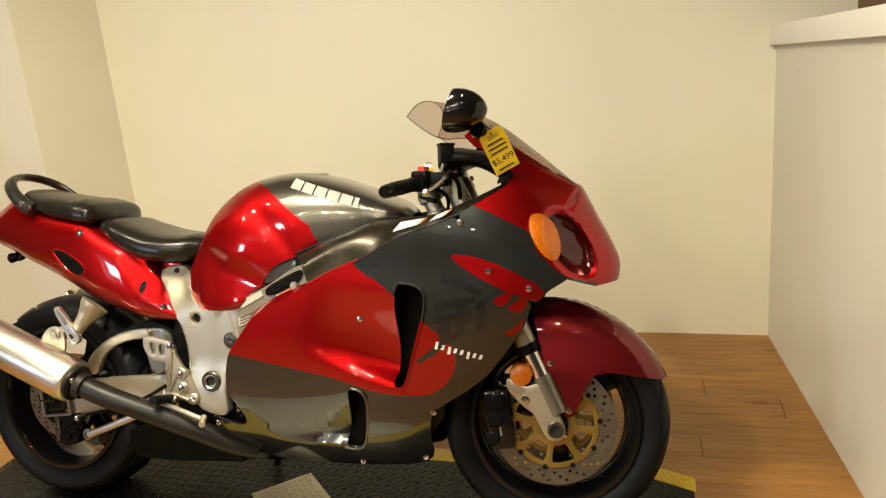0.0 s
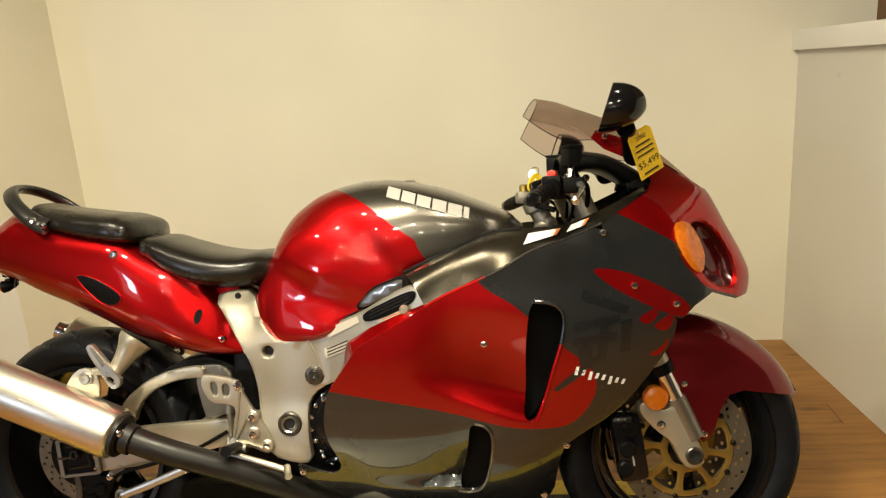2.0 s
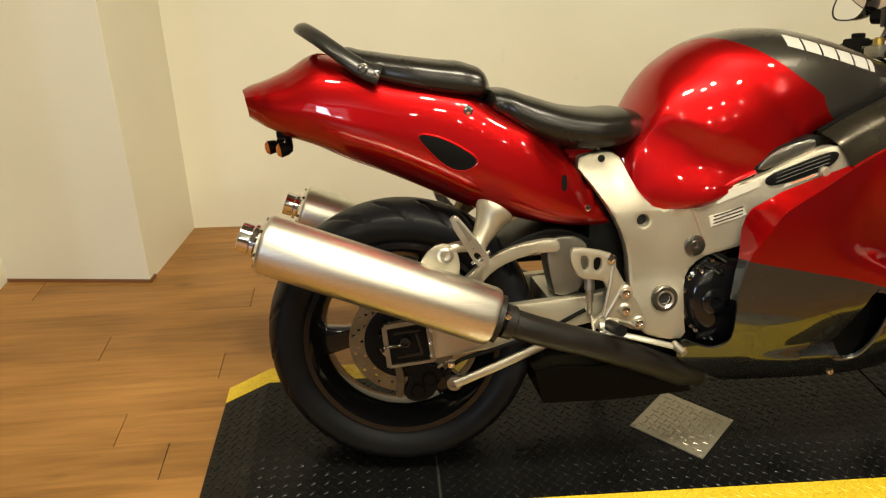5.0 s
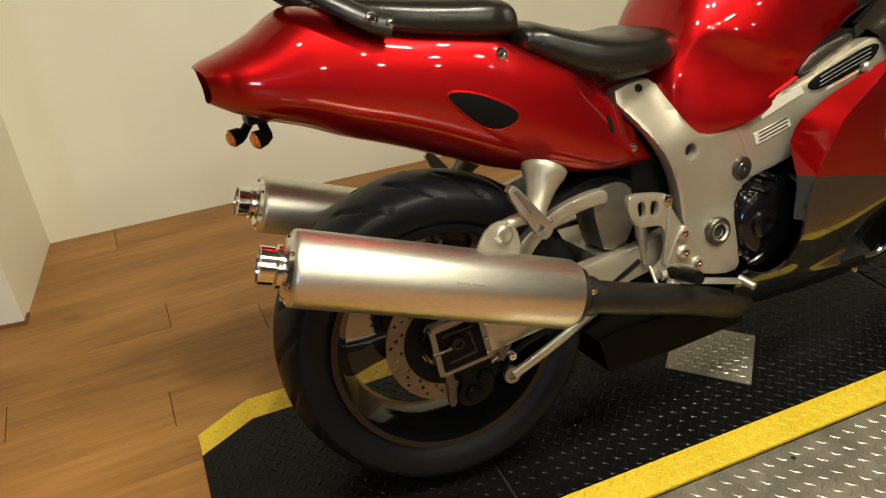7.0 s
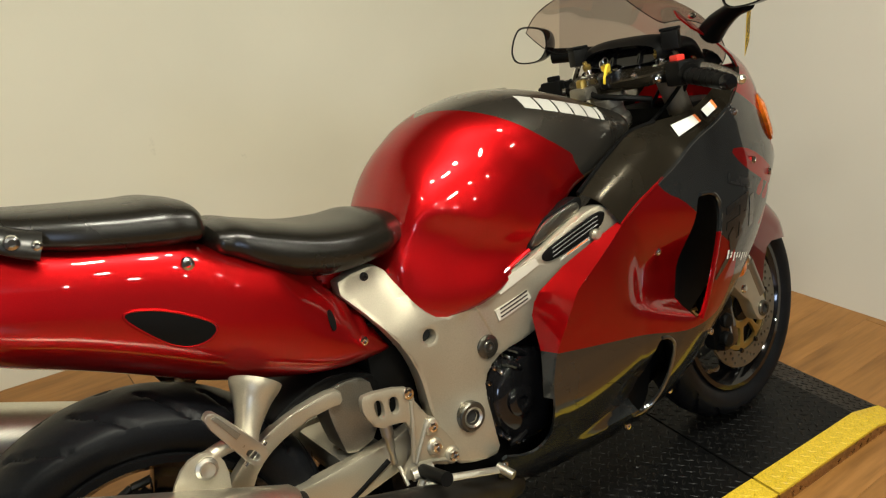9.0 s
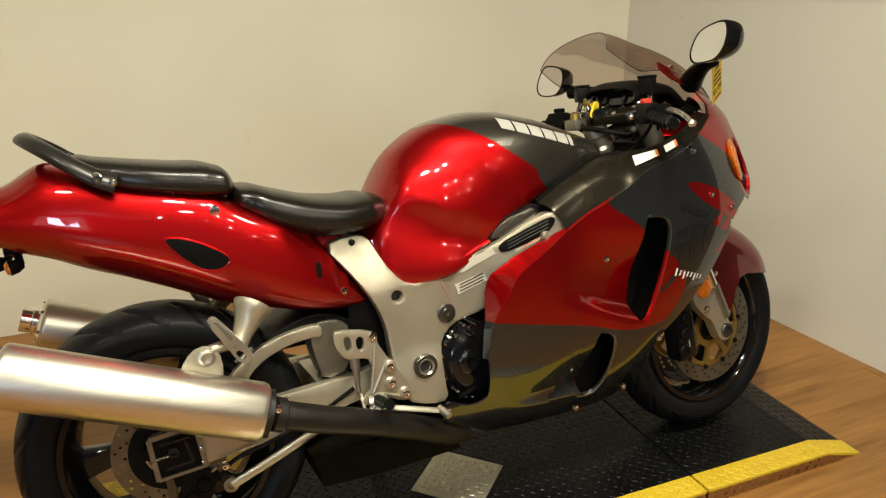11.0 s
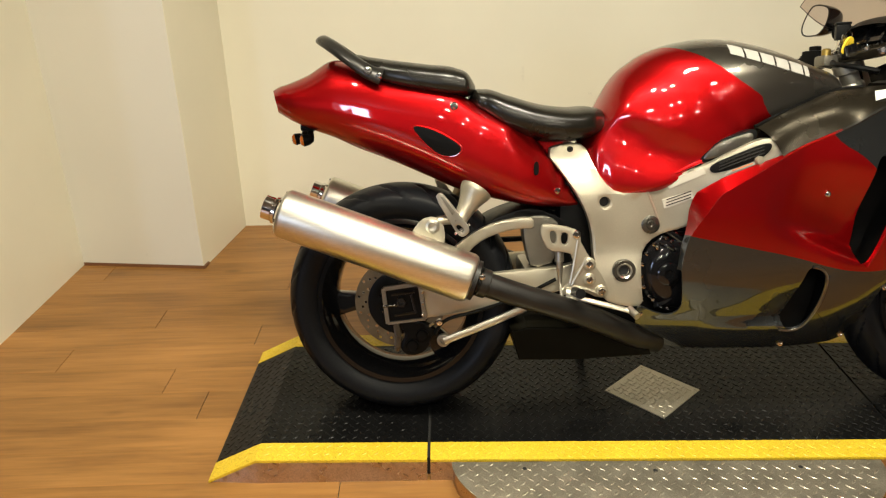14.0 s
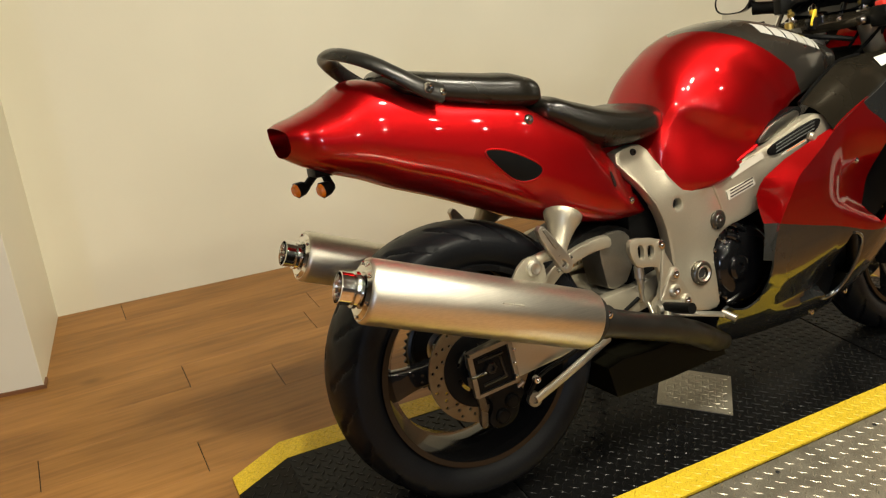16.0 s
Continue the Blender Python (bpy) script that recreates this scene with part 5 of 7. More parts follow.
REAR, FRONT = (-0.008, 0.020, 0.299), (1.489, 0.0, 0.296)
rear = wheel(REAR, 0.311, 0.216, 0.095, 19, False, 0.4, "black three-spoke rear wheel", False)
front = wheel(FRONT, 0.299, 0.216, 0.060, 16, True, 0.9, "black three-spoke front wheel", True)
d = part("brake_disc", disc_bm(0.082, 0.120, 0.0025, 48), M_REARDISC, rear, "drilled dull steel rear brake disc", smooth=30)
d.location = (0, -0.088, 0)
c = part("disc_carrier", ring_windows(0.035, 0.086, 0.048, 0.056, 5, 0.004), M_BLACK, rear)
c.location = (0, -0.088, 0)
# sprocket and chain on the far side
out = []
for k in range(80):
    r = 0.108 if k % 2 else 0.100
    out.append((r * math.cos(2 * math.pi * k / 80), r * math.sin(2 * math.pi * k / 80)))
c = part("sprocket", plate(out, -0.003, 0.003, [[(0.05 * math.cos(k), 0.05 * math.sin(k)) for k in np.linspace(0, 6.28, 24, endpoint=False)]], round_=0), M_PIPE, rear, "dark worn rear sprocket")
c.location = (0, 0.092, 0)
bm = tube([(0.0, 0.092, 0.415), (0.25, 0.092, 0.437), (0.50, 0.092, 0.44), (0.545, 0.092, 0.405), (0.50, 0.092, 0.36), (0.25, 0.092, 0.26), (0.0, 0.092, 0.205), (-0.085, 0.092, 0.245), (-0.11, 0.092, 0.311), (-0.085, 0.092, 0.378), (0.0, 0.092, 0.415)], 0.008, 8)
part("chain", bm, M_PIPE, bike, "dark oily drive chain")
for s in (-1, 1):
    d = part("brake_disc", disc_bm(0.118, 0.160, 0.0025, 60, 0.0048), M_DISC, front, "drilled steel front brake disc", smooth=30)
    d.location = (0, 0.066 * s, 0)
    c = part("disc_carrier", ring_windows(0.040, 0.116, 0.058, 0.103, 8, 0.004, 0.78, 0.3), M_GOLD, front, "gold disc carrier with windows")
    c.location = (0, 0.062 * s, 0)
    if s < 0:
        for k in range(10):
            a = 2 * math.pi * (k + 0.15) / 10
            part("rivet", lathe([(0, 0.006), (0.006, 0.005), (0.0075, 0.0), (0.0075, -0.006)], 10, Matrix.Translation((0.117 * math.cos(a), -0.067, 0.117 * math.sin(a))) @ FLIP), M_GLOSSBLACK, front)

# ---- front fork, fender and brakes (all turned with the bars) ----
fork = new("front_fork")
fork.parent = bike
fork.matrix_local = TURNED
tagged(fork, "silver upside-down front fork")
fx = lambda z: HEAD.x + 0.030 + (HEAD.z - z) * math.tan(radians(24))
for s in (-1, 1):
    y = 0.102 * s
    leg = part("outer_tube", tube([(fx(0.50), y, 0.50), (fx(0.93), y, 0.93)], 0.027, 20, smooth_path=False), M_FRAME, fork, "silver outer fork tube")
    part("inner_tube", tube([(fx(0.36), y, 0.36), (fx(0.51), y, 0.51)], 0.0215, 20, smooth_path=False), M_CHROME, leg, "chrome inner fork tube")
    part("dust_seal", lathe([(0.0285, -0.012), (0.0305, 0.0), (0.029, 0.014), (0.0, 0.014), (0.0, -0.012)], 20, along((fx(0.50), y, 0.50), (fx(0.9), y, 0.9))), M_BLACK, leg)
    foot = plate([(1.470, 0.272), (1.494, 0.264), (1.516, 0.274), (1.519, 0.300), (1.494, 0.350), (1.474, 0.405), (1.452, 0.418), (1.420, 0.402), (1.383, 0.428), (1.368, 0.420), (1.372, 0.395), (1.415, 0.350), (1.440, 0.335), (1.455, 0.300)], y - 0.020, y + 0.016, cell=0.03, bevel=0.005)
    part("axle_bracket", foot, M_FRAME, leg, "silver cast axle and caliper bracket")
    part("clamp", tube([(fx(0.335), y, 0.335), (fx(0.43), y, 0.43)], 0.0245, 18, smooth_path=False), M_CAST, leg)
    part("axle_nut", lathe([(0.021, -0.004), (0.021, 0.004), (0.018, 0.007), (0.013, 0.007), (0.012, 0.0), (0, 0.0)], 20, Matrix.Translation((1.494, y + s * 0.020, 0.297)) @ Matrix.Rotation(radians(90 if s < 0 else -90), 4, "X")), M_GUN, leg, "steel hollow axle end")
    # flat dark disc for the shade inside the hollow axle
    part("axle_bore", lathe([(0.0122, 0.0), (0.0, 0.0)], 18, Matrix.Translation((1.494, y + s * 0.0205, 0.297)) @ Matrix.Rotation(radians(90 if s < 0 else -90), 4, "X")), M_DARK, leg)
    part("pinch_bolt", lathe([(0.007, 0.0), (0.007, 0.010), (0.004, 0.011), (0, 0.008)], 8, along((1.512, y, 0.282), (1.530, y, 0.272))), M_CHROME, leg)
    bolt(1.418, y + s * 0.019, 0.372, 0.012, leg)
    cal = part("caliper", box_bm(1.315, 1.385, y - 0.020 * s - 0.032, y - 0.020 * s + 0.030, 0.235, 0.395, 0.016, m=Matrix.Translation((1.35, 0, 0.315)) @ Matrix.Rotation(radians(-8), 4, "Y") @ Matrix.Translation((-1.35, 0, -0.315))), M_GLOSSBLACK, fork, "black six-piston brake caliper")
    for k in range(3):
        part("piston_housing", lathe([(0.019, -0.010), (0.019, 0.004), (0.015, 0.008), (0.0, 0.009)], 20, Matrix.Translation((1.334 + 0.006 * k, y + s * 0.013, 0.268 + 0.046 * k)) @ Matrix.Rotation(radians(90 if s < 0 else -90), 4, "X")), M_BLACK, cal)
    part("mark_bar", box_bm(1.348, 1.352, y + s * 0.0135 - 0.0008, y + s * 0.0135 + 0.0008, 0.275, 0.315, m=Matrix.Translation((1.35, 0, 0.315)) @ Matrix.Rotation(radians(-8), 4, "Y") @ Matrix.Translation((-1.35, 0, -0.315))), M_DECAL, cal, "small plain white mark")
    for bz in (0.262, 0.385):
        bolt(1.338 + (0.315 - bz) * -0.1, y + s * 0.013, bz, 0.008, cal, M_PIPE)
    # amber reflector on its stay
    sig = part("fork_reflector", lathe([(0.0, 0.010), (0.018, 0.009), (0.027, 0.004), (0.029, -0.004), (0.029, -0.014), (0.0, -0.014)], 28, Matrix.Translation((1.408, y + s * 0.022, 0.435)) @ Matrix.Rotation(radians(90 if s < 0 else -90), 4, "X")), M_AMBER, leg, "round amber reflector")
    part("stay", tube([(1.412, y + s * 0.008, 0.44), (1.440, y, 0.45)], 0.008, 8), M_BLACK, sig)
    part("brake_hose", tube([(1.345, y - 0.02 * s, 0.39), (1.33, y - 0.02 * s, 0.45), (1.36, y - 0.04 * s, 0.56), (1.33, y - 0.05 * s, 0.68)], 0.006, 8), M_BLACK, fork, "black brake hose")
part("lower_clamp", plate([(1.27, 0.70), (1.37, 0.68), (1.38, 0.72), (1.28, 0.745)], -0.13, 0.13, bevel=0.01), M_PIPE, fork)

AX, AZ = FRONT[0], FRONT[2]
F_R = interp([(15, 0.316), (35, 0.315), (60, 0.316), (80, 0.322), (115, 0.328)])


def fend_uv(p):
    dx, dz = p[0] - AX, p[1] - AZ
    th = math.degrees(math.atan2(dz, dx))
    r, R = math.hypot(dx, dz), F_R(th)
    k = min(1.0, max(-2.6, (r - 0.235) / (R - 0.235)))
    return (th * 0.0055, (math.asin(k) if k >= 0 else k) * 0.085)


def fend(u, v):
    th = u / 0.0055
    R = F_R(th)
    q = v / 0.085
    if q >= 0:
        r, a = 0.235 + (R - 0.235) * math.sin(q), 0.084 * math.cos(q) ** 0.8 if q < math.pi / 2 else 0.0
    else:
        r, a = 0.235 + (R - 0.235) * q, 0.084 + 0.012 * min(1.0, -q)
    a -= 0.014 * smooth01((42 - th) / 25) * (1 if a > 0.02 else 0)
    t = math.radians(th)
    return (AX + r * math.cos(t), -max(0.0, a), AZ + r * math.sin(t))


def pol(th, r):
    return (AX + r * math.cos(math.radians(th)), AZ + r * math.sin(math.radians(th)))


F_OUT = [pol(t, F_R(t)) for t in range(22, 104, 5)] + [(1.432, 0.600), (1.445, 0.560), (1.452, 0.512), (1.463, 0.455), (1.490, 0.390), (1.510, 0.335), (1.525, 0.318), (1.540, 0.325), (1.552, 0.350), (1.568, 0.398), (1.590, 0.430), (1.625, 0.438), (1.690, 0.428), pol(23, 0.300)]
bm = sheet(F_OUT, fend, 0.010, (), (), fend_uv, 0.003, (1, -1), round_=0)
bmesh.ops.remove_doubles(bm, verts=bm.verts, dist=0.0006)
fender = part("front_fender", bm, M_RED_SHADED, fork, "glossy red front fender, toned darker for its shade", smooth=50)
for s in (-1, 1):
    bolt(1.482, 0.097 * s, 0.461, 0.0085, fender)
    bolt(1.527, 0.0985 * s, 0.340, 0.0085, fender)

# ---- frame ----
SPAR = [(0.358, 0.700), (0.421, 0.716), (0.462, 0.712), (0.480, 0.668), (0.503, 0.622), (0.538, 0.592), (0.596, 0.600), (0.673, 0.638), (0.743, 0.665), (0.803, 0.700), (0.855, 0.727), (0.882, 0.729), (0.918, 0.704), (0.935, 0.66), (0.90, 0.610), (0.800, 0.560), (0.742, 0.528), (0.700, 0.506), (0.655, 0.492), (0.618, 0.469),
        (0.601, 0.434), (0.603, 0.356), (0.610, 0.304), (0.564, 0.300), (0.506, 0.318), (0.491, 0.366), (0.480, 0.444), (0.474, 0.504), (0.455, 0.558), (0.415, 0.625)]
circle = lambda x, z, r, n=16: [(x + r * math.cos(2 * math.pi * k / n), z + r * math.sin(2 * math.pi * k / n)) for k in range(n)]


def spar_off(u, v):
    """The spar's outer face: leaning in below the seat, its upper arm spreading out to the steering head."""
    return -0.012 * smooth01((0.46 - v) / 0.1) - 0.009 * smooth01((u - 0.52) / 0.1) + 0.05 * smooth01((v - 0.575) / 0.14) * smooth01((0.54 - u) / 0.09) - 0.33 * max(0.0, u - 0.64)


on_spar = lambda u, v, lift: -0.138 + spar_off(u, v) - lift
for s in (1, -1):
    bm = plate(SPAR, -0.105, -0.138, [circle(0.507, 0.570, 0.013)], cell=0.02, sides=(s,), bevel=0.007, round_=1, offset=spar_off)
    spar = part("frame_spar", bm, M_FRAME, bike, "satin silver aluminium twin-spar frame", smooth=40)
    part("pivot_nut", lathe([(0.029, -0.012), (0.029, 0.003), (0.026, 0.006), (0.020, 0.006), (0.018, 0.002), (0.014, 0.002), (0.013, -0.003), (0, -0.003)], 28, Matrix.Translation((0.557, -0.153 * s, 0.397)) @ Matrix.Rotation(radians(90 * s), 4, "X")), M_GUN, spar, "dark swingarm pivot nut")
    # dark hexagon in place of the shade in the nut's socket
    part("pivot_socket", lathe([(0.0125, 0.0), (0.0, 0.0)], 6, Matrix.Translation((0.557, -0.1515 * s, 0.397)) @ Matrix.Rotation(radians(90 * s), 4, "X")), M_DARK, spar)
    part("pivot_ring", lathe([(0.0150, 0.004), (0.0190, 0.0075), (0.0205, 0.004)], 28, Matrix.Translation((0.557, -0.1535 * s, 0.397)) @ Matrix.Rotation(radians(90 * s), 4, "X"), closed=True), M_ALU, spar)
    part("engine_bolt", lathe([(0.023, -0.012), (0.023, 0.002), (0.020, 0.004), (0.012, 0.004), (0.010, 0.006), (0.005, 0.006), (0, 0.002)], 24, Matrix.Translation((0.621, -0.148 * s, 0.513)) @ Matrix.Rotation(radians(90 * s), 4, "X")), M_GUN, spar, "dark engine mounting bolt")
    # dark disc set in the spar's hole as its shade
    part("recess", lathe([(0.0, 0), (0.0135, 0)], 16, Matrix.Translation((0.507, -0.118 * s, 0.570)) @ Matrix.Rotation(radians(90 * s), 4, "X")), M_DARK, spar)
    bolt(0.425, (on_spar(0.425, 0.700, 0.0) - 0.001) * s, 0.700, 0.008, spar, M_PIPE)
    # weld ridge across the spar
    part("weld_ridge", tube([(x_, (on_spar(x_, z_, -0.001)) * s, z_) for x_, z_ in ((0.606, 0.604), (0.618, 0.578), (0.632, 0.545), (0.645, 0.512))], 0.0035, 8), M_FRAME, spar)
    # rubber-faced vent on the spar and a little knob
    v = plate([(0.748, 0.650), (0.752, 0.665), (0.810, 0.694), (0.864, 0.718), (0.880, 0.716), (0.874, 0.696), (0.858, 0.682), (0.800, 0.655), (0.760, 0.643)], -0.137, -0.143, sides=(s,), bevel=0.002, offset=spar_off)
    v = part("spar_vent", v, M_BLACK, spar, "black ribbed vent on the frame spar")
    for k in range(3):
        dz = -0.008 + 0.008 * k
        q = [(x_, on_spar(x_, z_ + dz, 0.0055) * s, z_ + dz) for x_, z_ in ((0.768, 0.660), (0.815, 0.682), (0.862, 0.702))]
        part("rib", tube(q, 0.0014, 6), M_PIPE, v)
    part("knob", lathe([(0.0, 0.022), (0.008, 0.021), (0.0115, 0.015), (0.010, 0.006), (0.007, 0.0)], 18, Matrix.Translation((0.852, on_spar(0.852, 0.676, -0.004) * s, 0.676)) @ Matrix.Rotation(radians(90 * s), 4, "X")), M_FRAME, spar, "pale adjuster knob")
    # paper labels
    if s > 0:
        lb = part("rating_label", plate([(0.652, 0.554), (0.718, 0.582), (0.712, 0.600), (0.647, 0.576)], -0.1375, -0.1412, round_=0, offset=spar_off), M_LABEL, spar, "small grey rating label", smooth=0)
        for k in range(3):
            q = [(x_, on_spar(x_, z_ + 0.0075 * k, 0.0032), z_ + 0.0075 * k) for x_, z_ in ((0.656, 0.5615), (0.684, 0.573), (0.711, 0.5845))]
            part("text_bar", tube(q, 0.0018, 4), M_INK, lb)
        part("pale_label", plate([(0.647, 0.622), (0.735, 0.656), (0.741, 0.643), (0.662, 0.604)], -0.1375, -0.1410, round_=0, offset=spar_off), M_LABEL, spar, "pale paper label on the spar", smooth=0)
        part("warning_strip", plate([(0.784, 0.641), (0.851, 0.670), (0.854, 0.677), (0.787, 0.648)], -0.1375, -0.1406, round_=0, offset=spar_off), M_LABEL, spar, "thin pale warning strip", smooth=0)
        part("strip_mark", plate([(0.796, 0.6485), (0.840, 0.6675), (0.841, 0.6705), (0.797, 0.6515)], -0.1385, -0.1412, round_=0, offset=spar_off), M_ORANGE, spar, "thin red printed line", smooth=0)

# ---- engine ----
eng = part("engine_block", box_bm(0.50, 1.06, -0.115, 0.115, 0.22, 0.585, 0.02), M_BLACK, bike, "black engine block")
part("rear_case", box_bm(0.40, 0.56, -0.09, 0.09, 0.26, 0.62, 0.02), M_BLACK, eng)
cc = lathe([(0, 0.034), (0.05, 0.033), (0.080, 0.028), (0.092, 0.020), (0.096, 0.012), (0.106, 0.008), (0.108, 0.0), (0, 0)], 48, Matrix.Translation((0.706, -0.128, 0.388)) @ FLIP)
cover = part("clutch_cover", cc, M_GLOSSBLACK, eng, "gloss black round clutch cover", smooth=40)
for k in range(10):
    a = radians(100 + 17 * k)
    bolt(0.706 + 0.101 * math.cos(a), -0.137, 0.388 + 0.101 * math.sin(a), 0.0055, cover)
for k in range(4):
    part("cooling_rib", box_bm(0.665, 0.71, -0.140, -0.120, 0.472 + 0.011 * k, 0.476 + 0.011 * k, 0.001, m=Matrix.Translation((0.69, 0, 0.5)) @ Matrix.Rotation(radians(-14), 4, "Y") @ Matrix.Translation((-0.69, 0, -0.5))), M_GLOSSBLACK, eng)
for q in ([(0.648, -0.146, 0.470), (0.668, -0.158, 0.462), (0.690, -0.150, 0.440)], [(0.655, -0.140, 0.500), (0.682, -0.152, 0.486), (0.702, -0.150, 0.470)], [(0.640, -0.142, 0.300), (0.662, -0.152, 0.308), (0.690, -0.150, 0.330)]):
    part("coolant_hose", tube(q, 0.0075, 10), M_GLOSSBLACK, eng, "gloss black hose beside the clutch cover")
for bx, bz in ((0.640, 0.455), (0.662, 0.478), (0.676, 0.470), (0.634, 0.318), (0.655, 0.300)):
    bolt(bx, -0.150, bz, 0.0055, eng)
part("cover_boss", lathe([(0.030, 0.0), (0.030, 0.006), (0.024, 0.010), (0.012, 0.010), (0.010, 0.006), (0, 0.006)], 28, Matrix.Translation((0.668, -0.160, 0.388)) @ FLIP), M_GLOSSBLACK, cover)
part("radiator", box_bm(1.12, 1.17, -0.13, 0.13, 0.26, 0.62, 0.01), M_BLACK, bike, "black radiator behind the front wheel")
part("collector", plate([(0.273, 0.236), (0.317, 0.247), (0.412, 0.244), (0.50, 0.250), (0.612, 0.225), (0.640, 0.168), (0.45, 0.158), (0.293, 0.160)], -0.14, 0.14, bevel=0.003, round_=0), M_GUARD, bike, "olive-black exhaust collector guard under the engine", smooth=0)

# ---- swingarm ----
ARM = [(-0.045, 0.345), (0.035, 0.362), (0.213, 0.383), (0.396, 0.400), (0.50, 0.425), (0.53, 0.40), (0.51, 0.360), (0.370, 0.328), (0.178, 0.282), (0.04, 0.262), (-0.045, 0.268)]
# the arm and what it carries stand slightly askew to the frame
SWING = Matrix.Translation((0.55, 0, 0)) @ Matrix.Rotation(radians(-3.0), 4, "Z") @ Matrix.Translation((-0.55, 0, 0))
for s in (1, -1):
    a_ = part("swingarm", plate(ARM, -0.098, -0.126, cell=0.03, bevel=0.006, sides=(s,), round_=0), M_FRAME, bike, "brushed aluminium swingarm")
    a_.matrix_local = SWING
    CORNERS = [(-0.050, 0.347), (0.045, 0.361), (0.058, 0.266), (-0.040, 0.254)]
    blk = part("axle_block", plate(CORNERS, -0.118, -0.131, cell=0.03, sides=(s,), round_=0), M_BLACK, a_, "greasy black chain adjuster block in an alloy frame", smooth=0)
    for k in range(4):
        (x0, z0), (x1, z1) = CORNERS[k], CORNERS[(k + 1) % 4]
        part("flange", tube([(x0, -0.133 * s, z0), (x1, -0.133 * s, z1)], 0.0075 if k != 2 else 0.005, 4, smooth_path=False), M_CAST, blk, "dull alloy flange")
    for (x0, z0), (x1, z1) in (((-0.030, 0.330), (0.030, 0.338)), ((0.022, 0.330), (0.034, 0.282)), ((-0.022, 0.275), (0.034, 0.283))):
        part("adjuster_rib", tube([(x0, -0.132 * s, z0), (x1, -0.132 * s, z1)], 0.004, 6, smooth_path=False), M_PIPE, blk)
    part("adjuster_screw", tube([(-0.052, -0.136 * s, 0.300), (-0.012, -0.136 * s, 0.305)], 0.004, 8), M_GUN, blk)
    part("axle_end", lathe([(0.015, -0.01), (0.015, 0.006), (0.012, 0.010), (0.008, 0.010), (0.007, 0.002), (0, 0.002)], 6, Matrix.Translation((-0.004, -0.133 * s, 0.312)) @ Matrix.Rotation(radians(90 * s), 4, "X")), M_PIPE, blk)
    for k in range(3):
        bolt(0.052, -0.141 * s, 0.280 + 0.030 * k, 0.004, blk)
    BRACE = [(0.100, 0.392), (0.118, 0.432), (0.145, 0.463), (0.192, 0.497), (0.243, 0.518), (0.308, 0.530), (0.338, 0.528), (0.340, 0.500), (0.311, 0.501), (0.258, 0.492), (0.211, 0.473), (0.176, 0.446), (0.158, 0.415), (0.150, 0.385)]
    part("brace", plate(BRACE, -0.098, -0.120, cell=0.02, bevel=0.005, sides=(s,), round_=1), M_FRAME, a_, "dull aluminium swingarm brace", smooth=40)
part("cross_member", box_bm(0.31, 0.40, -0.097, 0.097, 0.345, 0.395, 0.015), M_ALU, bike, "grey swingarm cross member")
part("link_housing", plate([(0.306, 0.500), (0.314, 0.527), (0.345, 0.533), (0.379, 0.529), (0.402, 0.506), (0.398, 0.412), (0.330, 0.390), (0.316, 0.440)], -0.095, -0.02, bevel=0.004, round_=1), M_CAST, bike, "grey cast linkage housing")
part("shock", lathe([(0.02, 0), (0.035, 0.01), (0.036, 0.20), (0.025, 0.22), (0.0, 0.22)], 24, along((0.42, 0.0, 0.36), (0.47, 0, 0.62))), M_BLACK, bike, "black rear shock absorber")
part("hugger", plate([(0.205, 0.510), (0.262, 0.537), (0.317, 0.552), (0.370, 0.543), (0.42, 0.515), (0.43, 0.455), (0.40, 0.45), (0.385, 0.505), (0.32, 0.527), (0.262, 0.518), (0.212, 0.496)], -0.088, 0.085, bevel=0.006), M_BLACK, bike, "black mudguard ahead of the rear wheel")
part("inner_fender", Body([(0.24, 0.66, 0.585, 0.06, 0.62), (0.34, 0.66, 0.545, 0.074, 0.60), (0.46, 0.66, 0.53, 0.074, 0.59)], 3, 3).mesh(14, 20), M_BLACK, bike, "black inner rear mudguard")
part("torque_rod", tube([(0.100, -0.098, 0.202), (0.20, -0.098, 0.240), (0.315, -0.096, 0.288)], 0.0110, 10, flat=(1.0, 0.6), up=(0, 0, 1)), M_ALU, bike, "aluminium brake torque rod")
rc = part("rear_caliper", plate([(-0.020, 0.262), (0.030, 0.258), (0.070, 0.246), (0.088, 0.226), (0.070, 0.206), (0.064, 0.178), (0.036, 0.158), (0.000, 0.160), (-0.014, 0.185), (0.004, 0.215), (-0.010, 0.240)], -0.070, -0.118, cell=0.02, bevel=0.009, round_=1), M_BLACK, bike, "black rear brake caliper")
for px_, pz_ in ((0.022, 0.188), (0.048, 0.216)):
    part("piston_cap", lathe([(0.017, -0.004), (0.017, 0.004), (0.013, 0.008), (0.0, 0.009)], 20, Matrix.Translation((px_, -0.118, pz_)) @ FLIP), M_BLACK, rc)
part("bleed_screw", tube([(0.066, -0.112, 0.238), (0.080, -0.120, 0.252)], 0.004, 8), M_ALU, rc)
rc.matrix_local = SWING
part("bracket", plate([(-0.036, 0.268), (-0.018, 0.264), (-0.006, 0.215), (-0.012, 0.165), (-0.030, 0.170), (-0.024, 0.215)], -0.100, -0.112, bevel=0.003), M_GUN, rc, "dull cast caliper bracket")
part("rod_eye", lathe([(0.017, -0.006), (0.017, 0.006), (0.009, 0.007), (0.008, 0.003), (0, 0.003)], 20, Matrix.Translation((0.104, -0.118, 0.203)) @ FLIP), M_CAST, rc, "torque rod eye")
bolt(0.100, -0.110, 0.203, 0.011, rc)
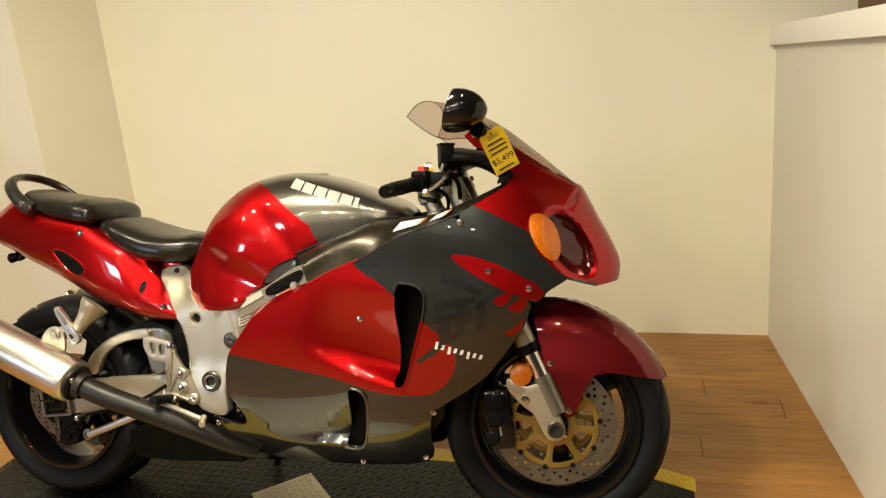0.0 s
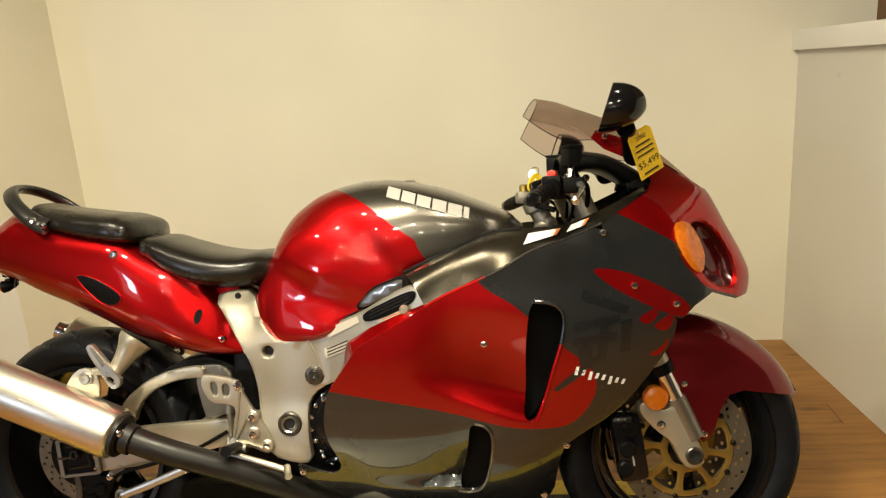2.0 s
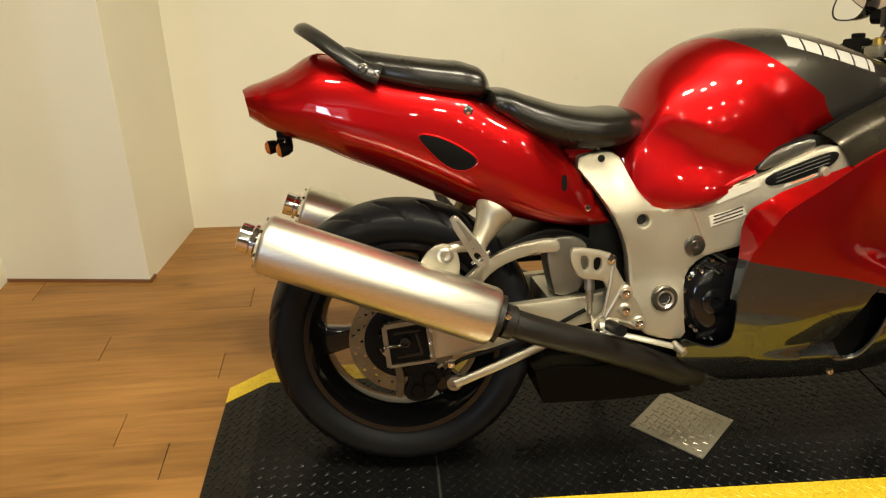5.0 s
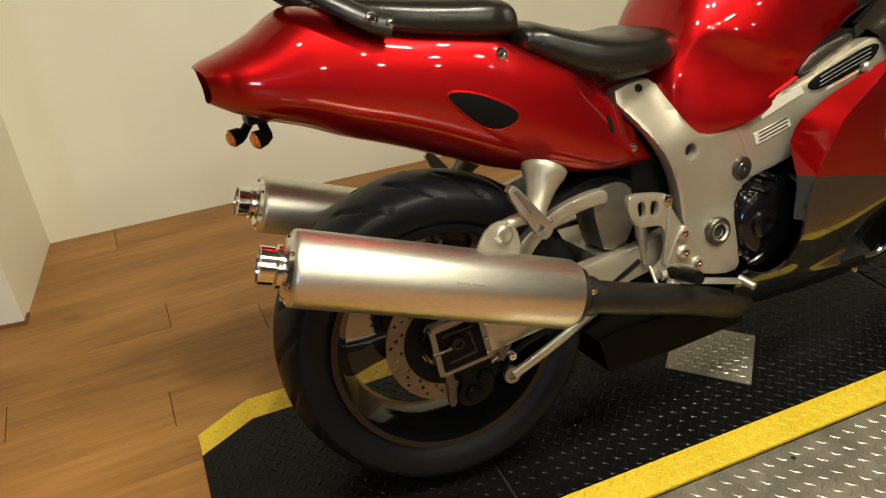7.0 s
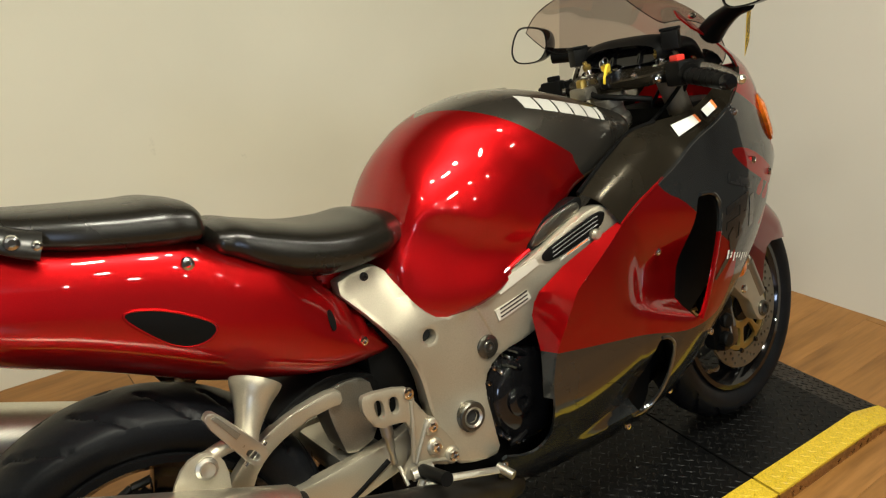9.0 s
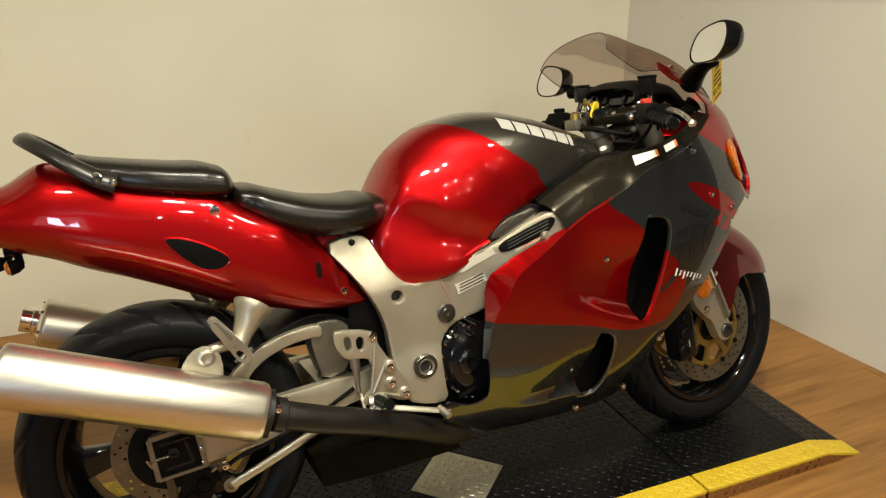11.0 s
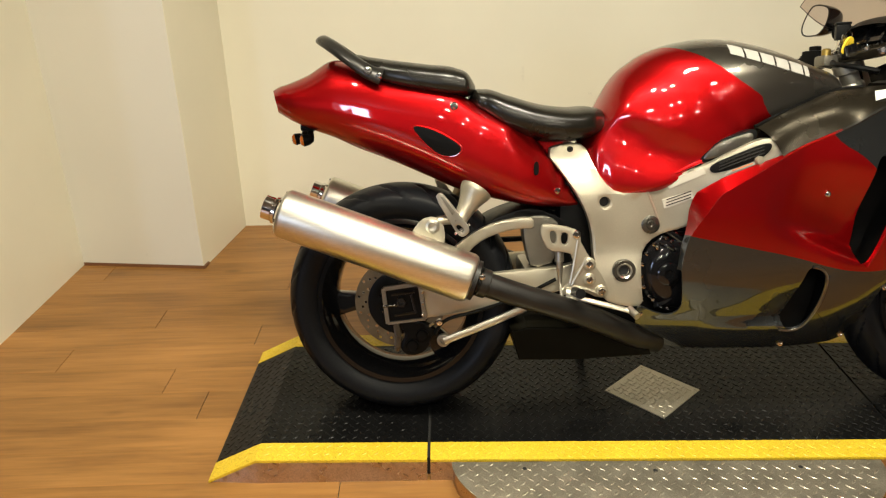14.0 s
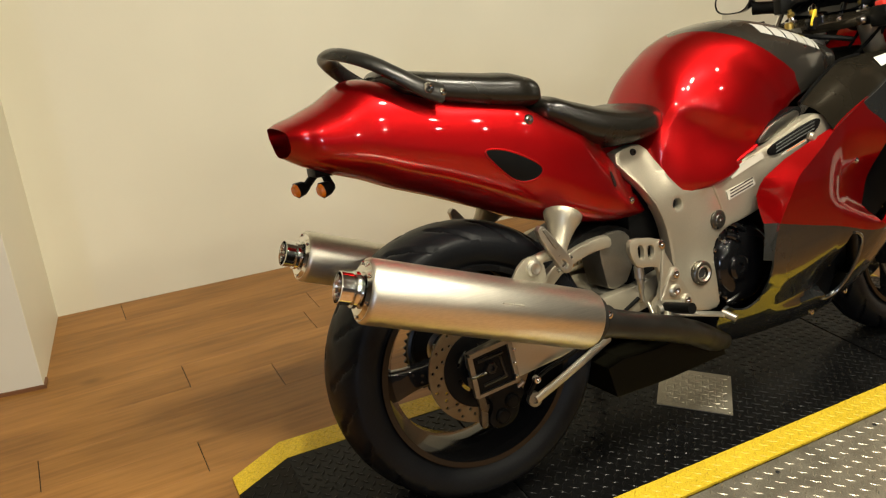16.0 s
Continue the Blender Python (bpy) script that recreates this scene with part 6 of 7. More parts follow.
bolt(0.088, -0.128, 0.262, 0.009, bike, name="hose_clip")
part("brake_hose", tube([(0.075, -0.11, 0.225), (0.10, -0.118, 0.268), (0.18, -0.118, 0.285), (0.30, -0.11, 0.32), (0.39, -0.12, 0.37)], 0.005, 8), M_BLACK, bike, "black rear brake hose")

# ---- exhaust ----
for s in (1, -1):
    A, B = (Vector((-0.292, -0.173, 0.562)), Vector((0.168, -0.2224, 0.398))) if s > 0 else (Vector((-0.250, 0.322, 0.541)), Vector((0.175, 0.320, 0.380)))
    ln = (B - A).length
    mm = along(A, B)
    R = 0.0612
    mf = part("muffler", lathe([(0.0, 0.004), (0.040, 0.004), (0.056, 0.000), (R - 0.001, 0.004), (R, 0.010), (R, ln - 0.012), (R - 0.004, ln - 0.002), (0.046, ln + 0.004), (0.0, ln + 0.006)], 56, mm), M_BRUSHED, bike, "brushed steel cylindrical muffler", smooth=40)
    part("end_cap", lathe([(0.028, -0.007), (0.046, -0.006), (0.054, 0.001), (0.0545, 0.006), (0.028, 0.006)], 40, mm, closed=True), M_CHROME, mf, "polished muffler end cap")
    tip = part("tip", lathe([(0.0270, 0.01), (0.0270, -0.020), (0.0300, -0.023), (0.0305, -0.045), (0.0285, -0.046), (0.0275, -0.040), (0.0265, 0.0), (0.0, 0.0)], 36, mm), M_CHROME, mf, "chromed open tail pipe")
    part("collar", lathe([(0.0265, -0.020), (0.0340, -0.019), (0.0345, -0.012), (0.0265, -0.010)], 36, mm, closed=True), M_CHROME, tip)
    part("inside", lathe([(0.0264, -0.018), (0.0, -0.017)], 24, mm), M_DARK, tip)
    for k in range(6):
        a = 2 * math.pi * k / 6 + 0.3
        part("rivet", lathe([(0.0, -0.004), (0.0035, -0.003), (0.0045, 0.0)], 8, mm @ Matrix.Translation((0.0490 * math.cos(a), 0.0490 * math.sin(a), -0.004))), M_CHROME, mf)
    part("front_ring", lathe([(0.050, ln), (0.050, ln + 0.012), (0.036, ln + 0.016), (0.034, ln)], 40, mm, closed=True), M_PIPE, mf)
    # faint stamped mark
    if s > 0:
        side_ = Vector((0, -1, 0.35)).normalized()
        for k in range(2):
            p = A.lerp(B, 0.52 + 0.05 * k) + side_ * (R + 0.0002)
            part("stamp", tube([p, p + (B - A).normalized() * 0.022], 0.0022, 6, flat=(1, 0.4)), M_FRAME, mf, "faint stamped mark")
    mid = part("mid_pipe", tube([B - (B - A).normalized() * 0.01, (0.27, -0.224 * s, 0.360), (0.38, -0.208 * s, 0.322), (0.50, -0.175 * s, 0.270), (0.60, -0.135 * s, 0.215), (0.66, -0.10 * s, 0.19)], [0.031, 0.030, 0.030, 0.030, 0.030, 0.030], 22), M_PIPE, bike, "dark heat-dulled exhaust pipe", smooth=60)
    part("clamp", lathe([(0.033, -0.012), (0.036, -0.010), (0.036, 0.010), (0.033, 0.012)], 28, along((0.195, -0.226 * s, 0.389), (0.27, -0.224 * s, 0.360)), closed=True), M_PIPE, mid)
    bolt(0.190, -0.258 * s, 0.412, 0.008, mid)
    # hanger, folded pillion peg and cone
    hg = part("muffler_hanger", plate([(0.020, 0.505), (0.045, 0.540), (0.078, 0.548), (0.100, 0.530), (0.106, 0.490), (0.095, 0.455), (0.015, 0.480)], -0.168, -0.176, bevel=0.002, sides=(s,), round_=1), M_FRAME, bike, "cast silver muffler hanger")
    part("hanger_bolt", lathe([(0.017, -0.006), (0.017, 0.004), (0.012, 0.006), (0.011, 0.010), (0.006, 0.010), (0, 0.006)], 22, Matrix.Translation((0.074, -0.177 * s, 0.522)) @ Matrix.Rotation(radians(90 * s), 4, "X")), M_ALU, hg, "silver hanger bolt with washer")
    part("arm", tube([(0.078, -0.166 * s, 0.530), (0.110, -0.164 * s, 0.538), (0.150, -0.160 * s, 0.532)], 0.012, 12), M_FRAME, hg)
    PEG = [(0.081, 0.594), (0.091, 0.607), (0.103, 0.602), (0.149, 0.541), (0.166, 0.517), (0.160, 0.502), (0.144, 0.495), (0.130, 0.510), (0.116, 0.536)]
    peg = part("pillion_peg", plate(PEG, -0.174, -0.190, [[(0.137, 0.530), (0.153, 0.514), (0.145, 0.505), (0.129, 0.521)]], cell=0.010, bevel=0.003, sides=(s,), round_=1), M_ALU, bike, "folded aluminium pillion footpeg", smooth=40)
    part("hinge_pin", tube([(0.128, -0.182 * s, 0.503), (0.166, -0.182 * s, 0.527)], 0.0035, 8, smooth_path=False), M_CHROME, peg)
    part("rubber", plate([(0.094, 0.597), (0.101, 0.598), (0.130, 0.558), (0.122, 0.552)], -0.188, -0.1925, sides=(s,), bevel=0.001, round_=0), M_CAST, peg)
    cone = tube([(0.184, -0.138 * s, 0.606), (0.180, -0.141 * s, 0.600), (0.170, -0.147 * s, 0.583), (0.158, -0.156 * s, 0.563), (0.147, -0.163 * s, 0.546), (0.140, -0.172 * s, 0.532)], [0.041, 0.0400, 0.030, 0.0225, 0.019, 0.018], 28)
    part("peg_stay", cone, M_FRAME, bike, "silver tapering pillion peg stay", smooth=70)

# ---- footrest and pedal ----
for s in (1, -1):
    HANG = [(0.344, 0.510), (0.352, 0.522), (0.430, 0.508), (0.445, 0.490), (0.446, 0.468), (0.515, 0.365), (0.514, 0.335), (0.495, 0.325), (0.455, 0.345), (0.400, 0.330), (0.398, 0.352), (0.432, 0.380), (0.425, 0.440), (0.405, 0.447), (0.365, 0.450), (0.345, 0.485)]
    W1 = [(0.366, 0.503), (0.384, 0.500), (0.384, 0.468), (0.370, 0.470)]
    W2 = [(0.396, 0.498), (0.414, 0.495), (0.412, 0.466), (0.396, 0.467)]
    bm = plate(HANG, -0.158, -0.172, (W1, W2), cell=0.03, bevel=0.004, sides=(s,), round_=1)
    hang = part("footrest_hanger", bm, M_FRAME, bike, "cast silver footrest hanger with heel guard", smooth=40)
    hang.matrix_local = Matrix.Translation((0, 0.018 * s, 0))
    for bx, bz in ((0.467, 0.416), (0.468, 0.376), (0.500, 0.345)):
        part("boss", lathe([(0.0165, -0.01), (0.0165, 0.003), (0.013, 0.006), (0.0, 0.006)], 20, Matrix.Translation((bx, -0.172 * s, bz)) @ Matrix.Rotation(radians(90 * s), 4, "X")), M_FRAME, hang)
        bolt(bx, -0.1785 * s, bz, 0.010, hang)
    bolt(0.434, -0.172 * s, 0.492, 0.011, hang)
    # raised ribs of the casting and its dark pockets
    for q in ([(0.438, -0.172 * s, 0.478), (0.430, -0.173 * s, 0.420), (0.420, -0.173 * s, 0.366)], [(0.462, -0.173 * s, 0.432), (0.440, -0.173 * s, 0.392), (0.424, -0.173 * s, 0.362)], [(0.424, -0.173 * s, 0.358), (0.460, -0.173 * s, 0.352), (0.494, -0.173 * s, 0.338)]):
        part("rib", tube(q, 0.0045, 8), M_FRAME, hang)
    part("footpeg", tube([(0.432, -0.175 * s, 0.345), (0.430, -0.262 * s, 0.362)], 0.0125, 14, smooth_path=False), M_BLACK, hang, "black rubber footpeg")
    part("peg_bracket", tube([(0.410, -0.176 * s, 0.345), (0.452, -0.180 * s, 0.343)], 0.012, 10, flat=(1, 0.8)), M_ALU, hang)
    if s > 0:
        pd = part("brake_pedal", tube([(0.405, -0.186, 0.338), (0.44, -0.192, 0.336), (0.505, -0.205, 0.322), (0.560, -0.212, 0.308)], 0.0068, 10, flat=(1.0, 0.8)), M_ALU, bike, "polished aluminium brake pedal")
        part("toe_tip", tube([(0.560, -0.206, 0.312), (0.572, -0.236, 0.300)], 0.0088, 12, smooth_path=False), M_ALU, pd)
        part("crank", tube([(0.415, -0.186, 0.345), (0.402, -0.186, 0.325), (0.398, -0.188, 0.305)], 0.0075, 10), M_ALU, pd)
        mc = part("brake_cylinder", lathe([(0, 0.0), (0.006, 0.0), (0.006, 0.026), (0.0085, 0.030), (0.0085, 0.054), (0.0115, 0.056), (0.0115, 0.082), (0.007, 0.088), (0.0, 0.088)], 18, along((0.400, -0.138, 0.360), (0.398, -0.134, 0.446))), M_ALU, hang, "small silver brake master cylinder")
        part("push_rod", tube([(0.398, -0.158, 0.362), (0.400, -0.175, 0.330)], 0.004, 8), M_ALU, mc)
    else:
        part("shift_pedal", tube([(0.46, 0.19, 0.335), (0.56, 0.205, 0.315)], 0.0065, 10), M_ALU, bike, "aluminium shift pedal")
stand = part("side_stand", tube([(0.56, 0.14, 0.26), (0.54, 0.20, 0.13), (0.535, 0.265, 0.058)], [0.013, 0.012, 0.011], 12), M_BLACK, bike, "black extended side stand")
part("stand_foot", box_bm(0.50, 0.57, 0.245, 0.295, 0.050, 0.060, 0.004), M_BLACK, stand)

# ---- cockpit ----
bars = new("handlebars")
bars.parent = bike
bars.matrix_local = TURNED
tagged(bars, "clip-on handlebars with black grips and silver levers")
CL = Matrix.Translation((1.20, 0, 0.938)) @ Matrix.Rotation(radians(-20), 4, "Y") @ Matrix.Translation((-1.20, 0, -0.938))
part("top_clamp", plate([(1.165, -0.135), (1.235, -0.135), (1.262, -0.06), (1.262, 0.06), (1.235, 0.135), (1.165, 0.135), (1.150, 0.06), (1.150, -0.06)], -0.012, 0.012, cell=0.03, bevel=0.004, m=CL @ Matrix.Translation((0, 0, 0.935)) @ Matrix.Rotation(radians(-90), 4, "X"), round_=1), M_INNER, bars, "grey cast top fork clamp")
for s in (1, -1):
    y = -0.102 * s
    part("fork_cap", lathe([(0.024, -0.02), (0.024, 0.012), (0.019, 0.016), (0.012, 0.016), (0.010, 0.024), (0.0, 0.024)], 24, along((fx(0.945), y, 0.945), (fx(1.0), y, 1.0))), M_CHROME, bars, "bright fork cap")
    p0, p1, p2 = (1.200, -0.115 * s, 0.922), (1.165, -0.20 * s, 0.922), (1.118, -0.315 * s, 0.902)
    part("bar", tube([p0, p1, p2], 0.011, 12), M_BLACK, bars)
    grip = part("grip", tube([(1.1585, -0.214 * s, 0.920), (1.140, -0.262 * s, 0.911), (1.118, -0.315 * s, 0.902)], 0.0168, 18, smooth_path=False), M_BLACK, bars, "black ribbed rubber grip")
    part("bar_end", lathe([(0.0, 0.022), (0.012, 0.021), (0.0155, 0.016), (0.0155, 0.0), (0.0, 0.0)], 20, along((1.118, -0.315 * s, 0.902), (1.095, -0.370 * s, 0.893))), M_GLOSSBLACK, grip)
    for k in range(5):
        t = k / 4.5
        part("rib", lathe([(0.0167, -0.002), (0.0180, 0.0), (0.0167, 0.002)], 18, along((1.1545 - 0.032 * t, -0.224 * s - 0.082 * s * t, 0.9185 - 0.0145 * t), (1.10, -0.36 * s, 0.895)), closed=True), M_BLACK, grip)
    sw = part("switch_box", box_bm(-0.020, 0.024, -0.026, 0.026, -0.026, 0.026, 0.008, m=Matrix.Translation((1.174, -0.180 * s, 0.928)) @ Matrix.Rotation(radians(-20 * s), 4, "Z")), M_BLACK, bars, "black switch housing")
    part("switch", box_bm(-0.008, 0.012, -0.014, 0.014, 0.0, 0.014, 0.004, m=Matrix.Translation((1.174, -0.175 * s, 0.952)) @ Matrix.Rotation(radians(-20 * s), 4, "Z")), M_REDPLASTIC if s > 0 else M_BLACK, sw, "red kill switch" if s > 0 else "black switch")
    lev = part("lever", tube([(1.215, -0.165 * s, 0.938), (1.236, -0.20 * s, 0.934), (1.228, -0.25 * s, 0.918), (1.206, -0.294 * s, 0.899)], [0.010, 0.0085, 0.0075, 0.0065], 10, flat=(1.0, 0.7)), M_BRIGHT, bars, "polished alloy lever")
    part("ball_end", lathe([(0.0, 0.0105), (0.007, 0.008), (0.0105, 0.0), (0.007, -0.008), (0.0, -0.0105)], 16, Matrix.Translation((1.204, -0.298 * s, 0.896))), M_BRIGHT, lev)
    part("lever_perch", box_bm(1.195, 1.245, -0.175 * s - 0.022, -0.175 * s + 0.022, 0.915, 0.950, 0.008), M_BLACK, bars)
    res = part("reservoir", box_bm(-0.018, 0.018, -0.018, 0.018, 0.0, 0.040, 0.003, m=Matrix.Translation((1.226, -0.132 * s, 0.978)) @ Matrix.Rotation(radians(24 * s), 4, "Z")), M_BLACK, bars, "square black brake fluid reservoir")
    part("cap", box_bm(-0.020, 0.020, -0.020, 0.020, 0.040, 0.047, 0.003, m=Matrix.Translation((1.226, -0.132 * s, 0.978)) @ Matrix.Rotation(radians(24 * s), 4, "Z")), M_BLACK, res)
    part("stay", tube([(1.220, -0.150 * s, 0.945), (1.226, -0.135 * s, 0.980)], 0.008, 8), M_CHROME, res)
    part("throttle_cable", tube([(1.185, -0.175 * s, 0.915), (1.232, -0.14 * s, 0.90), (1.222, -0.08 * s, 0.84), (1.16, -0.05 * s, 0.80)], 0.0045, 8), M_BLACK, bars, "black control cable")
    part("brake_hose", tube([(1.235, -0.165 * s, 0.945), (1.262, -0.15 * s, 0.93), (1.258, -0.11 * s, 0.86), (1.25, -0.06 * s, 0.78)], 0.006, 8), M_BLACK, bars, "black brake hose")
part("stem_nut", lathe([(0.020, 0), (0.020, 0.014), (0.015, 0.018), (0, 0.018)], 6, CL @ Matrix.Translation((1.198, 0, 0.946))), M_CHROME, bars, "bright steering stem nut")
ig = part("ignition_lock", lathe([(0.022, -0.01), (0.022, 0.014), (0.018, 0.018), (0.0, 0.018)], 24, CL @ Matrix.Translation((1.165, 0.0, 0.948))), M_GLOSSBLACK, bars, "round ignition lock")
key = part("key", plate([(-0.004, 0.0), (0.004, 0.0), (0.011, 0.022), (0.006, 0.034), (-0.006, 0.034), (-0.011, 0.022)], -0.0012, 0.0012, m=CL @ Matrix.Translation((1.165, 0, 0.962)), round_=1), M_CHROME, ig, "key in the ignition")
fob = part("key_fob", plate([(-0.013, -0.024), (0.013, -0.024), (0.015, 0.012), (0.006, 0.024), (-0.006, 0.024), (-0.015, 0.012)], -0.0025, 0.0025, [[(-0.004, -0.014), (0.004, -0.014), (0.004, 0.010), (-0.004, 0.010)]], m=Matrix.Translation((1.155, -0.005, 0.950)) @ Matrix.Rotation(radians(28), 4, "Y") @ Matrix.Rotation(radians(25), 4, "Z"), round_=1), M_TAGYELLOW, ig, "yellow plastic key fob")
part("key_ring", tube([(1.158 + 0.009 * math.cos(a), -0.004, 0.978 + 0.009 * math.sin(a)) for a in np.linspace(0, 6.28, 14)], 0.0011, 6), M_CHROME, ig)
# crinkled cover inside the nose, fork tubes' fittings and small bolts on the clamp
for s in (1, -1):
    bm = bmesh.new()
    rows = []
    for i in range(12):
        row_ = []
        for j in range(14):
            u, v = i / 11, j / 13
            wob = 0.006 * math.sin(9 * u + 5 * v) * math.sin(14 * v + 3 * u) + 0.004 * math.sin(23 * u - 11 * v)
            row_.append(bm.verts.new((1.365 + 0.060 * u, s * (-0.112 + 0.055 * v + wob), 0.908 + 0.050 * math.sin(math.pi * (0.15 + 0.7 * v)) * (0.6 + 0.4 * u) + wob)))
        rows.append(row_)
    for a, b in zip(rows, rows[1:]):
        for k in range(13):
            bm.faces.new([a[k], a[k + 1], b[k + 1], b[k]])
    thicken(bm, 0.004)
    part("crinkled_cover", bm, M_BLACK, bike, "crinkled black rubber cover inside the nose", smooth=60)
    part("clamp_bolt", lathe([(0.009, 0.0), (0.009, 0.006), (0.005, 0.0065), (0.004, 0.003), (0, 0.003)], 12, CL @ Matrix.Translation((1.168, -0.07 * s, 0.947))), M_CHROME, bars)
    part("clamp_bolt", lathe([(0.007, 0.0), (0.007, 0.005), (0.004, 0.0055), (0, 0.003)], 12, CL @ Matrix.Translation((1.225, -0.045 * s, 0.947))), M_CHROME, bars)
    part("adjuster", lathe([(0.010, 0.0), (0.010, 0.012), (0.006, 0.014), (0.005, 0.022), (0, 0.022)], 10, along((fx(0.965), -0.102 * s, 0.965), (fx(1.02), -0.102 * s, 1.02))), M_GOLD, bars, "small gold fork adjuster")
    part("pinch_bolt", lathe([(0.008, 0.0), (0.008, 0.008), (0.004, 0.009), (0.004, 0.004), (0, 0.004)], 12, along((1.165, -0.132 * s, 0.925), (1.145, -0.16 * s, 0.925))), M_CHROME, bars)
    part("throttle_drum" if s > 0 else "clutch_switch", lathe([(0.0, -0.014), (0.021, -0.013), (0.023, 0.0), (0.021, 0.013), (0.0, 0.014)], 20, along((1.170, -0.200 * s, 0.926), (1.118, -0.315 * s, 0.902))), M_BLACK, bars)
    part("control_cable", tube([(1.190, -0.165 * s, 0.940), (1.235, -0.150 * s, 0.955), (1.250, -0.09 * s, 0.92), (1.24, -0.05 * s, 0.86)], 0.004, 8), M_BLACK, bars, "black control cable")
    part("banjo_bolt", lathe([(0.008, 0.0), (0.008, 0.012), (0.005, 0.014), (0, 0.014)], 6, along((1.248, -0.168 * s, 0.945), (1.262, -0.15 * s, 0.955))), M_CHROME, bars)
part("wire_loom", tube([(1.16, 0.06, 0.925), (1.13, 0.02, 0.905), (1.14, -0.05, 0.895), (1.19, -0.09, 0.88)], 0.007, 8), M_BLACK, bars, "black wire loom under the clamp")
part("stem_casting", lathe([(0.0, -0.045), (0.026, -0.045), (0.030, -0.035), (0.030, -0.020), (0.024, -0.012), (0.024, 0.012), (0.033, 0.018), (0.033, 0.040), (0.0, 0.040)], 28, along((1.170, 0.0, 0.868), (1.150, 0.0, 0.915))), M_ALU, bars, "bare cast steering head collar")
part("valve_block", box_bm(1.115, 1.165, 0.030, 0.080, 0.900, 0.930, 0.008), M_CAST, bars, "dull cast bracket beside the lock")
part("valve_cap", lathe([(0.012, 0.0), (0.012, 0.014), (0.008, 0.018), (0.0, 0.018)], 16, Matrix.Translation((1.135, 0.055, 0.930))), M_GOLD, bars)
# instruments
DASH = Body([(1.210, 1.004, 0.960, 0.108, 0.978), (1.224, 1.016, 0.958, 0.126, 0.985), (1.28, 1.018, 0.972, 0.135, 0.990), (1.32, 1.010, 0.962, 0.125, 0.985), (1.365, 0.990, 0.935, 0.105, 0.96), (1.42, 0.955, 0.90, 0.08, 0.925)], 2.6, 3)
bm = DASH.mesh(24, 32)
cap = min((f for f in bm.faces if len(f.verts) > 10), key=lambda f: f.calc_center_median().x)
bmesh.ops.inset_region(bm, faces=[cap], thickness=0.007, depth=0.0)
r = bmesh.ops.extrude_discrete_faces(bm, faces=[cap])
bmesh.ops.translate(bm, verts=r["faces"][0].verts, vec=(0.03, 0, 0))
dash = part("instrument_panel", bm, M_BLACK, bike, "black instrument binnacle behind the screen", smooth=60)
for k, (yy, rr) in enumerate(((-0.072, 0.030), (-0.004, 0.042), (0.068, 0.034))):
    g = part("dial", lathe([(0, 0), (rr, 0), (rr, 0.006), (rr + 0.004, 0.006), (rr + 0.004, -0.01)], 32, along((1.226, yy, 0.968), (1.16, yy, 1.00))), M_GLOSSBLACK, dash, "round black dial")
part("front_subframe", box_bm(1.26, 1.44, -0.10, 0.10, 0.72, 0.862, 0.03), M_BLACK, bike, "black stay and lamp housing inside the nose")
part("air_box", box_bm(0.62, 1.14, -0.10, 0.10, 0.56, 0.80, 0.03), M_BLACK, bike, "black airbox under the tank")

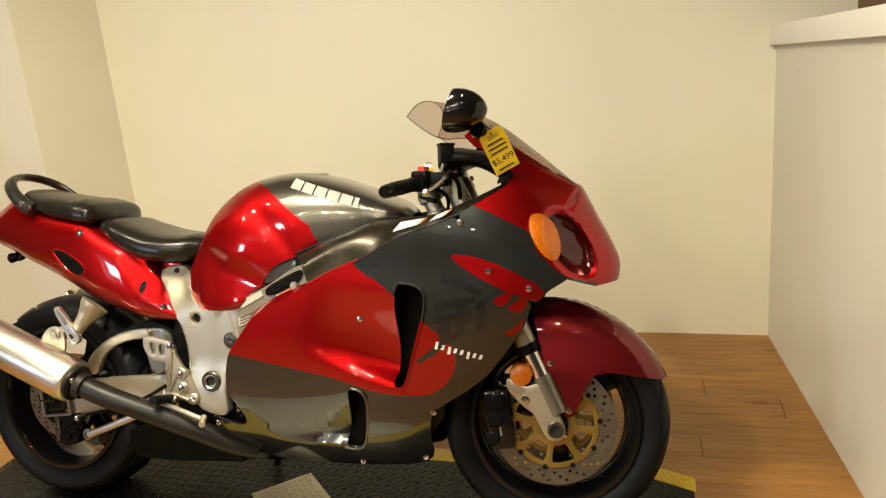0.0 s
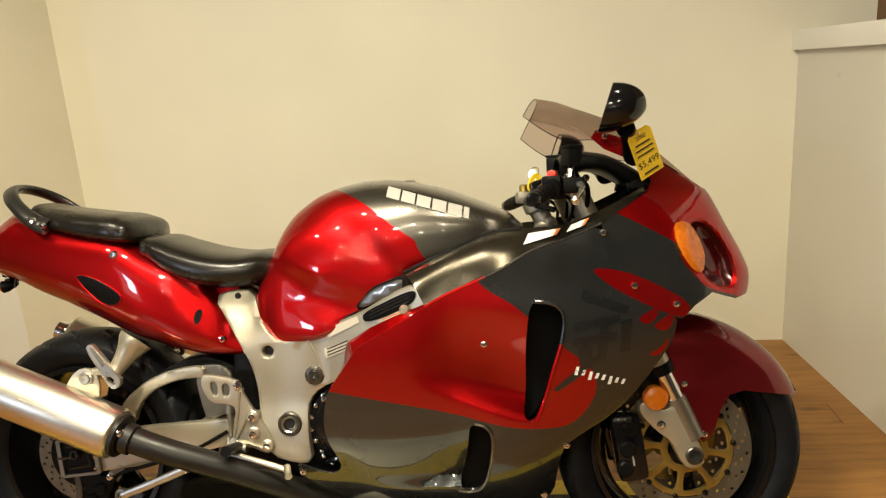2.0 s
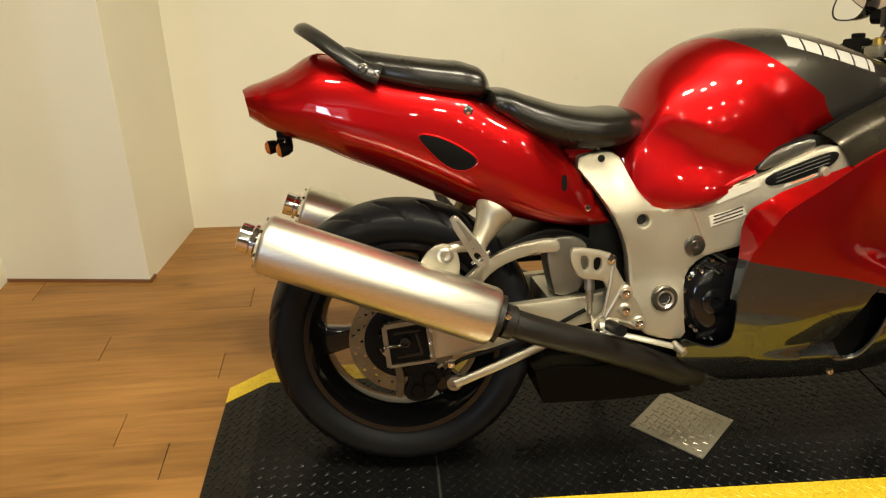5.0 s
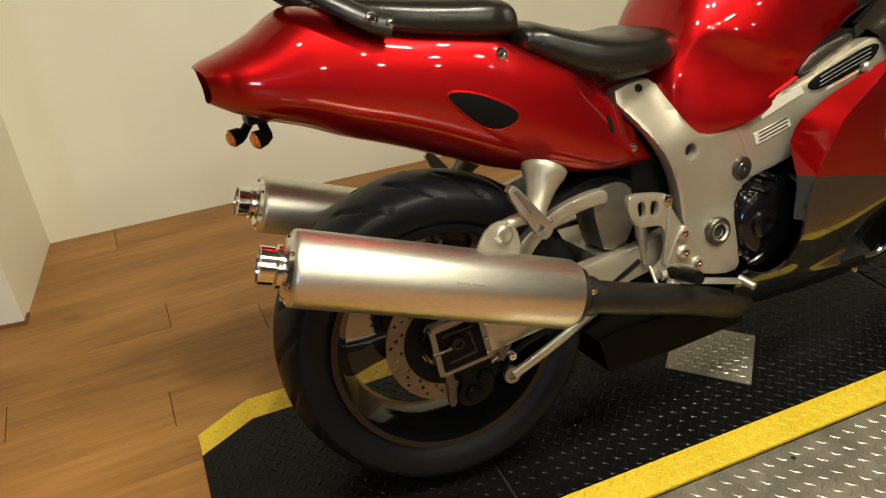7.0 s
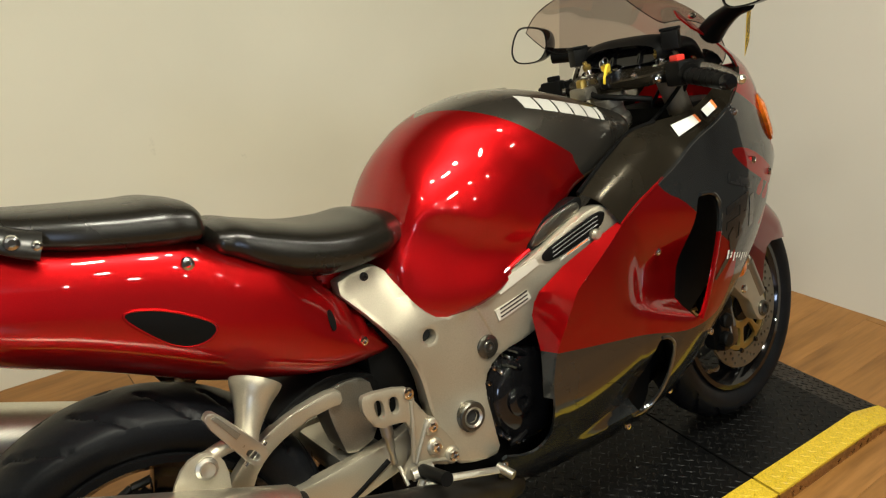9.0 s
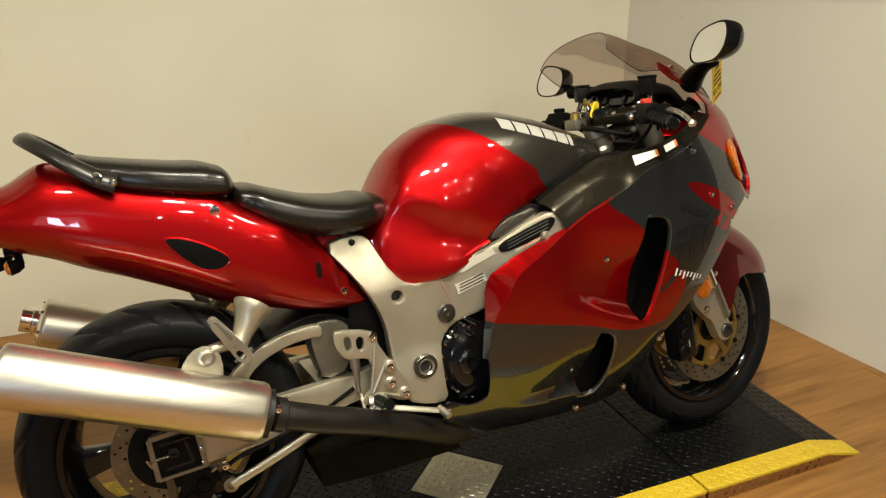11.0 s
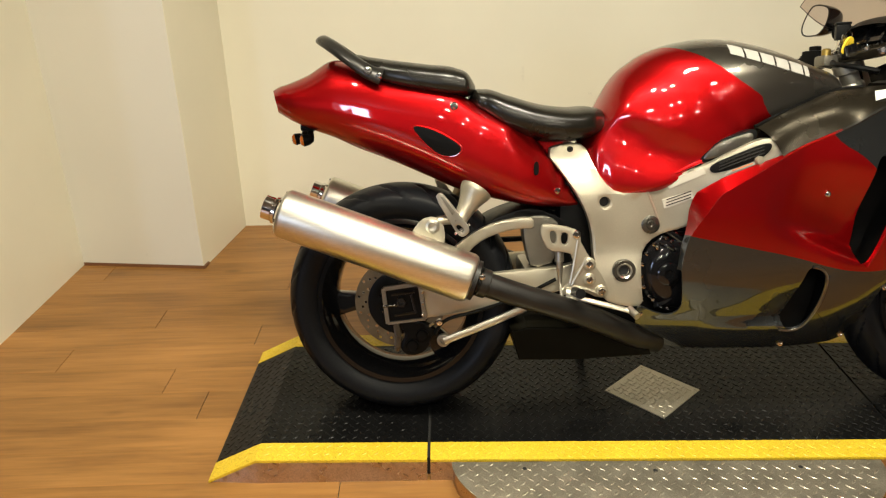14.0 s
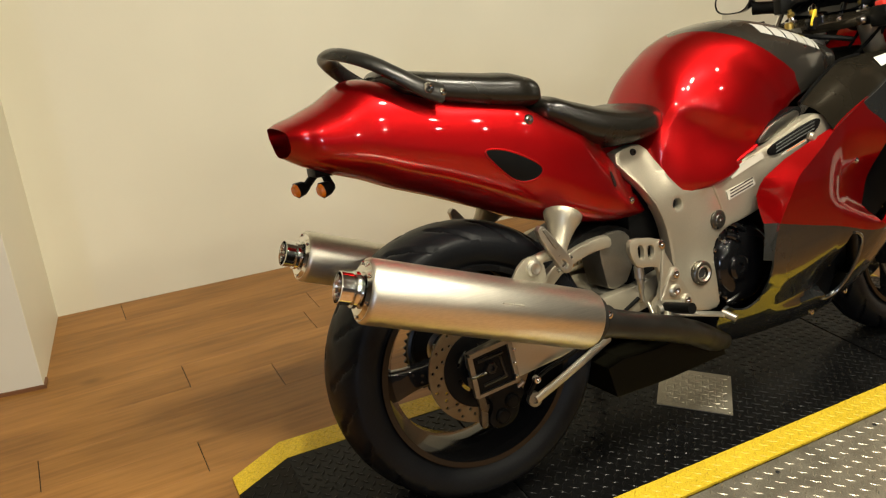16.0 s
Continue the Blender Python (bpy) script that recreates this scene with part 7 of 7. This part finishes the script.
# ---- mirrors ----
# glass outline across and up from its middle, turned and tipped towards the rider
GLASS = [(-0.048, 0.043), (-0.068, 0.026), (-0.074, 0.002), (-0.069, -0.018), (-0.048, -0.036), (-0.008, -0.042), (0.048, -0.041), (0.070, -0.016), (0.064, 0.012), (0.042, 0.032)]
for s in (1, -1):
    mid_ = Vector((1.296, -0.280, 1.090)) if s > 0 else Vector((1.234, 0.327, 1.040))
    n_ = Vector((-0.945, 0.09 * s, 0.315)).normalized()
    tip = Vector((1.378, -0.296, 1.086)) - Vector((1.296, -0.280, 1.090))
    tip.y *= s

    def on_glass(u, v, out=0.0, k=1.0):
        p = Vector((0, u * s * k * 0.88, v * k * (1.22 if v > 0 else 1.04)))
        p.x = -(n_.y * p.y + n_.z * p.z) / n_.x
        return mid_ + p + n_ * out
    ring = dense(chaikin(GLASS, 2), 0.01)
    bm = bmesh.new()
    rings = []
    for q in range(15):
        t = q / 14
        k = 1.05 * max(0.02, 1 - t ** 2.3) ** 0.55
        rings.append([bm.verts.new(on_glass(u, v, 0.002, k) + tip * (t * 0.98)) for u, v in ring])
    lip = [bm.verts.new(on_glass(u, v, 0.003, 0.99)) for u, v in ring]
    bed = [bm.verts.new(on_glass(u, v, -0.003, 0.98)) for u, v in ring]
    for A_, B_ in [(bed, lip), (lip, rings[0])] + list(zip(rings, rings[1:])):
        for k in range(len(ring)):
            bm.faces.new([A_[k], A_[(k + 1) % len(ring)], B_[(k + 1) % len(ring)], B_[k]])
    bm.faces.new(rings[-1])
    bm.faces.new(bed[::-1])
    bmesh.ops.recalc_face_normals(bm, faces=bm.faces)
    mir = part("mirror", bm, M_GLOSSBLACK, bike, "gloss black rear-view mirror", smooth=60)
    bm = bmesh.new()
    bm.faces.new([bm.verts.new(on_glass(u, v, -0.0005, 0.955)) for u, v in ring])
    r = bmesh.ops.extrude_face_region(bm, geom=bm.faces[:])
    bmesh.ops.translate(bm, verts=[v for v in r["geom"] if isinstance(v, bmesh.types.BMVert)], vec=n_ * 0.0018)
    bmesh.ops.recalc_face_normals(bm, faces=bm.faces)
    part("glass", bm, M_MIRROR, mir, "mirror glass", smooth=0)
    root = mid_ + Vector((0.045, 0.035 * s, -0.035))
    foot_ = Vector((1.372, -0.150 * s, 1.022)) if s > 0 else Vector((1.340, 0.165, 0.985))
    part("stem", tube([root, root.lerp(foot_, 0.45) + Vector((0, 0, 0.004)), foot_, foot_ + Vector((0.012, 0.03 * s, -0.02))], [0.020, 0.018, 0.026, 0.030], 14), M_BLACK, mir, "black mirror stem")

# ---- price tag on the mirror ----
tag = tagged(new("price_tag"), "yellow card price tag hanging by a string from the mirror", "tag")
BM = bike.matrix_world
top = BM @ Vector((1.355, -0.222, 1.058))
TM = Matrix.Translation(top + Vector((0.012, -0.012, -0.006))) @ Matrix.Rotation(radians(28), 4, "Z") @ Matrix.Rotation(radians(-22), 4, "Y")
tag.matrix_world = TM
bm = plate([(-0.030, -0.108), (0.034, -0.108), (0.034, -0.010), (0.024, 0.0), (-0.020, 0.0), (-0.030, -0.010)], -0.0006, 0.0006, [circle(0.002, -0.008, 0.003, 8)], round_=0, cell=0.03)
card = part("card", bm, M_TAGYELLOW, tag, "yellow card", smooth=0)
part("string", tube([(0.002, 0.0, -0.008), (-0.004, 0.002, 0.012), (-0.014, 0.02, 0.022), (-0.008, 0.028, 0.012), (0.002, 0.001, -0.008)], 0.0012, 6), M_TAGYELLOW, tag, "yellow string")


def text_mesh(body, size, m, mat, parent, name="writing"):
    cu = bpy.data.curves.new(name, "FONT")
    cu.body, cu.size, cu.align_x, cu.extrude = body, size, "CENTER", 0.0002
    ob = bpy.data.objects.new(name, cu)
    scene.collection.objects.link(ob)
    bpy.context.view_layer.update()
    me = bpy.data.meshes.new_from_object(ob.evaluated_get(bpy.context.evaluated_depsgraph_get()))
    bpy.data.objects.remove(ob)
    bpy.data.curves.remove(cu)
    me.transform(m)
    me.materials.clear()
    me.materials.append(mat)
    out_ = new(name, me)
    out_.parent = parent
    return out_


FACE = Matrix.Translation((0.002, -0.0010, 0)) @ Matrix.Rotation(radians(90), 4, "X")
text_mesh("2000", 0.014, Matrix.Translation((0, 0, -0.022)) @ FACE, M_INK, card)
text_mesh("$5,499", 0.021, Matrix.Translation((0, 0, -0.084)) @ FACE, M_INK, card)
for k, (w, z) in enumerate(((0.020, -0.034), (0.024, -0.046), (0.023, -0.058), (0.020, -0.100))):
    part("written_line", box_bm(-w + 0.002, w + 0.002, -0.0014, -0.0008, z, z + 0.0035), M_INK, card, smooth=0)
    part("ruled_line", box_bm(-0.026, 0.030, -0.0011, -0.0008, z - 0.0025, z - 0.0019), M_INK, card, smooth=0)


# nothing lies deeper than thing, part and sub-part
def depth(ob):
    return 0 if ob.parent is None else 1 + depth(ob.parent)


for ob in list(scene.objects):
    while depth(ob) > 2:
        ob.matrix_basis = ob.parent.matrix_basis @ ob.matrix_basis
        ob.parent = ob.parent.parent
